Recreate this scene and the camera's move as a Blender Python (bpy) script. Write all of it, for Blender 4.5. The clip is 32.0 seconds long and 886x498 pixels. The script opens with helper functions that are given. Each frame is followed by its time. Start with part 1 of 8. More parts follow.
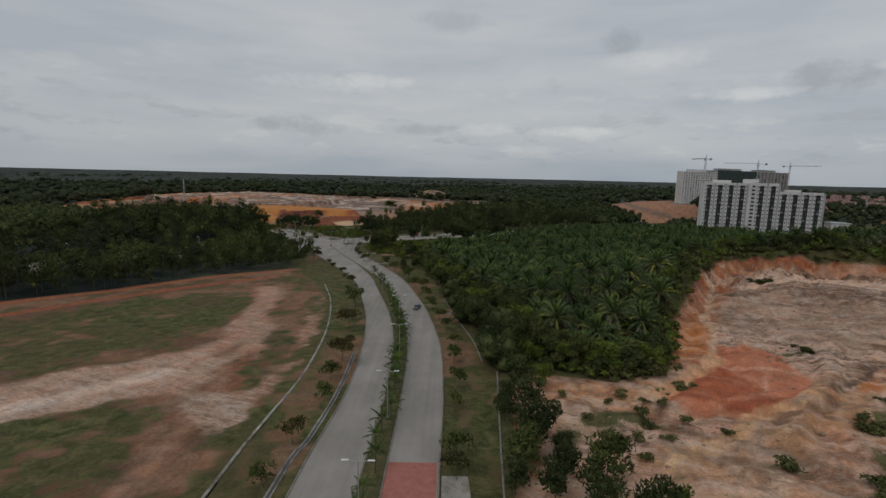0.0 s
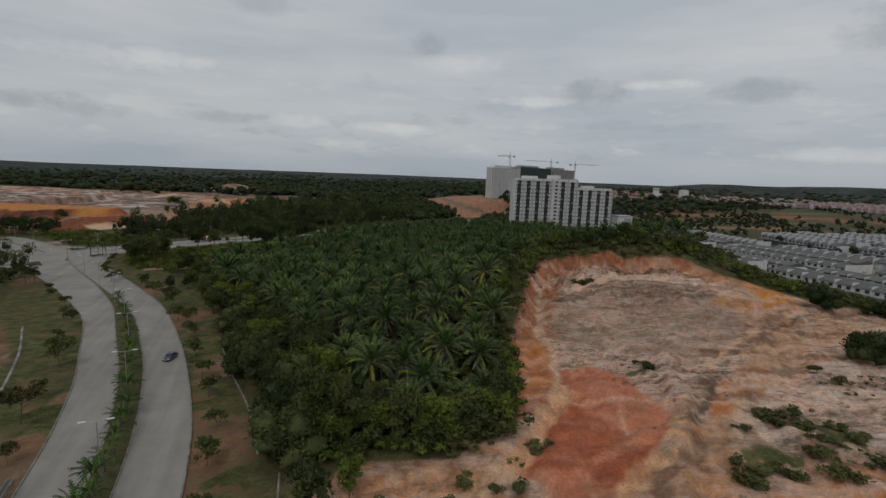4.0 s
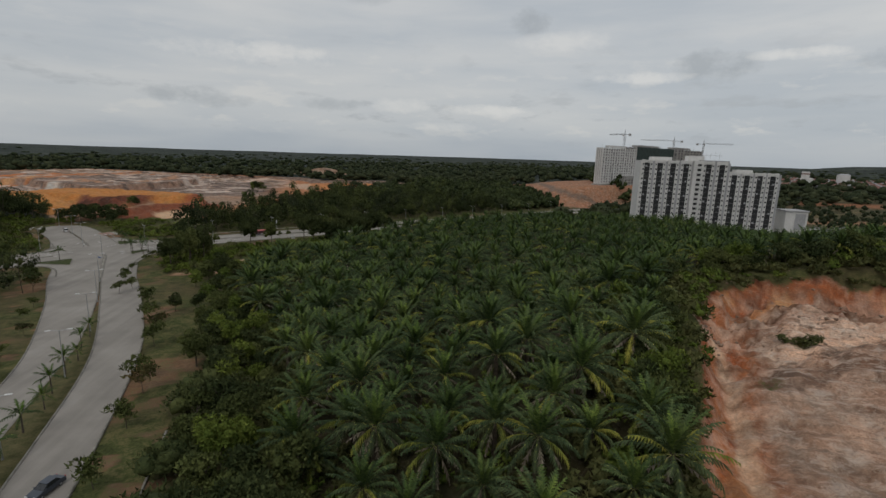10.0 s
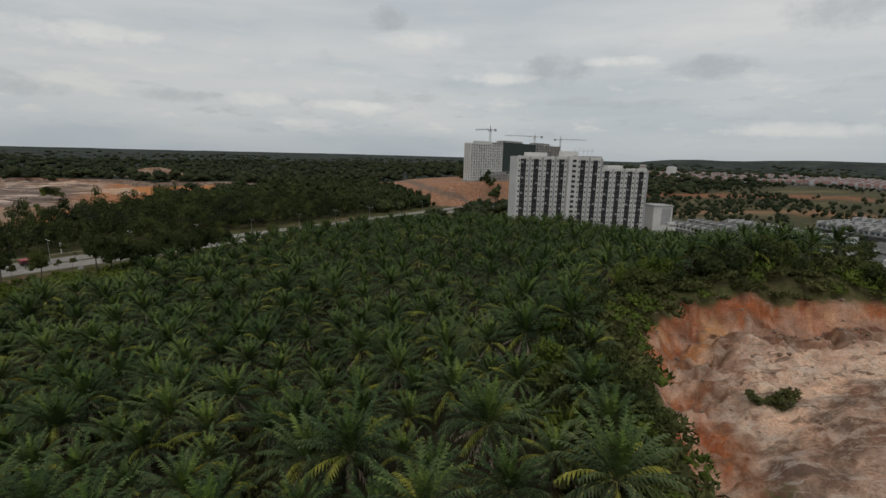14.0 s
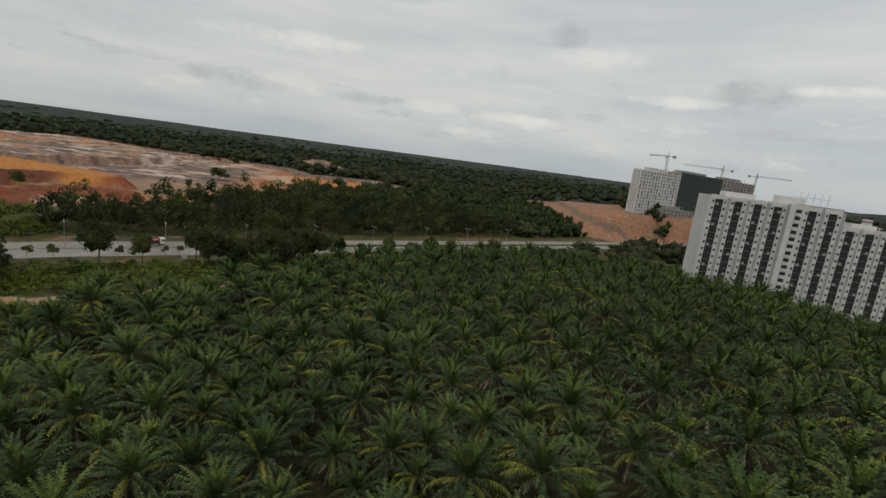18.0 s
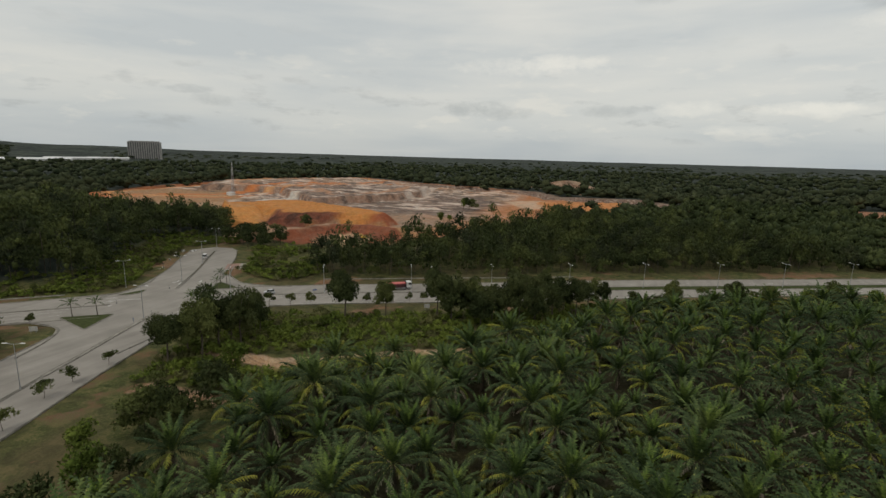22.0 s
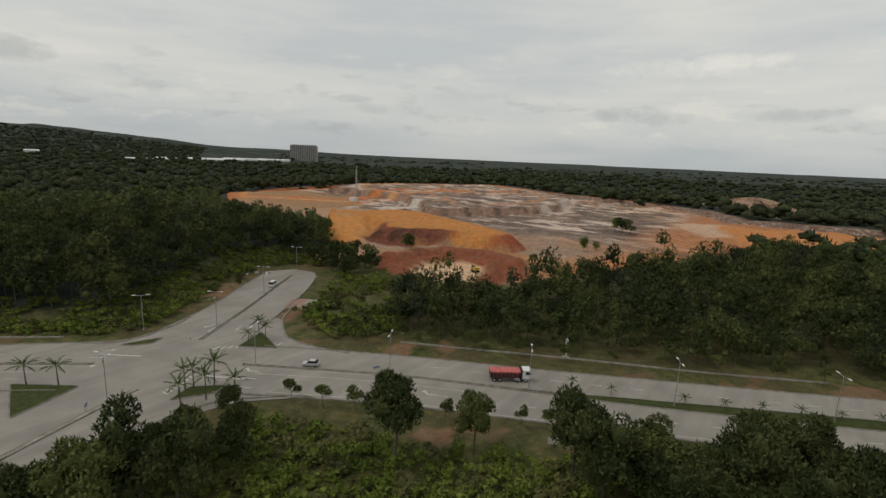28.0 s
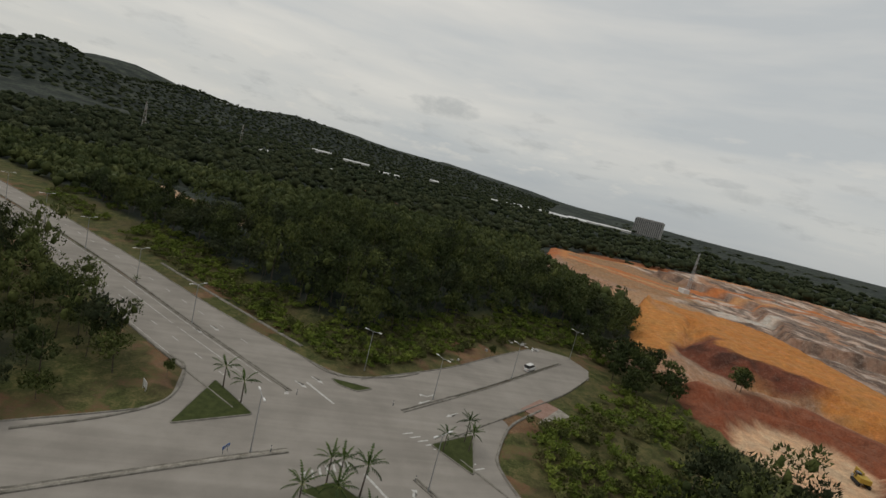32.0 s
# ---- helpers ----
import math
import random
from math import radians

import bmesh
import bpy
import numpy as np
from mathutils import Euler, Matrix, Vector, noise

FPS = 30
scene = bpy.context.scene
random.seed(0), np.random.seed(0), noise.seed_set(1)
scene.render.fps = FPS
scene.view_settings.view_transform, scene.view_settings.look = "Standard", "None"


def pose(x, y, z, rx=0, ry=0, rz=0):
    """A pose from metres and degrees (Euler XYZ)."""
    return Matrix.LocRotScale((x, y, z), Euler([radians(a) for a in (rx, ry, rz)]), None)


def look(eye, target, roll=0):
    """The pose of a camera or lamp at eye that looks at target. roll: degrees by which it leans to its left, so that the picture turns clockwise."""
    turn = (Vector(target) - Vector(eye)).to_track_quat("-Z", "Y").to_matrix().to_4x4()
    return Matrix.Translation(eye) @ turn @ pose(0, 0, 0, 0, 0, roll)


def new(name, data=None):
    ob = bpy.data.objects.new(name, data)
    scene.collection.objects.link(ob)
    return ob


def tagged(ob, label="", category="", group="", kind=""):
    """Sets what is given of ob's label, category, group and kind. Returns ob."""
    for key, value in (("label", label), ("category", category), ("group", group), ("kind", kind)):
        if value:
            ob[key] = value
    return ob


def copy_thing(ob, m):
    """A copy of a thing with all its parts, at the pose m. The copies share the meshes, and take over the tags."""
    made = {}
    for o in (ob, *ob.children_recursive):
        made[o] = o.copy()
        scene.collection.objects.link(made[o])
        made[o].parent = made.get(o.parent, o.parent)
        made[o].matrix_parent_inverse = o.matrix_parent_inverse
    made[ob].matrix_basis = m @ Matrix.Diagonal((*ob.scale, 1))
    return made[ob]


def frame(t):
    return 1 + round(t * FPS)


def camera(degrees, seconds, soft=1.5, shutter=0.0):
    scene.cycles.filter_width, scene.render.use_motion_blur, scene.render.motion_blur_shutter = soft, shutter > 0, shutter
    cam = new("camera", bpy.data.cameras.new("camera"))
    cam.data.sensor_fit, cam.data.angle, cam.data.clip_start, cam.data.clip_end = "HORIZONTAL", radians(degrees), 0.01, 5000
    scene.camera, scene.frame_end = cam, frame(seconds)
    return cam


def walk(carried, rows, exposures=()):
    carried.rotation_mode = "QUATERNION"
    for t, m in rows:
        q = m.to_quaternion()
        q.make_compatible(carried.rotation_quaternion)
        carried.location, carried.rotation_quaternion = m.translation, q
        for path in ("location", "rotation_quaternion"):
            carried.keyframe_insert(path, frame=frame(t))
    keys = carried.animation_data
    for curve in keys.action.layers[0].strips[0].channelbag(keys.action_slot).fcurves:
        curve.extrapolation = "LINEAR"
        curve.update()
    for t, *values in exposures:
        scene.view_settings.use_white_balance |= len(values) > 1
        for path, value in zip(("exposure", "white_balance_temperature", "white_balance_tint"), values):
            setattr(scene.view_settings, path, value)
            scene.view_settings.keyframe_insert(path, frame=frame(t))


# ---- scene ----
cam = camera(85.43, 32.0)
PATH = [
    (0, pose(-0.00, 0.00, 49.94, 81.28, -1.33, 0.40)),
    (0.5, pose(-0.61, 5.42, 49.85, 81.12, 3.64, -8.83)),
    (1, pose(-0.56, 10.49, 49.78, 81.09, 5.96, -16.72)),
    (1.5, pose(0.29, 15.24, 49.54, 81.13, 5.34, -23.31)),
    (2, pose(1.87, 19.84, 49.11, 81.28, -1.22, -23.72)),
    (2.5, pose(4.01, 24.53, 49.02, 81.31, -1.91, -23.56)),
    (3, pose(6.23, 29.43, 49.09, 81.33, -1.84, -23.66)),
    (3.5, pose(8.93, 34.49, 49.13, 81.28, -1.90, -22.89)),
    (4, pose(11.33, 39.85, 49.10, 81.27, -2.22, -20.83)),
    (4.5, pose(13.25, 44.79, 49.11, 81.24, -2.12, -20.03)),
    (6.5, pose(20.99, 65.97, 48.52, 81.26, -1.85, -18.21)),
    (7, pose(22.80, 71.14, 48.57, 81.15, -1.82, -17.68)),
    (7.5, pose(24.67, 76.28, 48.54, 79.90, -1.85, -16.99)),
    (8, pose(26.56, 81.42, 48.48, 78.92, -2.28, -15.14)),
    (8.5, pose(28.23, 86.72, 48.45, 78.89, -2.67, -13.04)),
    (9, pose(29.77, 92.06, 48.44, 78.90, -2.48, -11.30)),
    (9.5, pose(30.99, 97.32, 48.26, 78.89, -2.21, -9.94)),
    (10, pose(32.00, 102.46, 48.10, 78.94, -1.82, -9.44)),
    (10.5, pose(32.89, 107.63, 47.93, 78.93, -1.68, -9.47)),
    (11, pose(33.93, 112.90, 47.99, 78.81, -1.62, -11.13)),
    (11.5, pose(35.14, 118.32, 48.05, 78.81, -1.37, -13.91)),
    (12, pose(36.59, 123.34, 48.04, 78.79, -1.35, -16.66)),
    (12.5, pose(38.34, 128.28, 48.11, 78.86, -1.30, -19.57)),
    (13, pose(40.42, 133.30, 48.21, 78.90, -1.46, -21.86)),
    (13.5, pose(42.72, 138.34, 48.29, 78.90, -1.42, -25.14)),
    (15.5, pose(54.26, 160.96, 49.56, 79.09, -2.87, -23.23)),
    (16, pose(56.89, 166.08, 49.75, 79.03, -2.99, -21.41)),
    (16.5, pose(59.40, 171.26, 49.89, 78.98, -3.08, -19.50)),
    (17, pose(61.77, 176.54, 49.95, 78.93, -3.25, -17.20)),
    (17.5, pose(63.73, 182.06, 49.98, 79.04, -4.79, -12.87)),
    (18, pose(64.88, 188.12, 50.18, 79.04, -7.47, -6.48)),
    (18.5, pose(65.38, 194.23, 50.45, 79.10, -16.67, 6.85)),
    (19, pose(65.10, 199.93, 50.65, 79.18, -15.61, 16.48)),
    (19.5, pose(64.15, 205.05, 50.73, 79.09, -11.35, 22.25)),
    (20, pose(62.80, 209.97, 50.64, 79.00, -3.56, 22.27)),
    (20.5, pose(61.17, 214.76, 50.54, 78.82, -1.19, 21.73)),
    (21, pose(59.30, 219.76, 50.47, 78.89, -1.19, 21.71)),
    (21.5, pose(57.23, 225.00, 50.47, 78.94, -1.43, 21.67)),
    (22, pose(55.00, 230.60, 50.48, 78.96, -1.60, 21.69)),
    (22.5, pose(52.80, 236.58, 50.49, 78.94, -1.69, 21.63)),
    (23, pose(50.75, 242.86, 50.49, 78.86, -1.92, 22.10)),
    (23.5, pose(48.87, 248.86, 50.49, 78.86, -2.40, 24.00)),
    (24, pose(46.86, 254.59, 50.50, 78.86, -2.52, 25.71)),
    (24.5, pose(44.70, 260.20, 50.53, 78.84, -2.52, 27.33)),
    (25, pose(42.30, 265.64, 50.55, 78.85, -2.59, 28.77)),
    (25.5, pose(39.70, 271.07, 50.54, 78.87, -2.72, 30.23)),
    (27.5, pose(28.91, 291.89, 50.14, 79.00, -2.42, 36.33)),
    (28, pose(25.59, 296.80, 50.00, 79.09, -2.48, 38.16)),
    (28.5, pose(22.01, 301.57, 49.84, 79.14, -2.59, 39.99)),
    (29, pose(18.34, 306.37, 49.72, 79.23, -2.86, 42.42)),
    (29.5, pose(14.68, 310.97, 49.55, 79.32, -2.87, 44.65)),
    (30, pose(10.76, 315.37, 49.38, 79.39, -2.66, 46.54)),
    (30.5, pose(6.52, 319.62, 49.26, 79.42, -1.64, 47.30)),
    (31, pose(2.45, 323.54, 49.33, 79.69, -6.31, 54.08)),
    (31.5, pose(-1.61, 326.78, 49.34, 80.60, -17.38, 69.97)),
    (32, pose(-6.00, 330.00, 49.32, 81.11, -13.91, 78.20)),
]
walk(cam, PATH, [(0, -0.20, 6400, 10), (1.5, -0.30, 6380, 10), (4, -0.22, 6380, 10), (7, -0.14, 6450, 10), (13, 0.0, 6600, 9), (17, 0.10, 6750, 8), (20, 0.20, 6900, 8), (24, 0.22, 7000, 7), (28, 0.18, 7000, 8), (30, 0.16, 7000, 9), (32, 0.08, 6950, 9)])

# ---- sky, sun ----
SUN_AZ, SUN_EL = 215.0, 55.0
world = bpy.data.worlds.new("overcast_sky")
scene.world = world
world.use_nodes = True


class Nodes:
    """Short way to write node trees."""

    def __init__(self, tree):
        self.t = tree
        tree.nodes.clear()

    def n(self, kind, ins=None, operation=None, use_clamp=False, data_type=None, blend_type=None, attribute_name=None):
        node = self.t.nodes.new(kind)
        if operation:
            node.operation, node.use_clamp = operation, use_clamp
        if data_type:
            node.data_type, node.blend_type = data_type, blend_type
        if attribute_name:
            node.attribute_name = attribute_name
        for k, v in (ins or {}).items():
            self.put(node.inputs[k], v)
        return node

    def put(self, sock, v):
        if isinstance(v, bpy.types.NodeSocket):
            self.t.links.new(v, sock)
        else:
            sock.default_value = v

    def math(self, op, a, b=0.0, c=0.0, clamp=False):
        return self.n("ShaderNodeMath", {0: a, 1: b, 2: c}, operation=op, use_clamp=clamp).outputs[0]

    def noise(self, vec, scale, detail=4.0, rough=0.55, dist=0.0):
        return self.n("ShaderNodeTexNoise", {"Vector": vec, "Scale": scale, "Detail": detail, "Roughness": rough, "Distortion": dist}).outputs[0]

    def ramp(self, fac, stops, interp="LINEAR"):
        r = self.n("ShaderNodeValToRGB", {0: fac})
        cr = r.color_ramp
        cr.interpolation = interp
        while len(cr.elements) < len(stops):
            cr.elements.new(0.5)
        for el, (p, c) in zip(cr.elements, stops):
            el.position = p
            el.color = (c, c, c, 1) if isinstance(c, (int, float)) else (*c, 1)
        return r.outputs[0]

    def mix(self, fac, a, b, blend="MIX"):
        m = self.n("ShaderNodeMix", data_type="RGBA", blend_type=blend)
        self.put(m.inputs[0], fac)
        for s, v in ((m.inputs[6], a), (m.inputs[7], b)):
            self.put(s, (*v, 1) if isinstance(v, tuple) and len(v) == 3 else v)
        return m.outputs[2]


w = Nodes(world.node_tree)
tc = w.n("ShaderNodeTexCoord").outputs["Generated"]
sep = w.n("ShaderNodeSeparateXYZ", {0: tc})
up = w.math("MAXIMUM", sep.outputs[2], 0.0)
# bearing and height over the horizon, in degrees
bear = w.math("MULTIPLY", w.math("ARCTAN2", sep.outputs[0], sep.outputs[1]), 57.2958)
high = w.math("MULTIPLY", w.math("ARCSINE", sep.outputs[2]), 57.2958)


def sheet(wide, tall, detail, rough, seed, dist=0.0):
    """Noise on the sky, its clouds so many degrees wide and tall."""
    v = w.n("ShaderNodeCombineXYZ", {0: w.math("DIVIDE", bear, wide), 1: w.math("DIVIDE", high, tall), 2: seed}).outputs[0]
    return w.noise(v, 1.0, detail, rough, dist)


# even grey layer with long soft bands, thinner and bluer in places
bands = sheet(30.0, 5.0, 3.0, 0.5, 3.1, 0.4)
streaks = sheet(13.0, 2.0, 4.0, 0.55, 9.4, 0.3)
veil = sheet(60.0, 14.0, 2.0, 0.5, 6.2)
cover = w.math("ADD", w.math("MULTIPLY", veil, 0.40), w.math("ADD", w.math("MULTIPLY", bands, 0.38), w.math("MULTIPLY", streaks, 0.22)))
cloud = w.ramp(cover, [(0.38, (0.475, 0.510, 0.548)), (0.47, (0.545, 0.567, 0.588)), (0.55, (0.600, 0.610, 0.616)), (0.64, (0.675, 0.675, 0.668))])
# small broken cumulus low over the horizon: dark undersides and pale tops
clump = sheet(5.5, 1.7, 5.0, 0.6, 1.7)
lowband = w.ramp(w.math("DIVIDE", high, 30.0), [(0.04, 0.0), (0.10, 0.75), (0.26, 0.45), (0.50, 0.0)])
cloud = w.mix(w.math("MULTIPLY", w.ramp(clump, [(0.57, 0.0), (0.68, 0.8)]), lowband), cloud, (0.405, 0.425, 0.448))
cloud = w.mix(w.math("MULTIPLY", w.ramp(clump, [(0.33, 0.8), (0.43, 0.0)]), lowband), cloud, (0.70, 0.685, 0.66))
ragged = sheet(3.2, 2.0, 5.0, 0.65, 5.5)


def puff(az, el, wide, tall, tone, amount):
    """One cloud with a ragged edge at its bearing and height."""
    global cloud
    dx = w.math("DIVIDE", w.math("SUBTRACT", bear, az), wide)
    dy = w.math("DIVIDE", w.math("SUBTRACT", high, el), tall)
    d = w.math("ADD", w.math("MULTIPLY", dx, dx), w.math("MULTIPLY", dy, dy))
    d = w.math("ADD", d, w.math("MULTIPLY", w.math("SUBTRACT", ragged, 0.5), 3.2))
    cloud = w.mix(w.math("MULTIPLY", w.ramp(d, [(0.0, 1.0), (1.0, 0.0)]), amount), cloud, tone)


SHADE_, LIT_ = (0.375, 0.40, 0.425), (0.735, 0.725, 0.705)
for az, el, wide, tall, tone, amount in ((18.7, 14.3, 2.4, 1.5, SHADE_, 0.7), (37.3, 9.4, 4.2, 1.8, SHADE_, 0.75), (52.9, 9.2, 4.5, 1.3, SHADE_, 0.7), (63.0, 13.7, 6.0, 2.4, SHADE_, 0.6), (0.4, 16.6, 5.0, 1.2, SHADE_, 0.45), (-14.8, 5.0, 4.0, 1.0, SHADE_, 0.5), (-3.3, 5.2, 3.5, 0.8, SHADE_, 0.5),
                                        (14.0, 5.2, 5.0, 0.7, LIT_, 0.7), (22.5, 12.4, 6.0, 1.0, LIT_, 0.5), (31.0, 8.6, 5.0, 0.7, LIT_, 0.7), (-11.9, 9.8, 9.0, 1.2, LIT_, 0.55), (44.1, 10.2, 4.0, 0.6, LIT_, 0.7), (60.8, 3.2, 7.0, 0.8, LIT_, 0.6), (9.2, 3.2, 4.0, 0.6, LIT_, 0.5),
                                        (-19.4, 5.3, 3.0, 0.9, SHADE_, 0.6), (-79.5, 7.4, 4.0, 1.2, SHADE_, 0.65), (-46.5, 5.0, 2.6, 0.7, SHADE_, 0.45), (4.4, 5.4, 3.6, 0.8, LIT_, 0.6), (16.0, 5.0, 4.5, 0.7, LIT_, 0.6), (-9.0, 10.2, 6.0, 0.9, LIT_, 0.5), (-90.0, 4.6, 10.0, 1.0, LIT_, 0.4), (-69.0, 5.0, 7.0, 0.8, LIT_, 0.4)):
    puff(az, el, wide, tall, tone, amount)
glow = w.ramp(up, [(0.0, (0.78, 0.82, 0.86)), (0.05, (0.89, 0.92, 0.945)), (0.12, (0.97, 0.98, 0.99)), (0.35, (1.02, 1.02, 1.02)), (1.0, (1.12, 1.12, 1.12))])
cloud = w.mix(1.0, cloud, glow, "MULTIPLY")
# thinner, brighter cloud towards the east
east = w.math("MAXIMUM", w.math("ADD", w.math("MULTIPLY", sep.outputs[0], 0.985), w.math("MULTIPLY", sep.outputs[1], 0.174)), -0.35)
thin = w.math("ADD", 1.0, w.math("MULTIPLY", east, 0.05))
cloud = w.mix(1.0, cloud, w.n("ShaderNodeCombineXYZ", {0: thin, 1: thin, 2: thin}).outputs[0], "MULTIPLY")
sky = w.n("ShaderNodeTexSky")
sky.sky_type, sky.sun_disc = "NISHITA", False
sky.sun_elevation, sky.sun_rotation = radians(SUN_EL), radians(SUN_AZ)
sky.air_density, sky.dust_density = 1.5, 3.0
blue = w.mix(1.0, sky.outputs[0], (0.07, 0.07, 0.07), "MULTIPLY")
mixed = w.mix(0.9, blue, cloud)
bg = w.n("ShaderNodeBackground", {0: mixed, 1: 1.0})
w.t.links.new(bg.outputs[0], w.n("ShaderNodeOutputWorld").inputs[0])

sun = new("sun", bpy.data.lights.new("sun", "SUN"))
sun.data.energy, sun.data.angle, sun.data.color = 0.7, radians(14), (1.0, 0.96, 0.9)
sun.matrix_world = look((0, 0, 300), (-300 * math.sin(radians(SUN_AZ)) / math.tan(radians(SUN_EL)), -300 * math.cos(radians(SUN_AZ)) / math.tan(radians(SUN_EL)), 0))

# ---- materials ----


def material(name, rough=0.8, spec=0.3, metal=0.0):
    m = bpy.data.materials.new(name)
    m.use_nodes = True
    k = Nodes(m.node_tree)
    k.pos = k.n("ShaderNodeNewGeometry").outputs["Position"]
    k.obj = k.n("ShaderNodeTexCoord").outputs["Object"]
    k.bsdf = k.n("ShaderNodeBsdfPrincipled", {"Roughness": rough, "Specular IOR Level": spec, "Metallic": metal})
    k.t.links.new(k.bsdf.outputs[0], k.n("ShaderNodeOutputMaterial").inputs[0])
    return m, k


def finish(k, color, bump=None, strength=0.5, dist=0.1):
    k.put(k.bsdf.inputs["Base Color"], color)
    if bump is not None:
        k.put(k.bsdf.inputs["Normal"], k.n("ShaderNodeBump", {"Strength": strength, "Distance": dist, "Height": bump}).outputs[0])


def speckled(name, a, b, scale=2.0, rough=0.8, spec=0.3, metal=0.0, bump=0.3, dist=0.02, fine=None):
    """Two tones mixed by noise at two sizes."""
    m, k = material(name, rough, spec, metal)
    f = k.math("ADD", k.math("MULTIPLY", k.noise(k.obj, scale, 5), 0.6), k.math("MULTIPLY", k.noise(k.obj, fine or scale * 7, 4), 0.4))
    finish(k, k.mix(k.ramp(f, [(0.36, 0.0), (0.64, 1.0)]), a, b), f, bump, dist)
    return m


def foliage(name, dark, mid, light, rough=0.75, fronds=False):
    """Leaves: tone by spray, by plant and by patch, with fine leaf-sized variation."""
    m, k = material(name, rough, 0.06)
    isle = k.n("ShaderNodeNewGeometry").outputs["Random Per Island"]
    each = k.n("ShaderNodeObjectInfo").outputs["Random"]
    patch, plant, leaf = k.noise(k.pos, 0.03, 3), k.noise(k.pos, 0.13, 2), k.noise(k.pos, 2.6, 3, 0.7)
    f = k.math("ADD", k.math("MULTIPLY", isle, 0.26), k.math("MULTIPLY", each, 0.20))
    f = k.math("ADD", f, k.math("ADD", k.math("MULTIPLY", patch, 0.40), k.math("MULTIPLY", k.math("SUBTRACT", plant, 0.25), 0.75)))
    # leaf-sized tones; their dark end also paints shaded gaps between leaves
    f = k.math("ADD", f, k.math("MULTIPLY", k.math("SUBTRACT", leaf, 0.5), 0.7))
    col = k.ramp(f, [(0.30, dark), (0.58, mid), (0.92, light)])
    if fronds:
        age = k.n("ShaderNodeAttribute", attribute_name="age").outputs["Fac"]
        col = k.mix(1.0, col, k.ramp(age, [(0.0, (1.75, 1.95, 0.95)), (0.16, (1.18, 1.30, 0.95)), (0.42, (0.86, 0.95, 0.98)), (0.74, (0.78, 0.82, 0.88)), (0.84, (1.05, 0.95, 0.75)), (0.93, (2.5, 2.0, 0.9)), (1.0, (3.0, 2.5, 1.7))]), "MULTIPLY")
    finish(k, col, leaf, 0.3, 0.2)
    return m


# ground: plan attribute "soil" gives the kind of soil, the nodes give grain, stains and rills
GROUND, k = material("ground_soil", 0.95, 0.12)
soil = k.n("ShaderNodeAttribute", attribute_name="soil").outputs["Color"]
grass = k.n("ShaderNodeAttribute", attribute_name="cover").outputs["Fac"]
g1, g2, g3 = k.noise(k.pos, 0.05, 6, 0.6), k.noise(k.pos, 0.35, 6, 0.62, 0.5), k.noise(k.pos, 2.2, 5, 0.65)
stretch = k.n("ShaderNodeMapping", {0: k.pos, 2: (0, 0, radians(35)), 3: (0.08, 0.5, 0.5)}).outputs[0]
rill = k.noise(stretch, 1.0, 6, 0.65, 0.8)
dry = k.mix(k.ramp(g2, [(0.3, 0.0), (0.7, 1.0)]), (0.72, 0.68, 0.66), (1.22, 1.2, 1.16))
streaky = k.n("ShaderNodeAttribute", attribute_name="soil").outputs["Alpha"]
bed = k.n("ShaderNodeMapping", {0: k.pos, 2: (0, 0, radians(-22)), 3: (7.0, 1.5, 1.5)})
bed.vector_type = "TEXTURE"
strata = k.noise(bed.outputs[0], 1.0, 7, 0.66, 0.5)
earth = k.mix(1.0, soil, dry, "MULTIPLY")
earth = k.mix(1.0, earth, k.mix(k.ramp(g3, [(0.3, 0.0), (0.7, 1.0)]), (0.74, 0.72, 0.70), (1.24, 1.24, 1.24)), "MULTIPLY")
earth = k.mix(k.math("MULTIPLY", k.ramp(strata, [(0.54, 0.0), (0.60, 0.75)]), streaky), earth, (0.52, 0.43, 0.365))
earth = k.mix(k.math("MULTIPLY", k.ramp(strata, [(0.405, 0.9), (0.445, 0.0)]), streaky), earth, (0.10, 0.070, 0.055))
hue, blotch = k.noise(k.pos, 0.16, 5, 0.65), k.noise(k.pos, 0.55, 6, 0.7, 0.6)
earth = k.mix(1.0, earth, k.mix(k.ramp(hue, [(0.40, 0.0), (0.60, 1.0)]), (1.07, 0.97, 0.91), (0.96, 1.01, 1.04)), "MULTIPLY")
earth = k.mix(k.math("MULTIPLY", k.ramp(blotch, [(0.55, 0.0), (0.60, 0.8)]), k.math("ADD", k.math("MULTIPLY", streaky, 0.35), 0.04)), earth, (0.50, 0.41, 0.34))
earth = k.mix(k.math("MULTIPLY", k.ramp(blotch, [(0.36, 0.8), (0.41, 0.0)]), k.math("ADD", k.math("MULTIPLY", streaky, 0.6), 0.14)), earth, (0.11, 0.062, 0.040))
bare = k.math("ADD", k.math("MULTIPLY", streaky, 0.7), 0.06)
chan = k.math("ABSOLUTE", k.math("SUBTRACT", k.noise(k.pos, 0.13, 6, 0.6, 1.2), 0.5))
earth = k.mix(k.math("MULTIPLY", k.ramp(chan, [(0.004, 0.5), (0.012, 0.0)]), bare), earth, (0.55, 0.45, 0.36))
crack = k.math("ABSOLUTE", k.math("SUBTRACT", k.noise(bed.outputs[0], 1.4, 6, 0.62, 0.9), 0.5))
earth = k.mix(k.math("MULTIPLY", k.ramp(crack, [(0.006, 0.7), (0.022, 0.0)]), bare), earth, (0.085, 0.052, 0.036))
earth = k.mix(k.ramp(k.noise(k.pos, 0.9, 5, 0.7), [(0.62, 0.0), (0.74, 0.45)]), earth, (0.075, 0.050, 0.034))
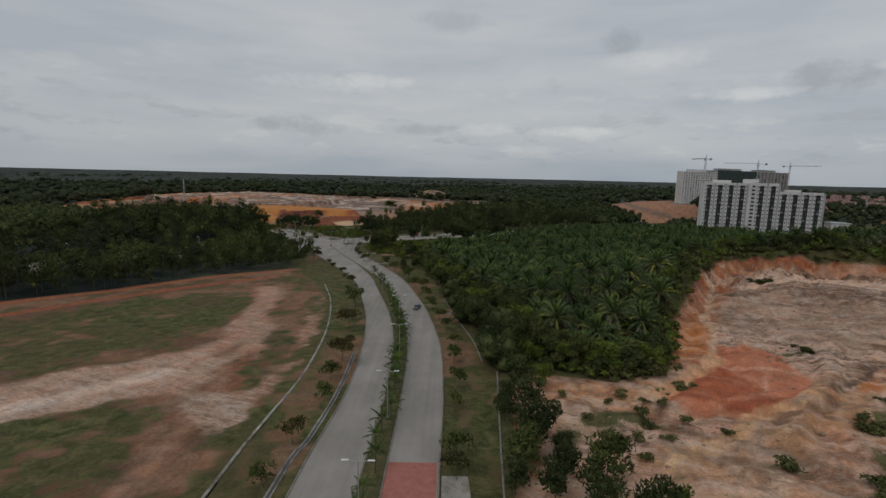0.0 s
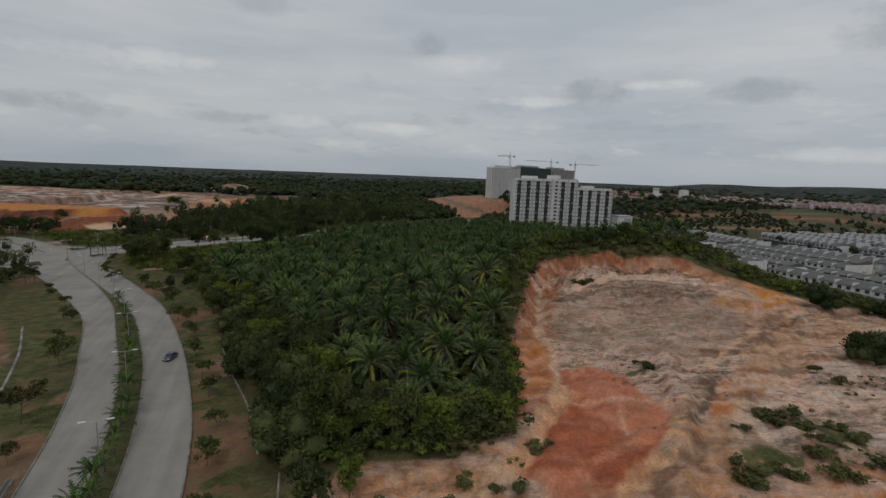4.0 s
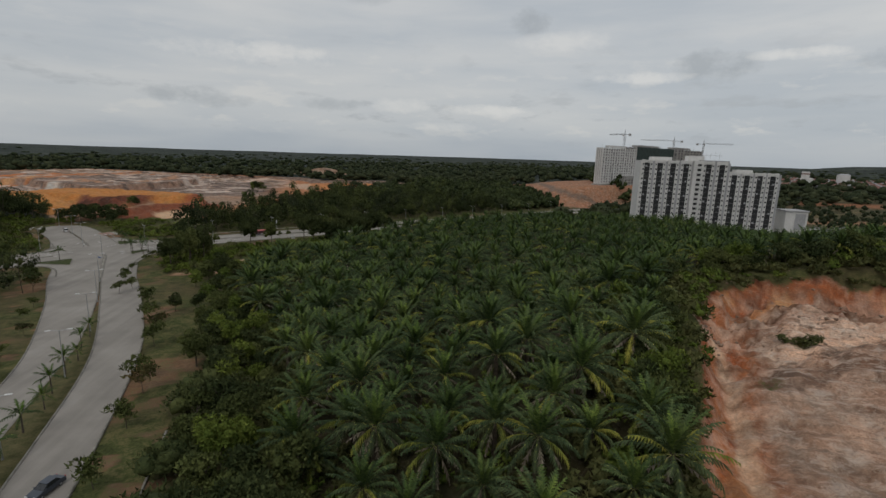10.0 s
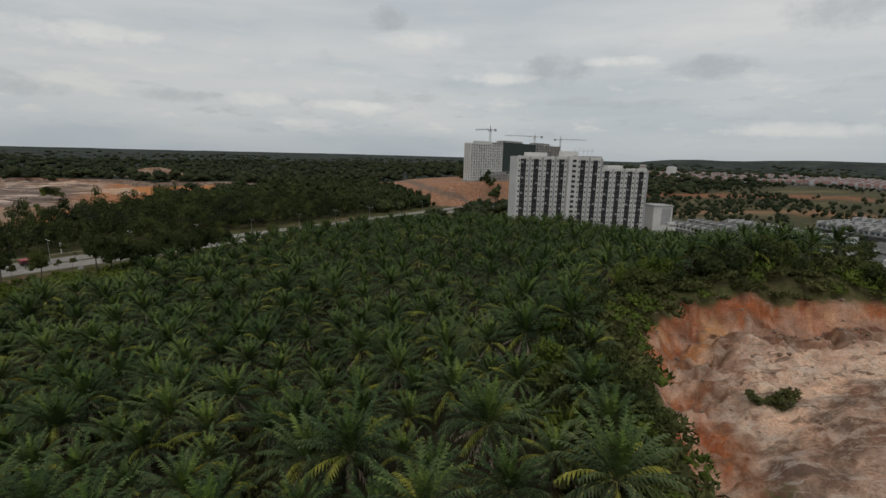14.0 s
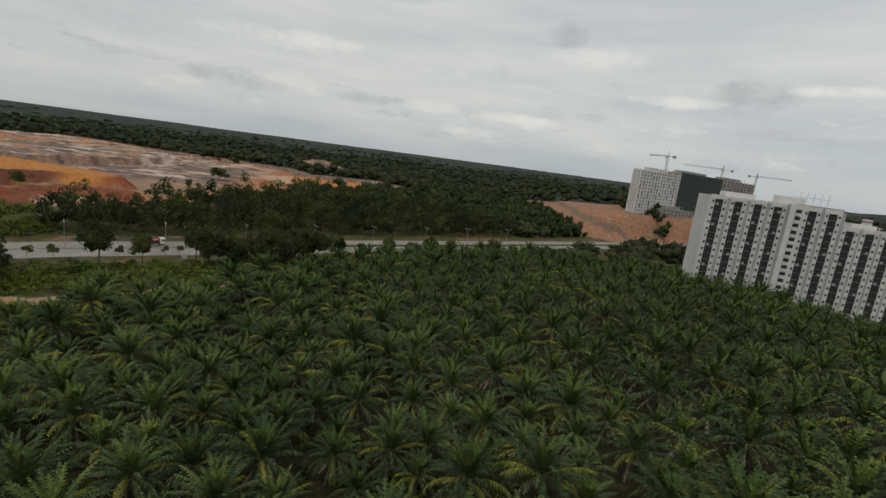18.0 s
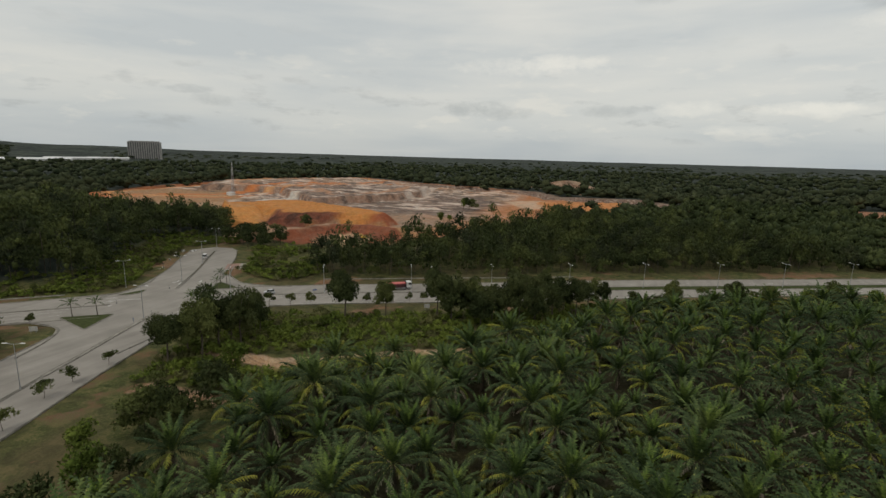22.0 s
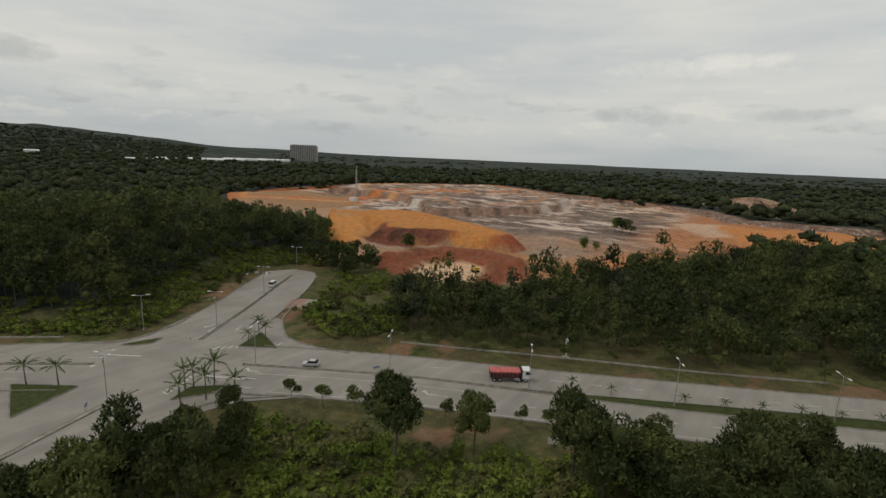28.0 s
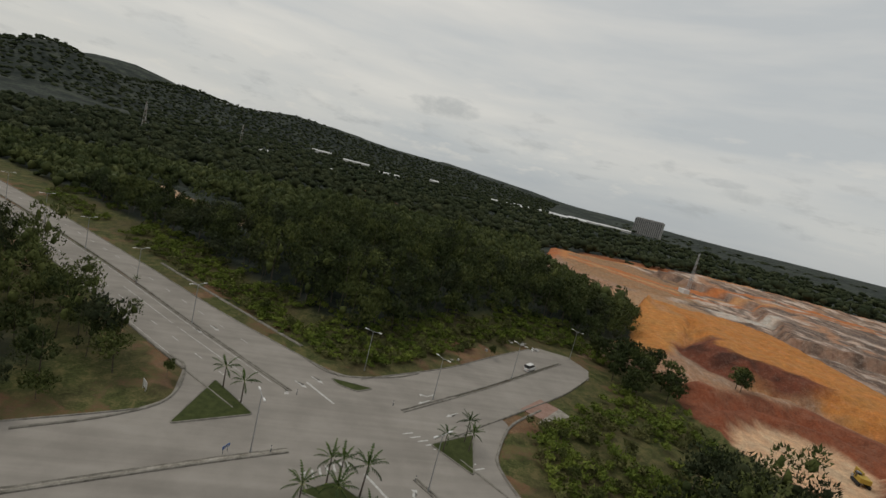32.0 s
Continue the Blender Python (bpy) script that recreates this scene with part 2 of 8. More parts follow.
turf = k.ramp(k.math("ADD", k.math("MULTIPLY", g2, 0.6), k.math("MULTIPLY", g3, 0.4)), [(0.38, (0.027, 0.036, 0.012)), (0.5, (0.064, 0.072, 0.025)), (0.62, (0.135, 0.118, 0.052))])
turf = k.mix(k.ramp(g1, [(0.42, 0.0), (0.62, 0.55)]), turf, (0.085, 0.062, 0.036))
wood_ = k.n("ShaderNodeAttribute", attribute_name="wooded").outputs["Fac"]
# dark treetop tones between the trees, with slight bluish haze painted in
hazy_canopy = k.ramp(k.math("ADD", k.math("MULTIPLY", k.noise(k.pos, 0.012, 5), 0.5), k.math("MULTIPLY", k.noise(k.pos, 0.07, 5, 0.7), 0.5)), [(0.42, (0.010, 0.016, 0.013)), (0.51, (0.024, 0.032, 0.027)), (0.59, (0.056, 0.064, 0.050))])
turf = k.mix(wood_, turf, hazy_canopy)
edge = k.math("ADD", grass, k.math("MULTIPLY", k.math("SUBTRACT", k.math("ADD", k.math("MULTIPLY", g2, 0.55), k.math("MULTIPLY", g3, 0.45)), 0.5), 1.5))
finish(k, k.mix(k.ramp(edge, [(0.4, 0.0), (0.6, 1.0)]), earth, turf), k.math("ADD", g3, k.math("MULTIPLY", rill, 2.0)), 0.6, 0.25)

ASPHALT, k = material("worn_concrete_road", 0.85, 0.25)
r1, r2 = k.noise(k.pos, 0.09, 5, 0.6), k.noise(k.pos, 9.0, 4, 0.6)
streak = k.noise(k.n("ShaderNodeMapping", {0: k.pos, 2: (0, 0, radians(-24)), 3: (0.45, 0.02, 1)}).outputs[0], 1.0, 4)
rf = k.math("ADD", k.math("MULTIPLY", r1, 0.5), k.math("ADD", k.math("MULTIPLY", streak, 0.35), k.math("MULTIPLY", r2, 0.15)))
finish(k, k.ramp(rf, [(0.32, (0.168, 0.154, 0.137)), (0.5, (0.234, 0.216, 0.194)), (0.68, (0.305, 0.284, 0.257))]), r2, 0.3, 0.01)

KERB = speckled("kerb_concrete", (0.10, 0.092, 0.078), (0.26, 0.245, 0.215), 0.6, 0.9)
PAINT = speckled("worn_white_road_paint", (0.26, 0.25, 0.235), (0.60, 0.60, 0.58), 1.5, 0.7)
REDPAVE = speckled("red_pavement", (0.27, 0.095, 0.075), (0.36, 0.15, 0.12), 0.8, 0.85)
FADED = speckled("faded_red_pavement", (0.20, 0.115, 0.088), (0.30, 0.20, 0.165), 0.6, 0.9)
CONCRETE = speckled("pale_concrete", (0.15, 0.135, 0.11), (0.34, 0.32, 0.285), 0.5, 0.9)
DRAIN = speckled("drain_concrete", (0.09, 0.085, 0.072), (0.36, 0.34, 0.30), 0.25, 0.9, fine=0.9)
VERGE = speckled("verge_grass", (0.046, 0.050, 0.020), (0.125, 0.108, 0.054), 0.5, 0.95, 0.1, bump=0.8, dist=0.1)
LAWN = speckled("mown_grass", (0.030, 0.042, 0.014), (0.062, 0.072, 0.026), 0.8, 0.95, 0.1, bump=0.8, dist=0.1)
PALM_LEAF = foliage("oil_palm_frond", (0.0160, 0.0265, 0.0120), (0.0450, 0.0645, 0.0285), (0.1120, 0.1300, 0.0560), 0.7, True)
PALM_DRY = foliage("dry_palm_frond", (0.065, 0.052, 0.037), (0.15, 0.125, 0.092), (0.32, 0.27, 0.21), 0.85)
PALM_TRUNK = speckled("palm_trunk", (0.045, 0.035, 0.025), (0.10, 0.08, 0.06), 3, 0.95, 0.1, bump=0.9, dist=0.1)
LEAF = foliage("broad_leaves", (0.0134, 0.0208, 0.0082), (0.0362, 0.0488, 0.0184), (0.0855, 0.0970, 0.0350))
LEAF_PALE = foliage("pale_broad_leaves", (0.023, 0.032, 0.011), (0.060, 0.074, 0.024), (0.124, 0.138, 0.045))
LEAF_RUST = foliage("rusty_leaves", (0.030, 0.034, 0.014), (0.062, 0.062, 0.024), (0.13, 0.085, 0.035))
LEAF_BRIGHT = foliage("bright_creeper_leaves", (0.030, 0.050, 0.009), (0.075, 0.105, 0.020), (0.155, 0.185, 0.038))
SHRUB = foliage("scrub_leaves", (0.034, 0.040, 0.015), (0.072, 0.078, 0.028), (0.13, 0.128, 0.050))
FARLEAF = foliage("far_woods_leaves", (0.016, 0.024, 0.013), (0.034, 0.043, 0.022), (0.068, 0.074, 0.036), 0.9)
BARK = speckled("bark", (0.06, 0.05, 0.04), (0.13, 0.11, 0.09), 3, 0.95, 0.1, bump=0.8, dist=0.05)
METAL = speckled("galvanised_steel", (0.30, 0.31, 0.32), (0.42, 0.43, 0.44), 3, 0.45, 0.5, 0.6)
LAMP_HEAD = speckled("lamp_head_grey", (0.50, 0.50, 0.50), (0.66, 0.66, 0.66), 3, 0.4)
WHITEWALL = speckled("white_painted_wall", (0.50, 0.49, 0.475), (0.64, 0.63, 0.615), 0.12, 0.8, fine=1.2)
GREYWALL = speckled("grey_painted_wall", (0.28, 0.28, 0.285), (0.40, 0.40, 0.41), 0.15, 0.8, fine=1.2)
PIERGREY = speckled("mid_grey_wall", (0.17, 0.17, 0.18), (0.25, 0.25, 0.26), 0.15, 0.8, fine=1.2)
# near black that paints in the shade of recesses, railings and stair openings
SHADEWALL = speckled("near_black_shade", (0.018, 0.019, 0.021), (0.045, 0.044, 0.044), 0.4, 0.8, fine=1.2)
# dark grey for print and drain beds, and painted shade in openings
DARK_AND_SHADE = speckled("dark_grey_and_shade", (0.06, 0.062, 0.066), (0.10, 0.10, 0.105), 0.2, 0.8, fine=1.2)
RAWCONC = speckled("raw_concrete", (0.20, 0.195, 0.185), (0.36, 0.35, 0.33), 0.2, 0.9, fine=1.2)
ROOFGREY = speckled("grey_roof_tiles", (0.070, 0.070, 0.070), (0.135, 0.132, 0.128), 0.3, 0.75, fine=3)
ROOFRED = speckled("red_roof_tiles", (0.135, 0.065, 0.052), (0.22, 0.115, 0.095), 0.05, 0.8, fine=1)
NETTING = speckled("green_scaffold_netting", (0.022, 0.036, 0.034), (0.045, 0.066, 0.060), 0.3, 0.9)
GLASS, k = material("window_glass", 0.08, 0.5)
finish(k, k.ramp(k.n("ShaderNodeObjectInfo").outputs["Random"], [(0.0, (0.02, 0.023, 0.027)), (1.0, (0.07, 0.075, 0.08))]))

# ---- plan of the land ----


def sstep(a, b, x):
    t = np.clip((x - a) / (b - a), 0, 1)
    return t * t * (3 - 2 * t)


def lattice(ix, iy, seed):
    h = np.sin(ix * 127.1 + iy * 311.7 + seed * 74.7) * 43758.5453
    return h - np.floor(h)


def vnoise(x, y, scale, seed=0, octaves=4):
    """Value noise, 0 to 1, for arrays of places."""
    x, y = np.asarray(x, float) / scale, np.asarray(y, float) / scale
    total, amp, norm = 0, 1.0, 0
    for o in range(octaves):
        ix, iy = np.floor(x), np.floor(y)
        fx, fy = x - ix, y - iy
        fx, fy = fx * fx * (3 - 2 * fx), fy * fy * (3 - 2 * fy)
        s = seed + o * 17
        a = lattice(ix, iy, s) * (1 - fx) + lattice(ix + 1, iy, s) * fx
        b = lattice(ix, iy + 1, s) * (1 - fx) + lattice(ix + 1, iy + 1, s) * fx
        total, norm = total + amp * (a * (1 - fy) + b * fy), norm + amp
        amp, x, y = amp * 0.5, x * 2.03, y * 2.03
    return total / norm


def inside(poly, x, y):
    """Signed distance to a polygon, positive within."""
    x, y = np.asarray(x, float), np.asarray(y, float)
    best, odd = np.full(x.shape, 1e9), np.zeros(x.shape, bool)
    for (x0, y0), (x1, y1) in zip(poly, poly[1:] + poly[:1]):
        dx, dy = x1 - x0, y1 - y0
        t = np.clip(((x - x0) * dx + (y - y0) * dy) / (dx * dx + dy * dy), 0, 1)
        best = np.minimum(best, np.hypot(x - x0 - t * dx, y - y0 - t * dy))
        cross = (y0 > y) != (y1 > y)
        odd ^= cross & (x < (x1 - x0) * (y - y0) / ((y1 - y0) or 1e-9) + x0)
    return np.where(odd, best, -best)


def along(line, x, y):
    """Distance to an open line."""
    x, y = np.asarray(x, float), np.asarray(y, float)
    best = np.full(x.shape, 1e9)
    for (x0, y0), (x1, y1) in zip(line, line[1:]):
        dx, dy = x1 - x0, y1 - y0
        t = np.clip(((x - x0) * dx + (y - y0) * dy) / (dx * dx + dy * dy), 0, 1)
        best = np.minimum(best, np.hypot(x - x0 - t * dx, y - y0 - t * dy))
    return best


def curve(ctrl, step=3.0):
    """A smooth line through the control points, evenly sampled."""
    c = [np.array(p, float) for p in ctrl]
    c = [2 * c[0] - c[1]] + c + [2 * c[-1] - c[-2]]
    out = []
    for a, b, d, e in zip(c, c[1:], c[2:], c[3:]):
        n = max(2, int(np.linalg.norm(d[:2] - b[:2]) / step))
        for i in range(n):
            t = i / n
            out.append(0.5 * (2 * b + (d - a) * t + (2 * a - 5 * b + 4 * d - e) * t * t + (3 * b - a - 3 * d + e) * t ** 3))
    out.append(c[-2])
    return np.array(out)


# road A: x, y, half width of the median, outer edge to the right, outer edge to the left
ROAD_A = [(-10.9, -40, 2.0, 10.5, 11.8), (-10.9, 30, 2.0, 10.5, 11.6), (-10.6, 70, 2.0, 10.5, 11.6), (-10.4, 98, 1.9, 10.7, 10.4), (-11.6, 128, 2.1, 11.0, 10.4),
          (-15.6, 157, 2.4, 10.8, 10.2), (-20.9, 180, 2.7, 11.4, 10.2), (-27.0, 204, 2.6, 11.6, 10.0), (-34.0, 226, 1.6, 11.4, 11.0), (-49.5, 263, 0.45, 11.0, 13.0),
          (-62.0, 290, 0.4, 11.0, 15.0), (-72.0, 313, 0.4, 12.0, 16.0)]
# roads B, west and east of the junction, and the spur: x, y, half median, right edge, left edge
ROAD_BW = [(-99.0, 329.5, 0.4, 13.5, 12.5), (-126, 303.5, 0.4, 10.5, 12.5), (-162, 268.4, 0.6, 9.5, 12.0), (-212, 215, 0.8, 9.5, 11.0), (-262, 156, 1.2, 10, 11.0), (-330, 70, 1.5, 10, 11), (-420, -50, 1.5, 10, 11)]
ROAD_BE = [(-75.0, 352, 0.4, 13.5, 11.5), (-46.2, 371.7, 0.4, 13.0, 11.0), (-18.5, 387.0, 0.6, 12.5, 11.5), (2.8, 399.2, 1.6, 13.0, 12.0), (27.8, 414.3, 2.2, 13.2, 12.0), (60, 433.5, 2.4, 13.0, 12.5),
           (112, 462, 2.4, 12, 12.5), (180, 500, 2.4, 11.5, 12), (270, 548, 2.4, 11.5, 12), (380, 600, 2.4, 11.5, 12)]
SPUR = [(-96.5, 352.5, 0.5, 11.5, 14.5), (-112, 374.6, 0.5, 11.5, 12.0), (-126, 393, 0.5, 12.0, 12.0), (-138.5, 409.5, 0.5, 10.0, 11.5)]
PIT = [(12, 62), (16, 92), (17, 104), (24, 111), (40, 107), (56, 112), (64, 127), (75, 150), (93, 174), (108, 196), (121, 208), (140, 215), (162, 210), (184, 199), (190, 172), (194, 149), (208, 130), (226, 96), (232, 30), (150, -30), (40, -30), (14, 20)]
QUARRY = [(-151, 424), (-134, 444), (-106, 436), (-72, 440), (-56, 486), (-34, 530), (-8, 600), (30, 640), (92, 690), (60, 742), (-24, 728), (-62, 790), (-150, 850), (-250, 868), (-372, 930), (-452, 720), (-470, 560), (-330, 486), (-236, 498), (-176, 462)]
MOUND = [(101, 177), (120, 180), (145, 185), (158, 176), (162, 160), (150, 155), (125, 161), (102, 168)]
PLATEAU = [(-202, 576), (-186, 612), (-164, 648), (-155, 704), (-172, 760), (-240, 850), (-372, 925), (-450, 720), (-400, 640), (-310, 660), (-256, 622)]
RAMP = [(-172, 442), (-198, 468), (-226, 498), (-236, 508), (-222, 520), (-196, 506), (-176, 488), (-160, 470), (-158, 452)]
BODY = [(-170, 484), (-164, 476), (-148, 479), (-136, 486), (-122, 497), (-104, 497), (-92, 503), (-94, 520), (-116, 545), (-160, 566), (-220, 548), (-228, 504), (-196, 504)]
OVAL = [(-102, 440), (-107, 457), (-98, 470), (-86, 471), (-77, 458), (-74, 444), (-84, 436), (-94, 434)]
FIELD = [(-330, -60), (-36, -60), (-36, 90), (-38, 150), (-46, 185), (-60, 215), (-76, 238), (-105, 216), (-130, 183), (-154, 160), (-330, 20)]
PLANTATION = [(36, 119), (44, 116), (54, 119), (61, 135), (73, 155), (90, 185), (102, 205), (114, 216), (128, 223), (147, 226), (168, 220), (186, 208), (204, 212), (222, 232), (236, 262), (250, 300), (256, 340), (246, 372), (214, 400), (176, 428), (150, 438), (112, 424), (76, 402), (50, 374), (34, 354), (20, 337), (4, 325), (-9, 313), (-14, 300), (-6, 264), (6, 228), (17, 196), (24, 160), (27, 138)]
A_LINE = [(p[0], p[1]) for p in ROAD_A]
W_LINE = [(p[0], p[1]) for p in ROAD_BW]
E_LINE = [(p[0], p[1]) for p in ROAD_BE]
S_LINE = [(p[0], p[1]) for p in SPUR]
JUNCTION = [(-60, 308), (-62, 331), (-60, 342), (-52, 352), (-44, 372), (-52, 381), (-66, 371.5), (-80.7, 368.9), (-86, 370.6), (-96, 377), (-104, 372), (-112, 353), (-108.9, 342), (-113, 333), (-120, 318), (-112, 305), (-103, 308.5), (-91.2, 309.8), (-84.2, 303.7), (-78, 293), (-72, 286), (-66, 294)]
# skyline: bearing in degrees, its height in degrees, width of the bump
RIDGES = [(-122, 2.35, 7, 2300), (-113.5, 2.95, 4.5, 2100), (-104.5, 2.3, 6, 2500), (-94, 2.05, 7, 2900), (-84, 1.5, 8, 3000), (-74, 1.15, 6, 3100), (-66, 0.55, 5, 3200), (-126, 3.1, 9, 3600), (-110, 3.0, 9, 4200), (-55, 0.15, 8, 3500), (62, 0.42, 8, 3300), (52, 0.30, 4, 3000), (75, 0.5, 9, 3300)]


def road_height(y):
    return 2.5 * (1 - np.clip((np.asarray(y, float) - 170) / 130, 0, 1))


PAD = [(264, 604), (296, 590), (400, 648), (500, 704), (590, 756), (560, 820), (420, 770), (280, 690)]


def road_gap(x, y):
    """Distance from the roads' edges, negative on them."""
    d = np.minimum(along(A_LINE, x, y) - 12.3, along(W_LINE, x, y) - 12.5)
    d = np.minimum(d, np.minimum(along(E_LINE, x, y) - 13.5, along(S_LINE, x, y) - 13.0))
    return np.minimum(d, -inside(JUNCTION, x, y))


def land(x, y):
    """Height of the ground."""
    x, y = np.asarray(x, float), np.asarray(y, float)
    r = np.hypot(x, y - 150)
    base = road_height(y) * sstep(-420, -260, x)
    east = sstep(30, 200, x) * sstep(470, 330, y) * (1 - 0.85 * sstep(214, 246, x) * sstep(420, 380, y))
    base = base + (9.0 - base) * east
    pit = inside(PIT, x, y)
    base = base + 3.0 * sstep(130, 190, y) * sstep(70, 112, x) * sstep(250, 205, x) * sstep(330, 230, y)
    hill = 9.5 * np.exp(-(along([(70, 172), (112, 196), (168, 212), (205, 222)], x, y) / 36.0) ** 2)
    rough = (vnoise(x, y, 9, 3) - 0.5) * 1.6 + (vnoise(x, y, 2.6, 4, 3) - 0.5) * 0.7
    wob = pit + (vnoise(x, y, 11, 8, 3) - 0.5) * 5.0
    z = base + hill * sstep(4.5, -4.0, wob) + rough * sstep(0, 8, pit) * 0.8
    gully = np.abs(vnoise(x + 5 * vnoise(x, y, 14, 12, 2), y, 10, 13, 4) - 0.5) * 2
    z = z + (sstep(0.0, 0.35, gully) - 1.0) * 1.1 * sstep(1, 6, pit)
    # ledges of the weathered rock
    lay = (0.55 * x + 0.83 * y) / 5.0 + 1.6 * vnoise(x, y, 22, 14, 4)
    z = z + (1.1 * (sstep(0.0, 0.25, lay % 1.0) - lay % 1.0)) * sstep(112, 128, y) * sstep(1, 8, pit)
    z = z + 2.6 * sstep(-3, 7, inside(MOUND, x, y) + 3 * (vnoise(x, y, 6, 16, 3) - 0.5))
    # broken cliff at the head of the pit
    head = sstep(24, 4, along([(108, 190), (122, 204), (142, 210), (166, 204)], x, y)) * sstep(-1, 4, pit)
    z = z + head * (2.6 * np.floor(vnoise(x, y, 13, 15, 3) * 5) / 2.0 - 1.0)
    z = z + head * ((vnoise(x, y, 4.2, 17, 3) - 0.5) * 3.4 - 1.6 * sstep(0.16, 0.0, np.abs(vnoise(x, y, 7, 18, 3) - 0.5)))
    # runnels and low banks in the pit
    z = z - 0.9 * sstep(2.2, 0.4, along([(104, 190), (97, 172), (84, 152), (80, 138), (76, 126), (62, 112), (48, 99), (38, 84)], x, y)) * sstep(0, 4, pit)
    z = z + 1.6 * sstep(3.5, 0.5, along([(66, 84), (80, 98), (92, 108), (103, 124), (118, 136)], x, y)) * sstep(0, 4, pit)
    z = z + 1.4 * sstep(0, 6, pit) * sstep(0.50, 0.70, vnoise(x, y, 26, 21, 2)) * sstep(120, 150, y)
    # wooded hill beyond the crossroads and quarry beyond that
    z = z + 9.0 * np.exp(-(((x + 205) / 62) ** 2 + ((y - 372) / 66) ** 2)) + 5.0 * np.exp(-(((x + 300) / 80) ** 2 + ((y - 330) / 90) ** 2))
    z = z + 3.0 * sstep(12, 60, y - 430 - 0.56 * x) * sstep(-150, 0, x)
    q = inside(QUARRY, x, y)
    qn = vnoise(x, y, 75, 31, 4)
    step_ = qn * 10 + (vnoise(x, y, 7, 33, 3) - 0.5) * 0.5
    terrace = (np.floor(step_) + sstep(0.72, 1.0, step_ % 1.0)) / 10
    qz = 3.0 + 4.0 * terrace * sstep(500, 760, y) + 3.6 * sstep(-260, -60, x) * sstep(490, 580, y) + (vnoise(x, y, 9, 35, 4) - 0.5) * (1.2 + 1.3 * sstep(540, 620, y))
    # ochre ramp with a sharp bank, running into a raised body whose front is cut to a ragged dark face
    climb = np.clip(((x + 168) * -0.66 + (y - 446) * 0.75) / 74, 0, 1)
    ramp = 8.2 * climb * sstep(-1, 2.5, inside(RAMP, x, y) + 2 * (vnoise(x, y, 7, 34, 2) - 0.5)) + 3.0 * climb ** 0.5 * sstep(5.0, 0.5, along([(-178, 447), (-200, 470), (-224, 499)], x, y))
    front = inside(BODY, x, y) + 4.5 * (vnoise(x, y, 8, 36, 3) - 0.5)
    body = (4.5 * sstep(-1, 2.0, front) + 3.6 * sstep(3.0, 7.0, front + 3 * (vnoise(x, y, 5, 46, 2) - 0.5))) * sstep(566, 528, y + 0.35 * (x + 150))
    qz = qz + np.maximum(ramp, body) + 1.8 * (vnoise(x, y, 4.5, 43, 3) - 0.5) * sstep(-2, 3, front)
    qz = qz + 6.2 * sstep(-0.8, 1.6, inside(PLATEAU, x, y) + 14 * (vnoise(x, y, 16, 39, 3) - 0.5)) + 1.2 * sstep(2, 4, inside(PLATEAU, x, y) - 26 + 30 * (vnoise(x, y, 30, 40, 4) - 0.5))
    qz = qz + 2.8 * sstep(4, 0.8, np.abs(inside(OVAL, x, y) + 3.5)) + 4.0 * sstep(8, 2, along([(-122, 449), (-118, 478), (-96, 488), (-76, 482)], x, y))
    # broken rock between the terraces
    crag_ = sstep(0.50, 0.60, vnoise(x, y, 34, 44, 3)) * sstep(520, 560, y)
    qz = qz + crag_ * 1.7 * (np.floor(vnoise(x, y, 10, 45, 3) * 5) / 3.0 - 0.6)
    rim = 4.0 + 5.0 * sstep(560, 800, y)
    z = np.where(q > -14, z + (qz - z) * sstep(-4, 5, q + (vnoise(x, y, 14, 37, 3) - 0.5) * 9), z)
    z = z + rim * sstep(0, -9, q + 8 * (vnoise(x, y, 18, 38, 3) - 0.5)) * sstep(-90, -25, q) * sstep(520, 640, y)
    z = z + 20 * np.exp(-(((x + 25) / 46) ** 2 + ((y - 872) / 26) ** 2))
    # far land swells slowly to the skyline
    far = sstep(700, 4300, r)
    z = z + 28.0 * far + 9.0 * (vnoise(x, y, 420, 41, 3) - 0.5) * sstep(500, 1100, r)
    az = np.degrees(np.arctan2(x, y - 200))
    for a, e, wd, rr in RIDGES:
        d = (az - a + 180) % 360 - 180
        z = z + np.exp(-(d / wd) ** 2) * np.exp(-((r - rr) / (rr * 0.20)) ** 2) * np.maximum(rr * math.tan(radians(e)) + 14, 0) * (0.92 + 0.16 * vnoise(x, y, 160, 51, 3))
    z = z + 13.0 * sstep(480, 1000, r) * sstep(12, 30, az) * sstep(80, 66, az) * sstep(1900, 1300, r)
    z = z + 13.0 * np.exp(-(((x - 400) / 150) ** 2 + ((y - 690) / 110) ** 2))
    # building ground of the unfinished towers
    pad = inside(PAD, x, y)
    z = np.where(pad > -60, z + (20.5 - z) * sstep(-55, 4, pad + 10 * (vnoise(x, y, 30, 52, 3) - 0.5)) * (z < 20.5), z)
    # the roads lie in the land
    gap = road_gap(x, y)
    bed = road_height(y) * (x > -300)
    return np.where(gap < 26, bed - 0.12 * (gap < 1.5) + (z - bed) * sstep(4, 26, gap), z)


def land1(x, y):
    return float(land(np.array([x]), np.array([y]))[0])


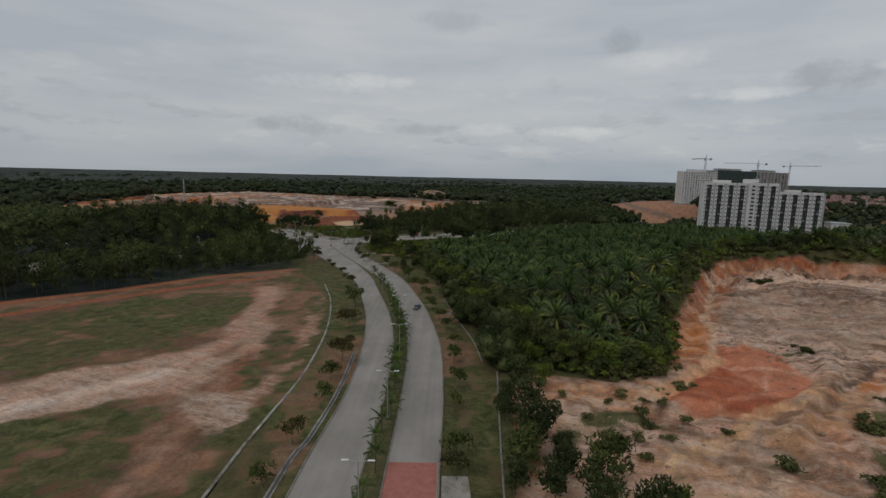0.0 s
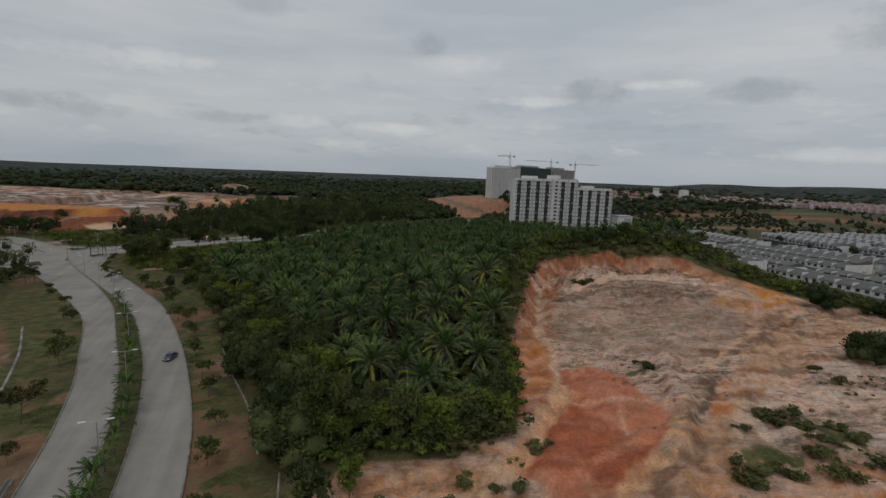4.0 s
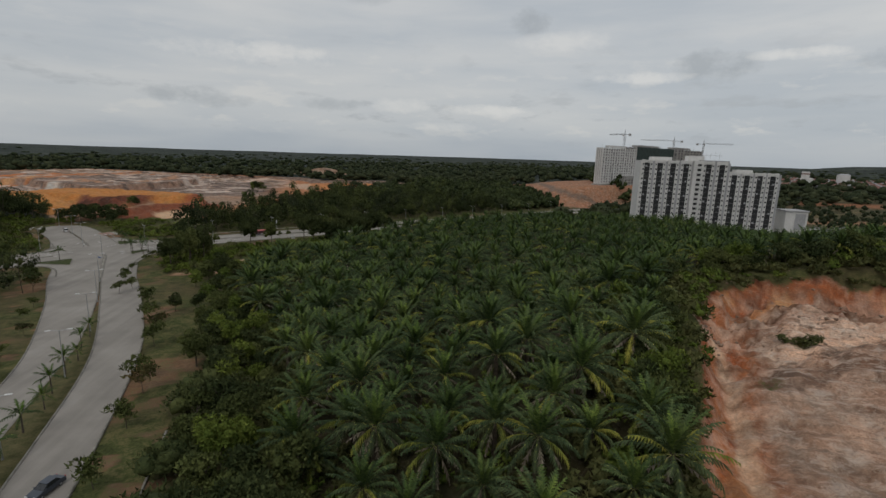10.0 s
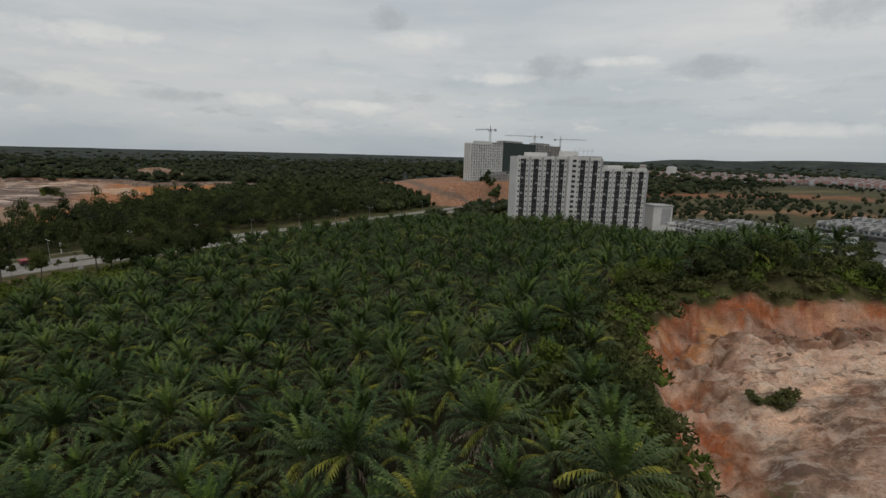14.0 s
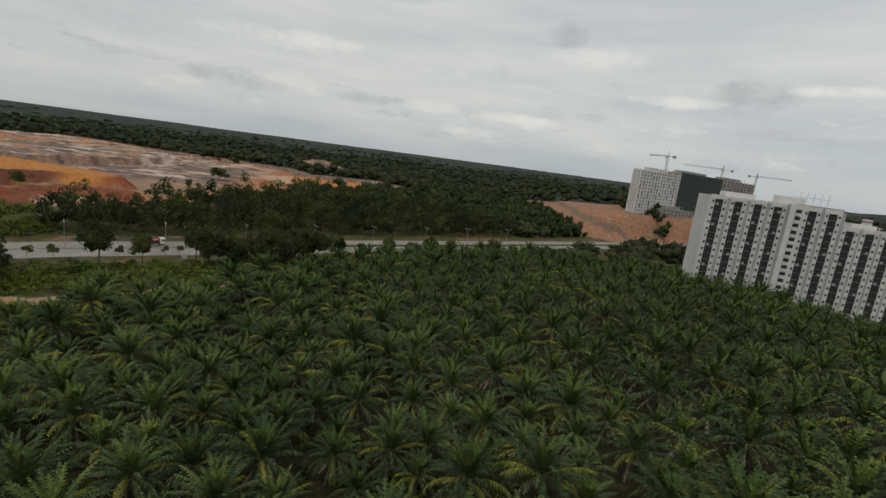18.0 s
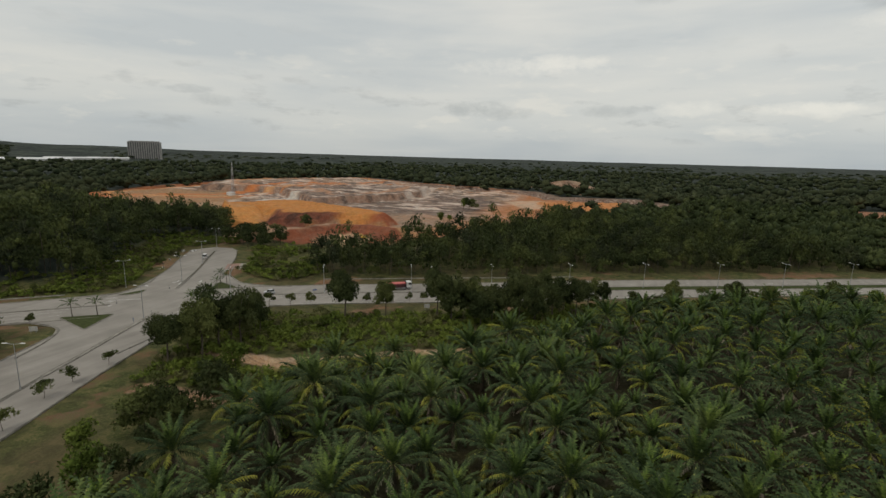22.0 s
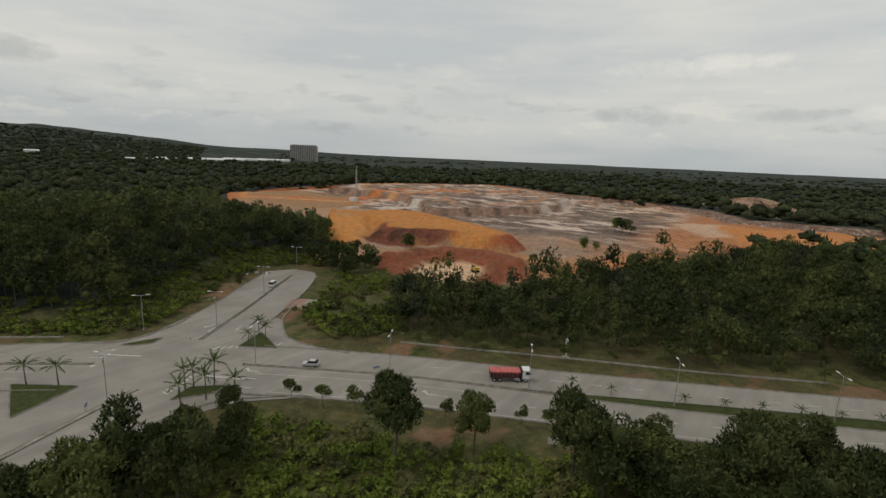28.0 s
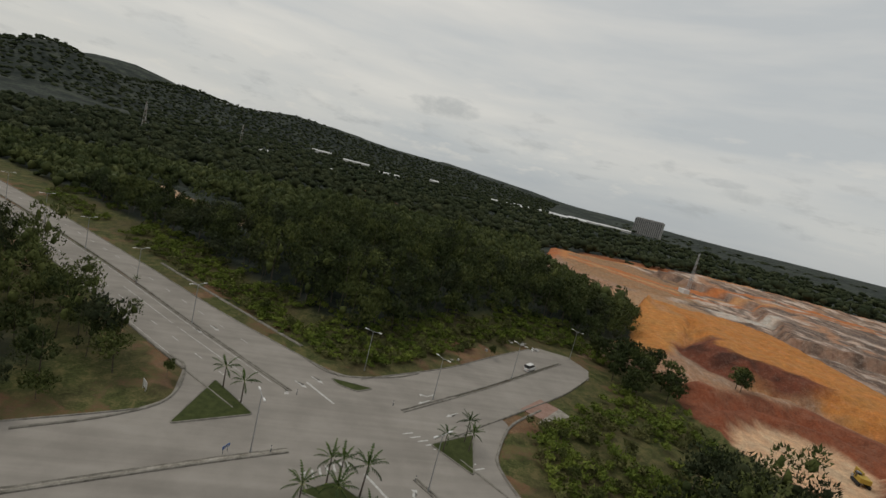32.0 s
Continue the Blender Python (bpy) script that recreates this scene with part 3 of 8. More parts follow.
def bulk(name, verts, faces, mats, index=None, smooth=False, parent=None, attrs=None):
    """A mesh object from arrays."""
    verts, faces = np.asarray(verts, np.float32), np.asarray(faces, np.int32)
    me = bpy.data.meshes.new(name)
    n, kk = faces.shape
    me.vertices.add(len(verts))
    me.vertices.foreach_set("co", verts.ravel())
    me.loops.add(n * kk)
    me.loops.foreach_set("vertex_index", faces.ravel())
    me.polygons.add(n)
    me.polygons.foreach_set("loop_start", np.arange(0, n * kk, kk, dtype=np.int32))
    if index is not None:
        me.polygons.foreach_set("material_index", np.asarray(index, np.int32))
    if smooth:
        me.polygons.foreach_set("use_smooth", np.ones(n, bool))
    for m in mats:
        me.materials.append(m)
    for an, (kind, data) in (attrs or {}).items():
        a = me.attributes.new(an, kind, "POINT")
        a.data.foreach_set("color" if kind == "FLOAT_COLOR" else "value", np.asarray(data, np.float32).ravel())
    me.update(calc_edges=True)
    ob = new(name, me)
    if parent is not None:
        ob.parent = parent
    return ob


def spread(bands, reach, grow=1.09):
    """Lines at an even step within each band, ever wider apart beyond."""
    mid = [bands[0][0]]
    for lo, hi, st in bands:
        mid += list(np.linspace(lo, hi, int(round((hi - lo) / st)) + 1)[1:])
    out = []
    for end, st, sg in ((mid[0], bands[0][2], -1), (mid[-1], bands[-1][2], 1)):
        p, d, far_ = end, st, []
        while abs(p) < reach:
            d *= grow
            p += sg * d
            far_.append(p)
        out.append(far_)
    return np.array(out[0][::-1] + mid + out[1])


gx = spread([(-480, -300, 3.4), (-300, 4, 2.0), (4, 212, 1.0), (212, 300, 2.6)], 4900, 1.11)
gy = spread([(-40, 40, 2.6), (40, 216, 1.0), (216, 420, 2.6), (420, 640, 1.9), (640, 880, 3.2)], 4900, 1.11)
X, Y = np.meshgrid(gx, gy)
Z = land(X, Y)
pit, field, quarry = inside(PIT, X, Y), inside(FIELD, X, Y), inside(QUARRY, X, Y)
R = np.hypot(X, Y - 150)
soil = np.empty(X.shape + (4,))
soil[:] = (0.16, 0.105, 0.066, 0)


def stain(mask, col, streak=None):
    """Lay a soil of the given colour; streak says how far pale and dark layers show in it."""
    m = np.clip(mask, 0, 1)[..., None]
    soil[..., :3] = soil[..., :3] * (1 - m) + np.array(col) * m
    if streak is not None:
        soil[..., 3] = soil[..., 3] * (1 - m[..., 0]) + streak * m[..., 0]


n1, n2, n3 = vnoise(X, Y, 38, 61, 4), vnoise(X, Y, 14, 62, 4), vnoise(X, Y, 5, 65, 4)
n4 = vnoise(X + 0.6 * Y, Y * 4.0, 24, 64, 4)
XW, YW = X + 8 * (vnoise(X, Y, 16, 66, 4) - 0.5) + 4 * (n3 - 0.5), Y + 8 * (vnoise(X, Y, 16, 67, 4) - 0.5) + 4 * (n3 - 0.5)


def zone(poly, col, streak=None, soft=2.0, amount=1.0):
    stain(sstep(-soft, soft, inside(poly, XW, YW)) * amount, col, streak)


def crisp(poly, col, streak=None, soft=0.7, amount=1.0):
    """A floor of one soil with a sharp, slightly wandering edge."""
    stain(sstep(-soft, soft, inside(poly, X + 0.35 * (XW - X), Y + 0.35 * (YW - Y)) + 1.2 * (n3 - 0.5)) * amount, col, streak)


def wash(line, wide, col, amount=1.0, streak=None):
    stain(sstep(wide, wide * 0.35, along(line, XW, YW)) * amount, col, streak)


PALE, PINK, RUST, OCHRE, GREYE, WHITE, BROWN = (0.33, 0.245, 0.185), (0.32, 0.20, 0.15), (0.21, 0.068, 0.036), (0.28, 0.138, 0.060), (0.205, 0.160, 0.135), (0.39, 0.30, 0.245), (0.088, 0.050, 0.034)
inpit = sstep(-3, 2, pit)
stain(inpit, PALE, 0.42)
stain(inpit * sstep(0.52, 0.62, n1) * 0.7, OCHRE)
stain(inpit * sstep(0.50, 0.62, n2) * 0.6, PINK)
stain(inpit * sstep(0.54, 0.66, vnoise(X, Y, 11, 68, 4)) * 0.75, BROWN)
# weathered grey rock with pale layers, and the pale band below it
zone([(108, 184), (91, 160), (82, 137), (94, 130), (106, 116), (120, 122), (136, 133), (160, 150), (168, 172), (150, 190), (128, 194)], GREYE, 0.62, 3.0)
stain(sstep(-2, 2, inside([(108, 184), (91, 160), (82, 137), (106, 116), (136, 133), (160, 150), (168, 172), (150, 190)], XW, YW)) * sstep(0.5, 0.62, n2) * 0.8, (0.12, 0.088, 0.074))
zone([(80, 134), (98, 136), (118, 121), (133, 117), (140, 108), (116, 101), (104, 107), (92, 112), (88, 127)], (0.34, 0.235, 0.185), 0.9)
zone([(102, 178), (108, 196), (133, 210), (159, 212), (177, 199), (176, 188), (140, 178), (118, 182)], (0.36, 0.265, 0.21), 1.0)
zone([(98, 178), (102, 198), (118, 214), (140, 222), (162, 214), (156, 206), (138, 206), (122, 198), (110, 186)], (0.235, 0.100, 0.048), 0.2)
crag = sstep(-2, 2, inside([(98, 178), (102, 198), (118, 214), (140, 222), (186, 204), (180, 190), (138, 196), (118, 186)], XW, YW))
stain(crag * sstep(0.48, 0.56, n2) * 0.9, (0.105, 0.046, 0.028), 0.2)
stain(crag * sstep(0.56, 0.62, n3) * sstep(112, 132, X) * 0.8, (0.36, 0.27, 0.21), 0.3)
zone([(158, 136), (189, 142), (170, 112), (142, 99), (121, 108), (123, 122), (140, 134)], (0.28, 0.165, 0.095), 0.75)
zone([(147, 97), (173, 117), (190, 96), (164, 84)], (0.31, 0.23, 0.18), 0.9)
zone([(104, 99), (127, 107), (150, 100), (140, 87), (124, 77), (103, 87)], (0.36, 0.27, 0.22), 0.85)
zone([(143, 88), (160, 84), (130, 66), (116, 74)], (0.12, 0.088, 0.074), 0.5)
zone([(106, 114), (124, 116), (115, 105), (101, 100), (90, 104)], (0.27, 0.115, 0.048), 0.15, 1.2)
zone([(80, 100), (99, 102), (90, 89), (74, 84), (60, 78), (46, 70), (38, 73), (52, 82), (64, 89)], (0.27, 0.165, 0.095), 0.15)
zone([(62, 80), (56, 80), (46, 73), (54, 73)], (0.30, 0.235, 0.18), 0.2)
zone([(81, 79), (97, 83), (107, 77), (122, 66), (112, 61), (95, 69), (79, 73)], (0.30, 0.145, 0.058), 0.15)
zone([(97, 84), (107, 79), (104, 76), (94, 80)], (0.17, 0.075, 0.040), 0.1, 1.0)
zone([(66, 71), (81, 76), (86, 69), (104, 60), (98, 56), (84, 62), (70, 64)], (0.105, 0.070, 0.047), 0.3)
zone([(69, 64), (85, 62), (100, 52), (84, 48), (62, 58)], (0.34, 0.245, 0.20), 0.8)
zone([(26, 78), (40, 88), (60, 92), (52, 82), (36, 74), (24, 70)], (0.30, 0.195, 0.150), 0.7)
zone([(20, 108), (42, 106), (50, 103), (40, 94), (28, 96), (18, 100)], (0.34, 0.195, 0.110), 0.2)
zone([(37, 90), (45, 94), (50, 88), (42, 84)], (0.14, 0.080, 0.050), 0.4)
zone([(12, 66), (15, 92), (18, 104), (22, 100), (19, 84), (17, 70)], (0.16, 0.060, 0.034), 0.1)
# smooth tan bench, pale steps below it, dark mound and pale ledges above
zone([(100, 170), (130, 160), (156, 150), (136, 134), (111, 142), (88, 149)], (0.205, 0.160, 0.130), 0.10, 2.0)
zone([(82, 146), (95, 142), (121, 129), (130, 120), (117, 116), (89, 121), (79, 136)], (0.33, 0.235, 0.185), 0.9)
# each step: a dark line paints the ledge's shade, a pale line its top
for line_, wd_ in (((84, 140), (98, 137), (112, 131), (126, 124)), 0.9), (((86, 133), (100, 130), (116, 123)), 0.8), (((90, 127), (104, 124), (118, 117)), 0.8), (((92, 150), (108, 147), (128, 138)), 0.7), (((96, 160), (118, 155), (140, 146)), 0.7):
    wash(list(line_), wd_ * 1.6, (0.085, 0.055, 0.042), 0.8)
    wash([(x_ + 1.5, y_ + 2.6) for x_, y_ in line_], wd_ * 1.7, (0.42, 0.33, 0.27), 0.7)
zone(MOUND, (0.115, 0.078, 0.060), 0.55, 1.5)
stain(sstep(-1, 2, inside(MOUND, XW, YW)) * sstep(0.52, 0.62, n3) * 0.8, (0.29, 0.20, 0.15), 0.6)
zone([(100, 176), (112, 188), (136, 192), (172, 191), (182, 166), (158, 179), (136, 182), (112, 179)], (0.42, 0.33, 0.265), 0.8, 1.5)
zone([(116, 198), (133, 213), (152, 214), (170, 208), (175, 193), (156, 196), (134, 194), (120, 192)], (0.155, 0.072, 0.046), 0.5, 1.5)
stain(sstep(-1, 2, inside([(130, 196), (145, 206), (170, 206), (176, 194), (150, 193)], XW, YW)) * sstep(0.50, 0.60, n3) * 0.85, (0.38, 0.29, 0.23), 0.6)
zone([(158, 158), (170, 153), (152, 139), (145, 143)], (0.28, 0.155, 0.075), 0.1, 1.5)
cut = pit + 5 * (n2 - 0.5) + 2 * (n3 - 0.5)
back = sstep(150, 186, Y) * sstep(202, 184, X)
stain(back * sstep(-2, 0, cut) * sstep(6.0, 3.5, cut) * 0.85, (0.24, 0.086, 0.035), 0.08)
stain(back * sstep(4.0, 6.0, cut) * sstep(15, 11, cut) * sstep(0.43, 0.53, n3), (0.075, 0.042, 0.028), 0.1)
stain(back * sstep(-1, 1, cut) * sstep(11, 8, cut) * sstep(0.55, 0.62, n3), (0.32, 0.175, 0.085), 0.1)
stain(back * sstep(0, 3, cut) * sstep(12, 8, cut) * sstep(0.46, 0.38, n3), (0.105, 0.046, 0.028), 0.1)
# the red pan
zone([(51, 106), (62, 113), (72, 123), (80, 132), (88, 128), (86, 116), (89, 107), (82, 101), (76, 97), (68, 93), (61, 90), (53, 93)], (0.275, 0.108, 0.058), 0.06, 1.2)
zone([(52, 106), (68, 116), (72, 108), (66, 101), (58, 97), (53, 99)], RUST, 0.0, 1.0)
zone([(71, 105), (79, 104), (77, 98), (68, 94), (61, 91), (58, 94), (66, 99)], (0.185, 0.058, 0.032), 0.0, 0.8)
zone([(54, 95), (62, 96), (58, 92)], (0.12, 0.055, 0.036), 0.1, 0.8)
zone([(74, 112), (80, 113), (84, 110), (78, 107)], (0.20, 0.066, 0.038), 0.0, 0.8, 0.8)
stain(sstep(1.0, 0.2, along([(72, 121), (78, 118), (84, 117), (87, 112)], XW, YW)) * 0.6, PALE)
stain(sstep(1.0, 0.2, along([(72, 106), (76, 112), (78, 117)], XW, YW)) * 0.5, PALE)
# floors of one soil with clear edges: track, pale flats, grey bench, layered foot, red pan
crisp([(172, 137), (159, 140), (136, 126), (118, 116), (108, 108), (98, 103), (86, 98), (74, 92), (62, 84), (40, 72), (34, 78), (52, 86), (66, 92), (80, 96), (94, 97), (114, 105), (150, 121)], (0.275, 0.185, 0.120), 0.12)
crisp([(101, 100), (121, 106), (142, 113), (156, 106), (176, 108), (190, 96), (160, 82), (113, 84), (103, 89), (94, 90), (99, 96)], (0.365, 0.300, 0.255), 0.70)
crisp([(102, 169), (129, 170), (154, 161), (156, 142), (136, 132), (119, 123), (107, 127), (102, 140), (86, 140), (93, 157)], (0.205, 0.160, 0.130), 0.42)
crisp([(85, 139), (102, 138), (107, 126), (120, 120), (98, 111), (89, 108), (93, 126), (83, 134)], (0.355, 0.262, 0.215), 0.95)
crisp([(78, 130), (85, 130), (93, 125), (89, 115), (86, 104), (76, 98), (70, 94), (62, 89), (51, 95), (52, 103), (49, 105), (57, 111), (69, 119)], (0.290, 0.128, 0.080), 0.04)
crisp([(70, 120), (73, 114), (75, 109), (75, 105), (68, 101), (57, 99), (50, 104), (58, 111)], (0.225, 0.080, 0.044), 0.0, 0.9)
crisp([(63, 98), (71, 99), (80, 101), (76, 99), (68, 94), (62, 91), (60, 94)], (0.190, 0.062, 0.034), 0.0, 0.9)
crisp([(120, 117), (127, 116), (114, 106), (104, 106)], (0.25, 0.118, 0.058), 0.05)
crisp([(97, 88), (105, 80), (99, 77), (91, 82)], (0.25, 0.115, 0.052), 0.05)
crisp([(73, 146), (84, 151), (79, 140), (72, 124), (66, 126), (60, 121), (64, 134)], (0.30, 0.130, 0.046), 0.05, 1.5)
crisp([(110, 169), (121, 171), (144, 175), (168, 172), (154, 158), (132, 160), (117, 162)], (0.115, 0.080, 0.062), 0.55, 1.2)
for line_, wd_, col_ in (((70, 119), (76, 116), (82, 116), (88, 112)), 0.5, (0.36, 0.21, 0.15)), (((75, 105), (79, 111), (84, 116)), 0.4, (0.36, 0.21, 0.15)), (((183, 140), (157, 135), (134, 130), (119, 123), (98, 111), (86, 104), (76, 98), (70, 94), (62, 89)), 0.9, (0.36, 0.255, 0.175)), (((181, 138), (156, 132.6), (134, 127.6), (120, 121), (100, 109), (88, 102)), 0.7, (0.075, 0.050, 0.036)), (((104, 104), (99, 98), (97, 92), (90, 84)), 0.6, (0.42, 0.34, 0.28)), (((88, 130), (104, 124), (118, 117)), 0.5, (0.09, 0.060, 0.046)), (((90, 122), (100, 118), (110, 114)), 0.5, (0.09, 0.060, 0.046)), (((86, 136), (98, 134), (106, 130)), 0.5, (0.10, 0.066, 0.050)):
    stain(sstep(wd_ * 1.9, wd_ * 0.7, along(list(line_), X + 0.3 * (XW - X), Y + 0.3 * (YW - Y)) + 0.8 * (n3 - 0.5)), col_)
# banks, washed runnels and the stream bed under the scarp
wash([(173, 142), (143, 131), (132, 128), (115, 119), (102, 112), (86, 103)], 2.0, (0.12, 0.075, 0.050), 0.8)
wash([(88, 104), (82, 101), (76, 98), (70, 94), (62, 90), (50, 82), (38, 76)], 1.6, (0.36, 0.245, 0.145))
wash([(86, 100), (78, 95), (68, 90), (58, 85)], 1.4, (0.11, 0.070, 0.045), 0.7)
wash([(130, 114), (111, 101), (100, 100), (91, 93)], 2.2, (0.38, 0.29, 0.23), 0.9)
wash([(100, 99), (93, 92), (89, 85), (80, 81)], 1.8, (0.33, 0.24, 0.18), 0.9)
wash([(103, 100), (109, 96), (111, 94), (101, 93), (96, 89), (88, 90)], 2.6, (0.055, 0.052, 0.030), 0.85)
wash([(97, 86), (105, 85), (113, 82), (120, 76)], 2.2, (0.050, 0.050, 0.028), 0.85)
scarp = sstep(11, 2, np.abs(pit - 2 + 5 * (n2 - 0.5))) * sstep(50, 62, X) * sstep(112, 122, Y) * sstep(130, 112, X)
stain(scarp, (0.235, 0.098, 0.044), 0.3)
stain(scarp * sstep(0.48, 0.60, n3), (0.19, 0.062, 0.026))
stain(scarp * sstep(3, -2, pit + 3 * (n3 - 0.5)) * 0.8, (0.14, 0.046, 0.022))
zone([(88, 158), (69, 141), (62, 134), (57, 126), (63, 122), (73, 126), (80, 141)], (0.30, 0.125, 0.042), 0.05)
wash([(106, 192), (102, 178), (93, 163), (84, 150), (82, 143), (78, 130), (75, 124), (66, 118)], 1.9, (0.40, 0.30, 0.22))
wash([(76, 126), (71, 120), (63, 116), (51, 105), (42, 101), (34, 97), (28, 90)], 2.9, (0.38, 0.255, 0.16))
zone([(191, 170), (197, 160), (184, 143), (168, 146), (178, 156)], (0.34, 0.155, 0.040), 0.0)
wash([(118, 196), (134, 190), (156, 184), (180, 172)], 1.6, (0.42, 0.33, 0.27), 0.8)
# thin layers running across the slope, and blotches of the same soils
lie = radians(-22)
along_, across_ = X * math.cos(lie) + Y * math.sin(lie), Y * math.cos(lie) - X * math.sin(lie)
nl = vnoise(along_ * 0.15 + 1.2 * n2, across_ + 3.0 * (n2 - 0.5), 2.6, 81, 4)
nf = vnoise(X, Y, 2.3, 83, 3)
redpan = sstep(-1, 1, inside([(78, 130), (85, 130), (93, 125), (89, 115), (86, 104), (76, 98), (62, 89), (51, 95), (49, 105), (57, 111), (69, 119)], X, Y))
loose = inpit * (1 - redpan) * (0.55 + 0.45 * sstep(0.40, 0.60, n1))
stain(loose * sstep(0.575, 0.63, nl) * 0.75, (0.36, 0.285, 0.235))
stain(loose * sstep(0.425, 0.37, nl) * 0.70, (0.115, 0.078, 0.058))
stain(loose * sstep(0.60, 0.66, nf) * 0.50, (0.33, 0.25, 0.20))
stain(loose * sstep(0.38, 0.31, nf) * 0.60, (0.12, 0.072, 0.048))
stain(redpan * sstep(0.58, 0.66, nf) * 0.30, (0.34, 0.175, 0.115))
stain(redpan * sstep(0.40, 0.33, nl) * 0.45, (0.17, 0.058, 0.034))
# field beside the road with its washed tracks
infield = sstep(-2, 3, field)
stain(infield, (0.105, 0.068, 0.046), 0.0)
stain(infield * sstep(0.50, 0.60, n2) * 0.8, (0.17, 0.105, 0.072), 0.05)
TRACK = [(-72, 194), (-66, 176), (-61, 152), (-59, 131), (-64, 118), (-74, 110), (-86, 102), (-100, 92), (-150, 70)]
TRACK2 = [(-60, 126), (-53, 111), (-49, 95), (-48, 80), (-47, 60), (-50, 20)]
wash(TRACK, 6.0, (0.29, 0.195, 0.15), 1.0, 0.3)
wash(TRACK2, 2.4, (0.22, 0.135, 0.095), 0.8, 0.1)
wash(TRACK[4:], 3.0, (0.40, 0.33, 0.285), 0.9)
wash([(-46, 190), (-43, 160), (-40, 130), (-38, 105)], 4.0, (0.20, 0.13, 0.095), 0.6, 0.2)
FANS = ([(-130, 74), (-95, 97), (-86, 109), (-71, 119), (-56, 116), (-53, 113), (-55, 98), (-63, 95), (-75, 87), (-81, 81), (-120, 52)], [(-55, 116), (-55, 131), (-69, 175), (-65, 175), (-53, 142), (-47, 115)], [(-55, 98), (-40, 99), (-34, 87), (-41, 80), (-48, 86)], [(-46, 155), (-43, 155), (-34, 116), (-36, 97), (-40, 99), (-38, 119)])
for poly, col_, st_ in zip(FANS, ((0.30, 0.215, 0.170), (0.27, 0.185, 0.140), (0.27, 0.20, 0.160), (0.24, 0.155, 0.115)), (0.45, 0.2, 0.55, 0.5)):
    zone(poly, col_, st_, 1.4)
crisp([(-130, 62), (-89, 90), (-80, 97), (-66, 110), (-60, 107), (-75, 94), (-84, 85), (-124, 54)], (0.42, 0.355, 0.310), 0.3, 1.5)
zone([(-53, 122), (-46, 96), (-43, 99), (-48, 116)], (0.17, 0.075, 0.045), 0.1)
BUND2 = [(-79, 217), (-95, 204), (-122, 171), (-141, 147), (-320, 10)]
stain(sstep(3, 1, along(BUND2, X, Y) + 2 * (n2 - 0.5)), (0.20, 0.075, 0.042))
BUND = [(-76, 238), (-105, 216), (-130, 183), (-154, 160), (-330, 20)]
stain(sstep(4, 1, along(BUND, X, Y) + 2 * (n2 - 0.5)), (0.24, 0.10, 0.055))
# quarry
inq = sstep(-4, 2, quarry)
stain(inq, (0.215, 0.155, 0.115), 0.45)
stain(inq * sstep(0.48, 0.60, n1) * 0.9, (0.25, 0.150, 0.095), 0.6)
stain(inq * sstep(30, 8, quarry + 20 * (n1 - 0.5)) * sstep(-120, -60, X + 0.2 * (Y - 560)), (0.30, 0.135, 0.055), 0.3)
zone([(-250, 602), (-150, 560), (-60, 560), (-70, 680), (-150, 760), (-280, 800), (-360, 700), (-330, 620)], (0.165, 0.128, 0.112), 0.8, 6, 0.85)
stain(inq * sstep(0.50, 0.57, n4) * sstep(530, 580, Y) * 0.9, (0.078, 0.060, 0.053))
stain(inq * sstep(0.42, 0.36, n4) * sstep(540, 600, Y) * 0.9, (0.42, 0.36, 0.32))
zone([(-520, 560), (-390, 660), (-300, 600), (-292, 552), (-335, 520)], (0.22, 0.135, 0.075), 0.5, 4)
zone([(-280, 500), (-300, 560), (-240, 590), (-190, 540), (-200, 505)], (0.27, 0.175, 0.105), 0.35, 4)
zone(RAMP, (0.35, 0.165, 0.052), 0.12)
zone([(-230, 502), (-222, 524), (-196, 512), (-206, 498)], (0.31, 0.165, 0.075), 0.2)
stain(sstep(5.5, 2, along([(-175, 441), (-200, 467), (-226, 498)], XW, YW)), (0.22, 0.078, 0.032), 0.15)
zone(BODY, (0.33, 0.148, 0.046), 0.15)
scar = inside(BODY, XW, YW)
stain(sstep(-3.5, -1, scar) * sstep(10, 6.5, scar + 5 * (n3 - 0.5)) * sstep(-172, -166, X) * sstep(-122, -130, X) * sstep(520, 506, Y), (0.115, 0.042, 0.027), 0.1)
# near-black blotches paint shade into the broken dark red face
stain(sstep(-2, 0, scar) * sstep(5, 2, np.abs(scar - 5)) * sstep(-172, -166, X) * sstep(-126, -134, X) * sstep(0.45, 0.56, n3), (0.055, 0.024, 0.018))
stain(sstep(-4, -1, scar) * sstep(9, 5, scar + 4 * (n3 - 0.5)) * sstep(-108, -98, X), (0.20, 0.062, 0.030), 0.1)
zone([(-132, 480), (-100, 486), (-70, 478), (-60, 490), (-80, 510), (-110, 494), (-140, 486)], (0.27, 0.150, 0.075), 0.3)
zone([(-150, 430), (-134, 446), (-118, 452), (-116, 480), (-96, 490), (-70, 482), (-60, 470), (-72, 438), (-106, 432)], (0.155, 0.056, 0.032), 0.1)
stain(sstep(-0.5, 1.0, inside(OVAL, X, Y) + 2 * (n3 - 0.5)), (0.40, 0.285, 0.19), 0.0)
face_ = inside(PLATEAU, X, Y) + 14 * (vnoise(X, Y, 16, 39, 3) - 0.5)
stain(inq * sstep(5, 2.5, np.abs(face_ - 1.5)), (0.20, 0.135, 0.105), 0.5)
stain(inq * sstep(5, 2.5, np.abs(face_ - 1.5)) * sstep(0.48, 0.58, n3), (0.085, 0.060, 0.050))
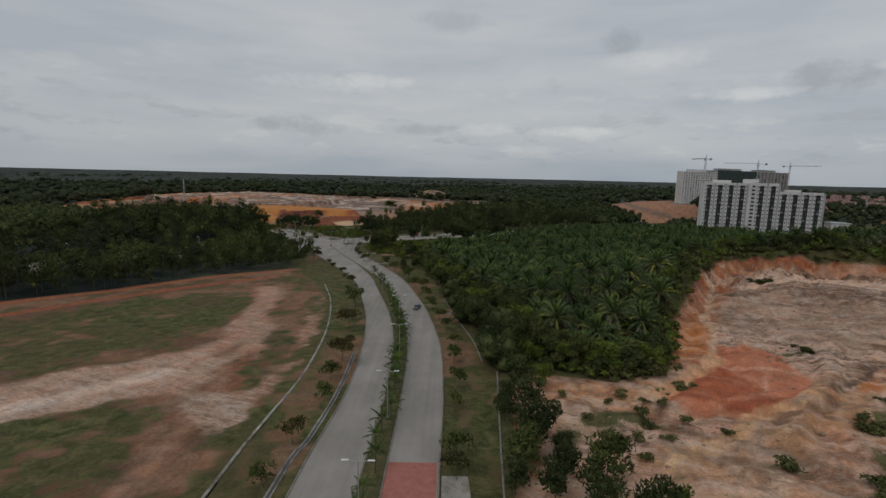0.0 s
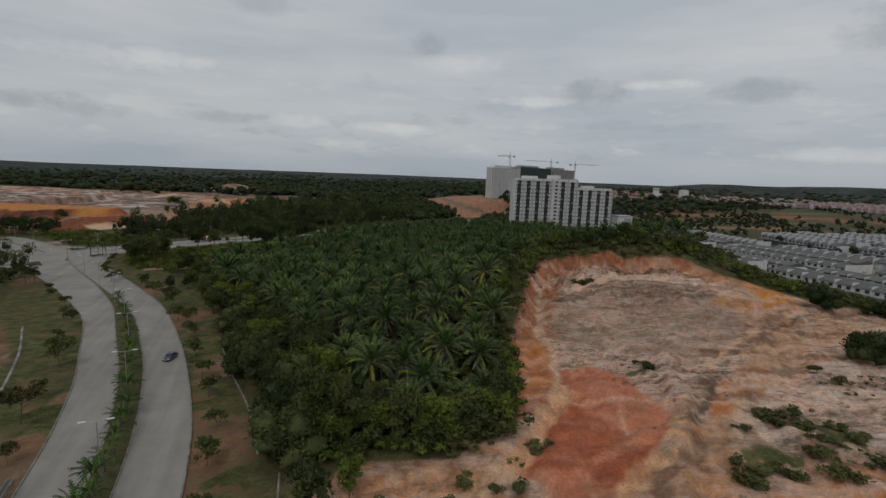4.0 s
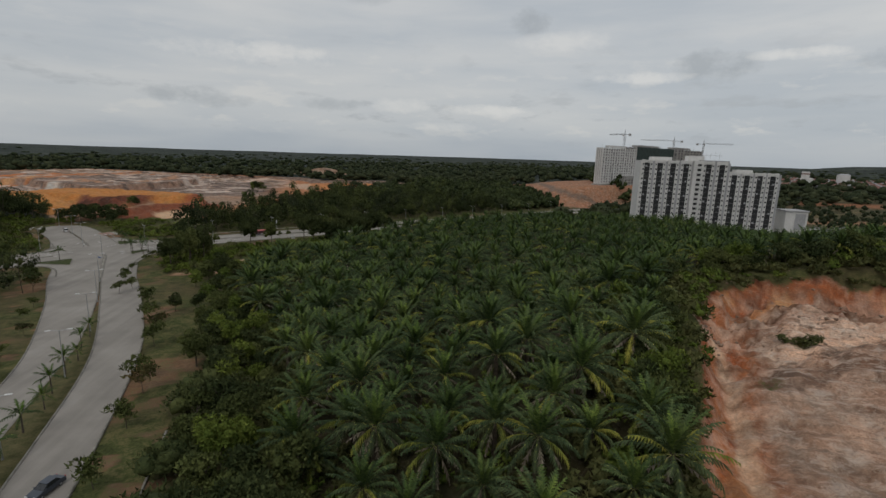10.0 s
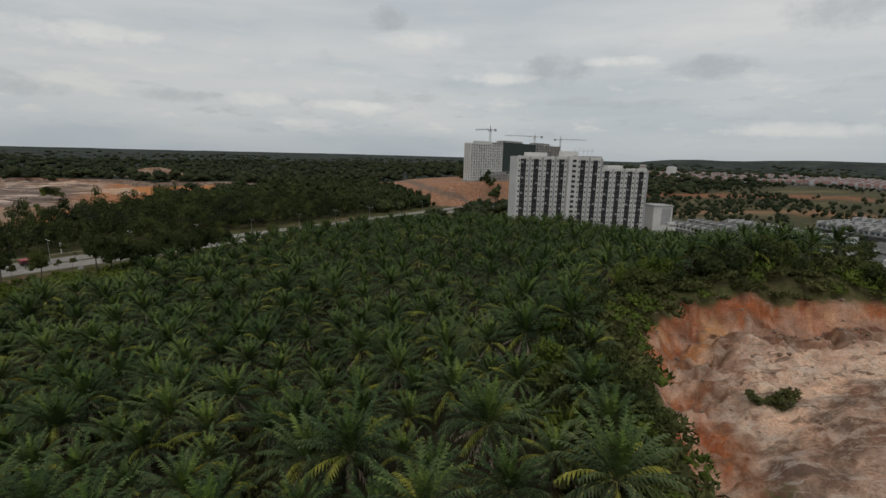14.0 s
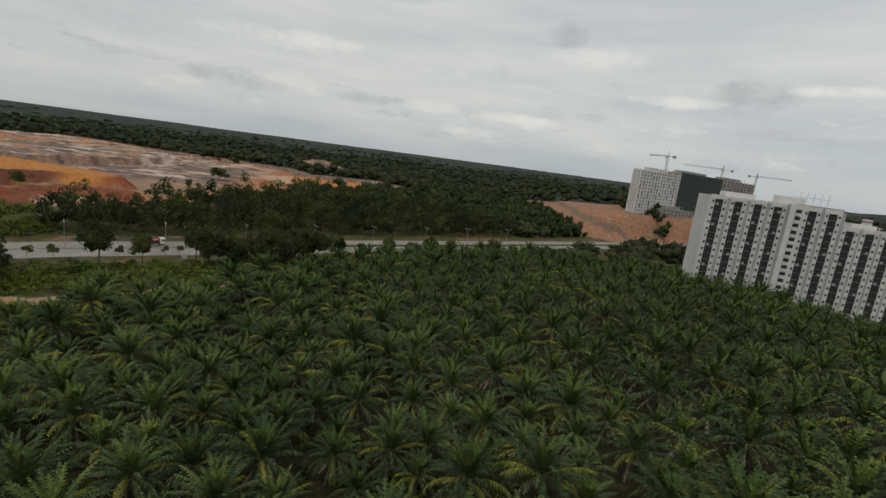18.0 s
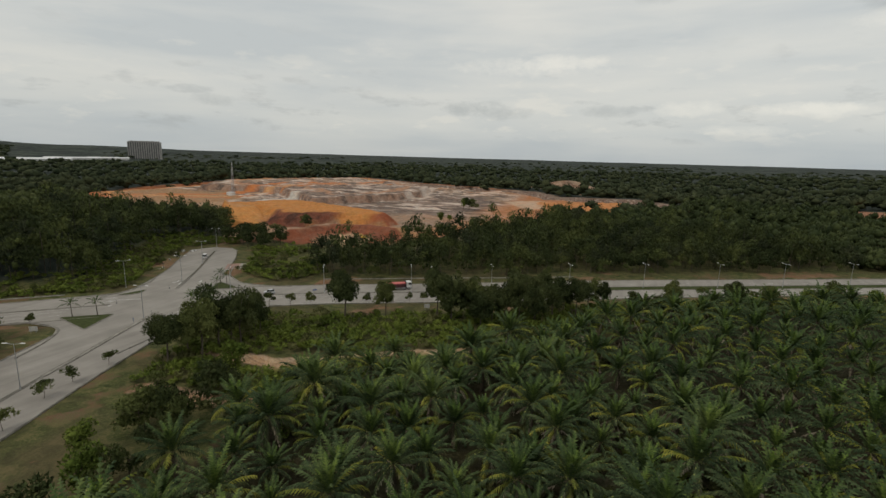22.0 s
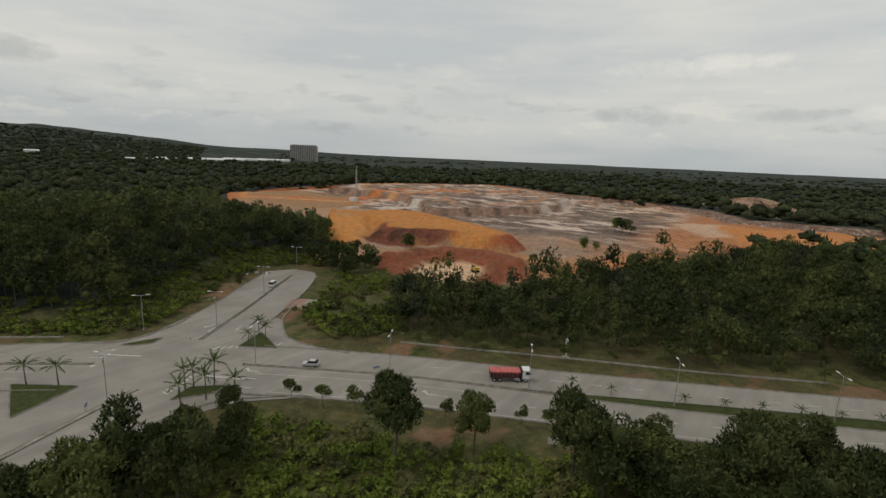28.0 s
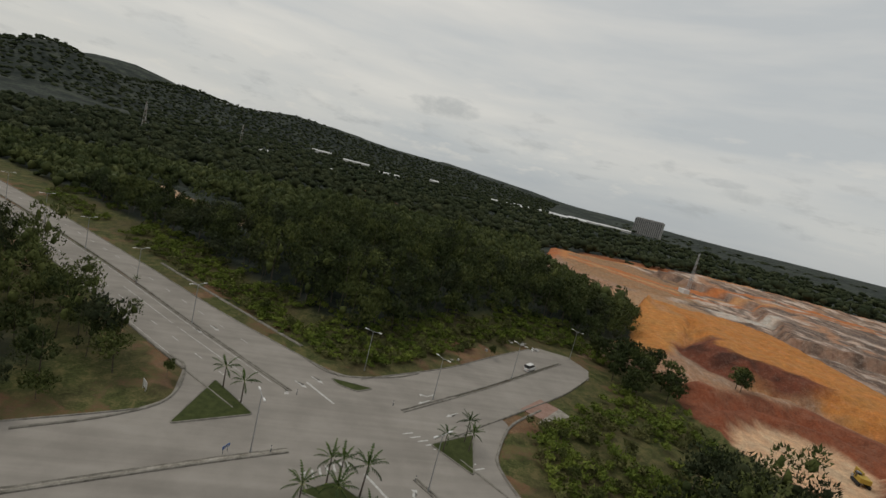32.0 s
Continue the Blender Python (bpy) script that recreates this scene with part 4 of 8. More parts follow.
stain(inq * sstep(4, 1.5, np.abs(face_ + 9 + 6 * (n2 - 0.5))) * 0.8, (0.085, 0.068, 0.062))
stain(inq * sstep(5, 2, np.abs(face_ - 26 + 10 * (n2 - 0.5))), (0.28, 0.16, 0.10), 0.5)
for off_, wd_, col_ in ((0, 9, (0.33, 0.125, 0.048)), (22, 5, (0.36, 0.20, 0.10)), (34, 4, (0.30, 0.125, 0.055))):
    stain(sstep(wd_, wd_ * 0.5, along([(-456 + off_, 535), (-352 + off_, 612 - off_ * 0.4), (-332 + off_, 720 - off_ * 0.5), (-262 + off_, 800 - off_)], X, Y) + 3 * (n2 - 0.5)), col_, 0.1)
stain(sstep(5, 2, np.abs(quarry - 3 + 3 * (n2 - 0.5))) * sstep(-150, -240, X) * sstep(520, 560, Y), (0.24, 0.075, 0.034), 0.1)
stain(sstep(4, 2, np.abs(quarry - 14 + 3 * (n2 - 0.5))) * sstep(-150, -240, X) * sstep(520, 560, Y), (0.36, 0.17, 0.065), 0.1)
zone([(-280, 588), (-268, 642), (-252, 622), (-258, 580)], (0.36, 0.33, 0.30), 0.0, 2.0)
wash([(-217, 900), (-192, 809), (-162, 722), (-145, 698), (-160, 676)], 9, (0.36, 0.31, 0.275), 0.9)
stain(sstep(14, 6, np.abs(quarry + 4 + 8 * (n2 - 0.5))) * sstep(640, 720, Y), (0.16, 0.115, 0.095), 0.8)
stain(sstep(7, 3, np.abs(quarry + 14)) * sstep(690, 760, Y) * sstep(-60, -140, X), (0.33, 0.125, 0.048), 0.1)
stain(sstep(16, 5, np.abs(quarry + 2)) * sstep(-360, -400, X), (0.30, 0.110, 0.046), 0.2)
stain(inq * sstep(-70, -40, X) * sstep(560, 600, Y), (0.27, 0.120, 0.055), 0.4)
zone([(-62, 680), (-40, 700), (-10, 700), (20, 690), (-6, 640), (-26, 632)], (0.35, 0.25, 0.18), 0.2, 4)
zone([(-30, 690), (40, 742), (96, 700), (40, 640), (-4, 610)], (0.34, 0.150, 0.055), 0.2, 4)
wash([(-820, 360), (-725, 369), (-657, 373), (-573, 410), (-500, 438)], 16, (0.24, 0.120, 0.070), 0.9)
CUTS = (((250, 770), (262, 690), (290, 560)), 34), (((330, 800), (420, 720), (640, 760)), 45), (((-232, 304), (-256, 286), (-284, 256), (-318, 232)), 8), (((-40, 316), (-22, 317), (-12, 323), (7, 338), (18, 344)), 4.0), (((-36, 296), (-24, 297), (-15, 300)), 3.2), (((-820, 360), (-725, 369), (-573, 410), (-500, 438)), 14)
for (line, wd), col in zip(CUTS, ((0.26, 0.120, 0.066), (0.26, 0.165, 0.115), (0.34, 0.24, 0.155), (0.38, 0.27, 0.17), (0.30, 0.20, 0.13), (0.24, 0.12, 0.07))):
    stain(sstep(wd * 1.2, wd * 0.5, along(list(line), X, Y) + wd * (0.6 * (n2 - 0.5) + 1.4 * (n1 - 0.5))), col, 0.5)
# pale rock outcrop among the woods
knoll = ((X + 25) / 46) ** 2 + ((Y - 866) / 30) ** 2 + 0.8 * (n2 - 0.5)
stain(sstep(1.1, 0.8, knoll), (0.27, 0.185, 0.130), 0.5)
stain(sstep(1.1, 0.8, knoll) * sstep(0.52, 0.58, n2), (0.15, 0.085, 0.055))
# bare graded soil round the towers
padz = inside(PAD, XW, YW)
stain(sstep(-58, -40, padz + 12 * (n1 - 0.5)), (0.29, 0.150, 0.090), 0.4)
stain(sstep(6, 2, np.abs(padz + 22)) * 0.8, (0.13, 0.115, 0.10), 0.1)
# rough light grass between the estates
town = inside([(215, 205), (262, 340), (330, 430), (420, 520), (600, 640), (1000, 900), (1400, 600), (1300, 200), (700, -60), (240, -60)], X, Y)
intown = sstep(-10, 25, town + 20 * (n1 - 0.5))
stain(intown, (0.062, 0.064, 0.030), 0.1)
stain(intown * sstep(0.46, 0.58, n2) * 0.8, (0.040, 0.044, 0.022))
stain(intown * sstep(0.56, 0.62, n1) * 0.8, (0.14, 0.120, 0.060))
for line_, wd_, col_ in (((380, 470), (470, 450), (560, 400), (720, 300)), 22, (0.27, 0.155, 0.09)), (((520, 590), (640, 540), (820, 430)), 26, (0.25, 0.11, 0.06)), (((300, 420), (360, 440), (440, 480)), 12, (0.25, 0.20, 0.16)):
    wash(list(line_), wd_, col_, 0.9)
# worn soil beside the roads
stain(sstep(26, 4, road_gap(X, Y)) * sstep(0.46, 0.56, n2) * 0.8, (0.17, 0.110, 0.068))
soil[..., 3] *= 1 - 0.5 * inq
soil[..., :3] *= 1 + (0.40 * inpit + 0.20 * infield + 0.28 * inq)[..., None]
soil[..., :3] *= 1 + (inpit + 0.6 * infield)[..., None] * np.array((0.05, -0.03, -0.08))
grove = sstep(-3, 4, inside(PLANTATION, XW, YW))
# plantation floor, coloured much darker than the soil around it
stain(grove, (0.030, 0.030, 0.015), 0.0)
# how much grass or treetop cover hides the soil
cover = np.full(X.shape, 1.0)
cover -= inpit * (1.0 - 0.42 * sstep(0.58, 0.70, vnoise(X, Y, 13, 69, 4)) * sstep(108, 96, Y))
for px_, py_, lx_, ly_ in ((88, 87, 9, 3), (109, 90, 9, 2.5), (105, 98, 6, 2.5), (128, 88, 8, 2.5), (118, 80, 9, 3), (97, 125, 4, 2), (65, 66, 8, 3), (100, 62, 9, 3), (79, 72, 6, 2.5), (57, 76, 6, 2.2), (42, 90, 6, 2.5), (124, 185, 7, 3), (104, 172, 4, 3), (152, 96, 10, 2), (146, 78, 9, 3), (112, 77, 8, 2.4), (168, 104, 9, 2), (30, 90, 4, 6), (22, 80, 4, 10)):
    ux_, uy_ = (XW - px_) * 0.93 - (YW - py_) * 0.37, (XW - px_) * 0.37 + (YW - py_) * 0.93
    cover += 0.62 * np.exp(-((ux_ / lx_) ** 2 + (uy_ / ly_) ** 2)) * (0.5 + n3)
green = np.maximum(inside([(-330, 10), (-140, 128), (-118, 160), (-92, 190), (-74, 182), (-66, 136), (-82, 124), (-98, 107), (-150, 78)], XW, YW), inside([(-90, 84), (-66, 92), (-55, 91), (-54, 74), (-60, 40), (-90, 20), (-120, 60)], XW, YW))
cover = np.where(field > 0, 0.52 + 0.30 * sstep(-3, 5, green) + 0.34 * sstep(-40, -37, X) - 0.8 * sstep(7, 3, along(TRACK, XW, YW)) - 0.4 * sstep(3, 1, along(TRACK2, XW, YW)), cover)
fan = np.max([sstep(-1.0, 3.5, inside(poly, XW, YW) + 5 * (n3 - 0.5)) * a_ for poly, a_ in zip(FANS, (1.2, 1.1, 0.9, 0.7))], 0)
cover -= 0.62 * fan + 0.5 * sstep(1.6, 0.4, along([(-45, 82), (-46, 72), (-48, 63)], XW, YW))
cover += infield * (0.9 * (nf - 0.5) + 0.7 * (n3 - 0.5)) - infield * 0.22 * sstep(0.46, 0.60, n2)
cover -= 0.75 * sstep(5, 1.5, along(BUND, X, Y) + 2 * (n2 - 0.5)) + 0.6 * sstep(3.5, 1.2, along(BUND2, X, Y) + 2 * (n2 - 0.5))
cover -= sstep(-18, -14, quarry) * sstep(560, 640, Y)
cover -= inq * 1.0
lawn = inside([(-20, 312), (-7, 327), (16, 342), (28, 348), (22, 334), (6, 323), (-8, 310)], XW, YW)
stain(sstep(-2, 2, lawn), (0.095, 0.135, 0.020), 0.0)
cover -= sstep(-2, 2, lawn)
cover -= sstep(20, 5, road_gap(X, Y)) * (0.6 * sstep(0.48, 0.56, n2) * sstep(0.38, 0.52, n1) + 0.5 * sstep(0.54, 0.62, n3))
for line, wd in CUTS:
    cover -= 0.95 * sstep(wd, wd * 0.35, along(list(line), X, Y) + wd * (0.7 * (n2 - 0.5) + 1.4 * (n1 - 0.5)))
cover -= sstep(-56, -44, padz + 12 * (n1 - 0.5)) + sstep(1.1, 0.8, knoll)
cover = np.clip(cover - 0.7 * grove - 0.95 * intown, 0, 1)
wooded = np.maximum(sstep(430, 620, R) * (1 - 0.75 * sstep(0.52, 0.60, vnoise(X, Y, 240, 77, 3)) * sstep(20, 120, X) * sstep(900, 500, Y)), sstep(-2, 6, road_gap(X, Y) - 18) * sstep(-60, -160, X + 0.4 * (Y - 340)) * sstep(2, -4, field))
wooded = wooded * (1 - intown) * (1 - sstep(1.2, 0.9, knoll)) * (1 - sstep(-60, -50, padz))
ny, nx = X.shape
ii = np.arange(ny * nx).reshape(ny, nx)
quads = np.stack([ii[:-1, :-1], ii[:-1, 1:], ii[1:, 1:], ii[1:, :-1]], -1).reshape(-1, 4)
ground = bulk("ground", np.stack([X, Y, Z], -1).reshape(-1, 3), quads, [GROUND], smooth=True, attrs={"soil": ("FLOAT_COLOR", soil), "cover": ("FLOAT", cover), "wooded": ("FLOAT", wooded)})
tagged(ground, "rolling ground of grass, bare orange soil and dark plantation floor", "ground", kind="structure")

# ---- roads ----


def thing(name, x, y, z, label, category, group="", kind="", turn=0.0):
    ob = new(name)
    ob.empty_display_size = 0.3
    ob.matrix_world = pose(x, y, z, 0, 0, turn)
    return tagged(ob, label, category, group, kind)


def part(name, bm, mat, parent, label=""):
    """Links a bmesh as one mesh object under a thing or a part."""
    me = bpy.data.meshes.new(name)
    bm.to_mesh(me)
    bm.free()
    me.materials.append(mat)
    ob = new(name, me)
    ob.parent = parent
    return tagged(ob, label)


def shared(name, me, parent, m=None, label=""):
    """One more object on a mesh that others use too."""
    ob = new(name, me)
    ob.parent = parent
    if m is not None:
        ob.matrix_local = m
    return tagged(ob, label)


def box_into(bm, sx, sy, sz, x=0, y=0, z=0, turn=0.0, bevel=0.0):
    """Adds a box standing on z."""
    m = Matrix.Translation((x, y, z + sz / 2)) @ Matrix.Rotation(radians(turn), 4, "Z") @ Matrix.Diagonal((sx, sy, sz, 1))
    made = bmesh.ops.create_cube(bm, size=1, matrix=m)
    if bevel:
        edges = list({e for v in made["verts"] for e in v.link_edges})
        bmesh.ops.bevel(bm, geom=edges, offset=bevel, segments=1, affect="EDGES")
    return bm


def box(sx, sy, sz, x=0, y=0, z=0, turn=0.0, bevel=0.0):
    return box_into(bmesh.new(), sx, sy, sz, x, y, z, turn, bevel)


def cone_into(bm, r0, r1, h, x=0, y=0, z=0, n=8, m=None):
    mm = Matrix.Translation((x, y, z + h / 2)) if m is None else m
    bmesh.ops.create_cone(bm, cap_ends=True, segments=n, radius1=r0, radius2=r1, depth=h, matrix=mm)
    return bm


def sides(line):
    """Unit normals, to the right of the way along the line."""
    d = np.gradient(line[:, :2], axis=0)
    d /= np.linalg.norm(d, axis=1)[:, None]
    return np.stack([d[:, 1], -d[:, 0]], -1)


def ribbon(name, left, right, mat, lift, label, thick=0.0):
    """A strip of surface between two lines, lying on the roads' height."""
    n = len(left)
    zl, zr = road_height(left[:, 1]) * (left[:, 0] > -300) + lift, road_height(right[:, 1]) * (right[:, 0] > -300) + lift
    v = np.concatenate([np.column_stack([left, zl]), np.column_stack([right, zr])])
    i = np.arange(n - 1)
    f = np.stack([i, n + i, n + i + 1, i + 1], -1)
    if thick:
        v = np.concatenate([v, v - (0, 0, thick)])
        m = 2 * n
        f = np.concatenate([f, np.stack([i + 1, m + i + 1, m + i, i], -1), np.stack([n + i, m + n + i, m + n + i + 1, n + i + 1], -1)])
    ob = bulk(name, v, f, [mat])
    return tagged(ob, label, name.split("_")[0], kind="structure")


def kerb_line(line, lift=0.0, width=0.28, mat=None, label="worn concrete kerb along the road"):
    nn = sides(line) * width / 2
    return ribbon("kerb", line[:, :2] - nn, line[:, :2] + nn, mat or KERB, 0.2 + lift, label, 0.34)


def two_way(ctrl, label, grass=LAWN):
    """Both carriageways of a road, the median between them and their kerbs."""
    c = curve(ctrl)
    p, nn = c[:, :2], sides(c)
    hw, ro, lo = c[:, 2:3], c[:, 3:4], c[:, 4:5]
    ribbon("road", p + nn * hw, p + nn * ro, ASPHALT, 0.03, label)
    ribbon("road", p - nn * lo, p - nn * hw, ASPHALT, 0.03, label)
    kerb_line(p + nn * (ro + 0.1))
    kerb_line(p - nn * (lo + 0.1))
    wide = hw[:, 0] > 0.9
    if wide.any():
        a, b = np.argmax(wide), len(wide) - np.argmax(wide[::-1])
        ribbon("median_grass", (p - nn * (hw - 0.1))[a:b], (p + nn * (hw - 0.1))[a:b], grass, 0.17, "narrow strip of mown grass between two roads", 0.2)
    kerb_line(p + nn * (hw - 0.1))
    kerb_line(p - nn * (hw - 0.1))
    return c, p, nn


A, pA, nA = two_way(ROAD_A, "pale worn road curving past the plantation", VERGE)
BW, pW, nW = two_way(ROAD_BW, "pale worn two-lane road towards the hills")
BE, pE, nE = two_way(ROAD_BE, "pale worn two-lane road beside the woods")
SP, pS, nS = two_way(SPUR, "short dead-end road beyond the crossroads")


def flat(name, pts, z, mat, label, category, thick=0.0, kind="structure"):
    """A flat piece with the given outline and, if thick, sides."""
    bm = bmesh.new()
    vs = [bm.verts.new((x, y, z)) for x, y in pts]
    face = bm.faces.new(vs)
    bmesh.ops.triangulate(bm, faces=[face])
    if thick:
        made = bmesh.ops.extrude_face_region(bm, geom=list(bm.faces))
        bmesh.ops.translate(bm, verts=[v for v in made["geom"] if isinstance(v, bmesh.types.BMVert)], vec=(0, 0, -thick))
    bmesh.ops.recalc_face_normals(bm, faces=bm.faces)
    if not thick and bm.faces[:] and sum(f.normal.z for f in bm.faces) < 0:
        bmesh.ops.reverse_faces(bm, faces=bm.faces)
    me = bpy.data.meshes.new(name)
    bm.to_mesh(me)
    bm.free()
    me.materials.append(mat)
    return tagged(new(name, me), label, category, kind=kind)


def rounded(pts, r=2.0, n=5):
    """The outline with its corners rounded."""
    out, m = [], len(pts)
    for i in range(m):
        p, a, b = Vector(pts[i]), Vector(pts[i - 1]), Vector(pts[(i + 1) % m])
        ra, rb = min(r, (a - p).length * 0.45), min(r, (b - p).length * 0.45)
        s, e = p + (a - p).normalized() * ra, p + (b - p).normalized() * rb
        for j in range(n + 1):
            t = j / n
            out.append(tuple(s * (1 - t) ** 2 + p * 2 * t * (1 - t) + e * t * t))
    return out


nose = curve([(-62.0, 290), (-72.0, 313), (-76.4, 323.5), (-79.4, 331.2)], 2)[:, :2]
ribbon("median_soil", nose - sides(nose) * 0.42, nose + sides(nose) * 0.42, CONCRETE, 0.19, "narrow worn median with soil between its kerbs", 0.2)
for s_ in (-0.5, 0.5):
    kerb_line(nose + sides(nose) * s_, 0.03, 0.2)
flat("road", rounded(JUNCTION, 3), 0.026, ASPHALT, "wide pale worn crossroads surface", "road")
for corner in ([(-78, 293), (-84.2, 303.7), (-91.2, 309.6), (-103.3, 308.6), (-108, 304)], [(-60, 305), (-62.6, 322), (-63.2, 338), (-54, 351), (-50, 353.5)],
               [(-62, 373.4), (-71, 370.2), (-80.7, 368.9), (-85.6, 370.5), (-96, 377), (-105, 388)], [(-115, 331.5), (-110, 336.5), (-109, 342), (-112, 352.7), (-116, 359)]):
    kerb_line(curve(corner, 1.5)[:, :2], 0.0, 0.5)
# end of the dead-end road
flat("road", [(-137, 409), (-128, 414), (-136, 418.5), (-146, 416), (-150, 406), (-146, 402)], 0.034, ASPHALT, "worn end of the dead-end road", "road")
ISLANDS = [([(-83.5, 312.0), (-99.7, 315.2), (-88.9, 324.1)], "triangular grass traffic island with two small palms"), ([(-107.0, 337.4), (-104.6, 346.8), (-102.4, 343.2), (-104.2, 339.2)], "small sliver-shaped grass traffic island"),
           ([(-85.5, 356.6), (-77.4, 363.0), (-90.4, 366.4)], "triangular grass traffic island with young palms"), ([(-70.0, 333.6), (-72.6, 339.0), (-67.8, 344.4), (-66.4, 340.8)], "grass traffic island with a group of palms")]
for pts, label in ISLANDS:
    r = rounded(pts, 0.8)
    isl = flat("traffic_island", r, 0.19, LAWN, label, "traffic island", 0.2)
    ring = np.array(r + [r[0]])
    kerb_line(ring, 0.03, 0.22)
red = flat("road", [(-9.0 + 0.15, 73.6), (-0.4, 73.7), (-0.35, 56), (-8.75, 56)], 2.5 + 0.036, REDPAVE, "red pavement band across the road", "road")
flat("pavement", [(0.4, 70.2), (4.6, 70.2), (5.0, 60), (0.4, 60)], 2.5 + 0.06, CONCRETE, "pale concrete crossing pad beside the road", "pavement", 0.3)
flat("pavement", [(-100.5, 386.5), (-104.5, 382.5), (-111, 390.5), (-107, 394)], 0.05, FADED, "faded red paved patch at the dead-end road", "pavement", 0.1)
flat("pavement", [(-98.5, 384.5), (-100.5, 386.5), (-107, 394), (-103.5, 395.5)], 0.055, CONCRETE, "pale sandy concrete patch beside the road", "pavement", 0.1)


def marks(name, boxes, label):
    """Painted marks, each a thin piece of its own, as parts of one group."""
    top = thing(name, 0, 0, 0, label, "road marking", kind="structure")
    cache = {}
    for x, y, turn, sx, sy in boxes:
        key = (sx, sy)
        if key not in cache:
            cache[key] = part("mark", box(sx, sy, 0.008, 0, 0, 0), PAINT, top)
            ob = cache[key]
        else:
            ob = shared("mark", cache[key].data, top)
        ob.matrix_local = pose(x, y, float(road_height(y)) * (x > -300) + 0.042, 0, 0, turn)
    return top


def heading(nn):
    return math.degrees(math.atan2(nn[1], nn[0]))


def dash_row(p, nn, off, a, b, step=3, ln=2.8, sx=0.15):
    return [(p[i][0] + nn[i][0] * off, p[i][1] + nn[i][1] * off, heading(nn[i]), sx, ln) for i in range(a, min(b, len(p)), step)]


marks("lane_lines", dash_row(pE, nE, 7.2, 12, 90) + dash_row(pE, nE, -6.3, 14, 90) + dash_row(pW, nW, 5.4, 8, 70) + dash_row(pW, nW, -7.4, 4, 70) + dash_row(pW, nW, -3.9, 4, 22, 1, 2.9), "worn dashed white lane lines on the road")
marks("edge_lines", [(p[i][0] + n[i][0] * o, p[i][1] + n[i][1] * o, heading(n[i]), 0.12, 3.1) for p, n, o, a, b in ((pE, nE, 11.9, 4, 80), (pE, nE, 1.0, 6, 10), (pW, nW, -11.8, 8, 60), (pW, nW, -1.0, 2, 40), (pE, nE, 3.9, 2, 18)) for i in range(a, min(b, len(p)))], "thin worn white edge lines on the road")
marks("stop_lines", [(-99.9, 335.4, 38, 9.6, 0.45), (-71.5, 346.0, 212, 9.0, 0.45)], "white stop lines at the crossroads")


def arrow(x, y, turn, bend=0.0):
    bm = bmesh.new()
    vs = [(-0.16, -1.9), (0.16, -1.9), (0.16, 0.5), (0.55, 0.5), (0, 1.9), (-0.55, 0.5), (-0.16, 0.5)]
    if bend:
        s = 1 if bend > 0 else -1
        vs = [(-0.16, -1.9), (0.16, -1.9), (0.16, 0.2), (s * 0.9 + 0.1, 1.0), (s * 0.9, 0.55), (s * 1.7, 1.3), (s * 0.75, 1.85), (s * 0.8, 1.4), (-0.16, 0.5)]
    f = bm.faces.new([bm.verts.new((a, b, 0)) for a, b in vs])
    bmesh.ops.triangulate(bm, faces=[f])
    made = bmesh.ops.extrude_face_region(bm, geom=list(bm.faces))
    bmesh.ops.translate(bm, verts=[v for v in made["geom"] if isinstance(v, bmesh.types.BMVert)], vec=(0, 0, 0.008))
    bmesh.ops.recalc_face_normals(bm, faces=bm.faces)
    me = bpy.data.meshes.new("lane_arrow")
    bm.to_mesh(me)
    bm.free()
    me.materials.append(PAINT)
    ob = tagged(new("lane_arrow", me), "worn white turning arrow painted on the road", "road marking", "lane arrows at the crossroads", "structure")
    ob.matrix_world = pose(x, y, 0.042, 0, 0, turn)
    return ob


for x, y, turn, bend in ((-99.6, 328.8, -44, 1), (-102.4, 331.4, -44, 0), (-105.3, 334.6, -44, 0), (-70.5, 351.4, 125, 1), (-67.6, 349.0, 125, 0), (-64.6, 346.2, 125, 0), (-36, 367.4, 120, 0), (-33.5, 370.8, 120, 1), (-104.6, 359.5, 215, 1), (-101.6, 358.0, 215, 0), (-97.5, 363.6, 215, 0), (-122, 306, -45, 0), (-125, 309, -45, 0), (-93.4, 320.2, -35, 0)):
    arrow(x, y, turn, bend)
marks("hatching", [(-88.5 + i * 1.0, 352.6 + i * 1.35, 20, 0.35, 2.2) for i in range(10)] + [(-73.6 - i * 0.62, 334.4 + i * 1.1, 100, 0.35, 1.9) for i in range(7)], "white diagonal hatching beside the traffic islands")

# open drains beside the first road
DR1 = curve([(-34.6, -30), (-34.3, 65), (-33.7, 86), (-32.8, 109), (-35.6, 143), (-42.5, 176), (-52, 205)], 4)[:, :2]
DR2 = curve([(-25.6, -30), (-25.2, 64), (-23.6, 80), (-22.6, 100), (-23.4, 122)], 4)[:, :2]
for line, wd in ((DR1, 0.9), (DR2, 1.1)):
    nn = sides(line) * wd / 2
    for a, b in ((-1.0, -0.45), (0.45, 0.75)) if wd > 1 else ((-0.9, 0.25),):
        tagged(ribbon("drain", line + nn * a, line + nn * b, DRAIN, 0.12, "stained concrete drain edge beside the road", 0.5), category="drain")
    tagged(ribbon("drain", line - nn * (0.45 if wd > 1 else -0.25), line + nn * (0.45 if wd > 1 else 0.9), DARK_AND_SHADE, 0.0, "dark bed of an open concrete drain"), category="drain")
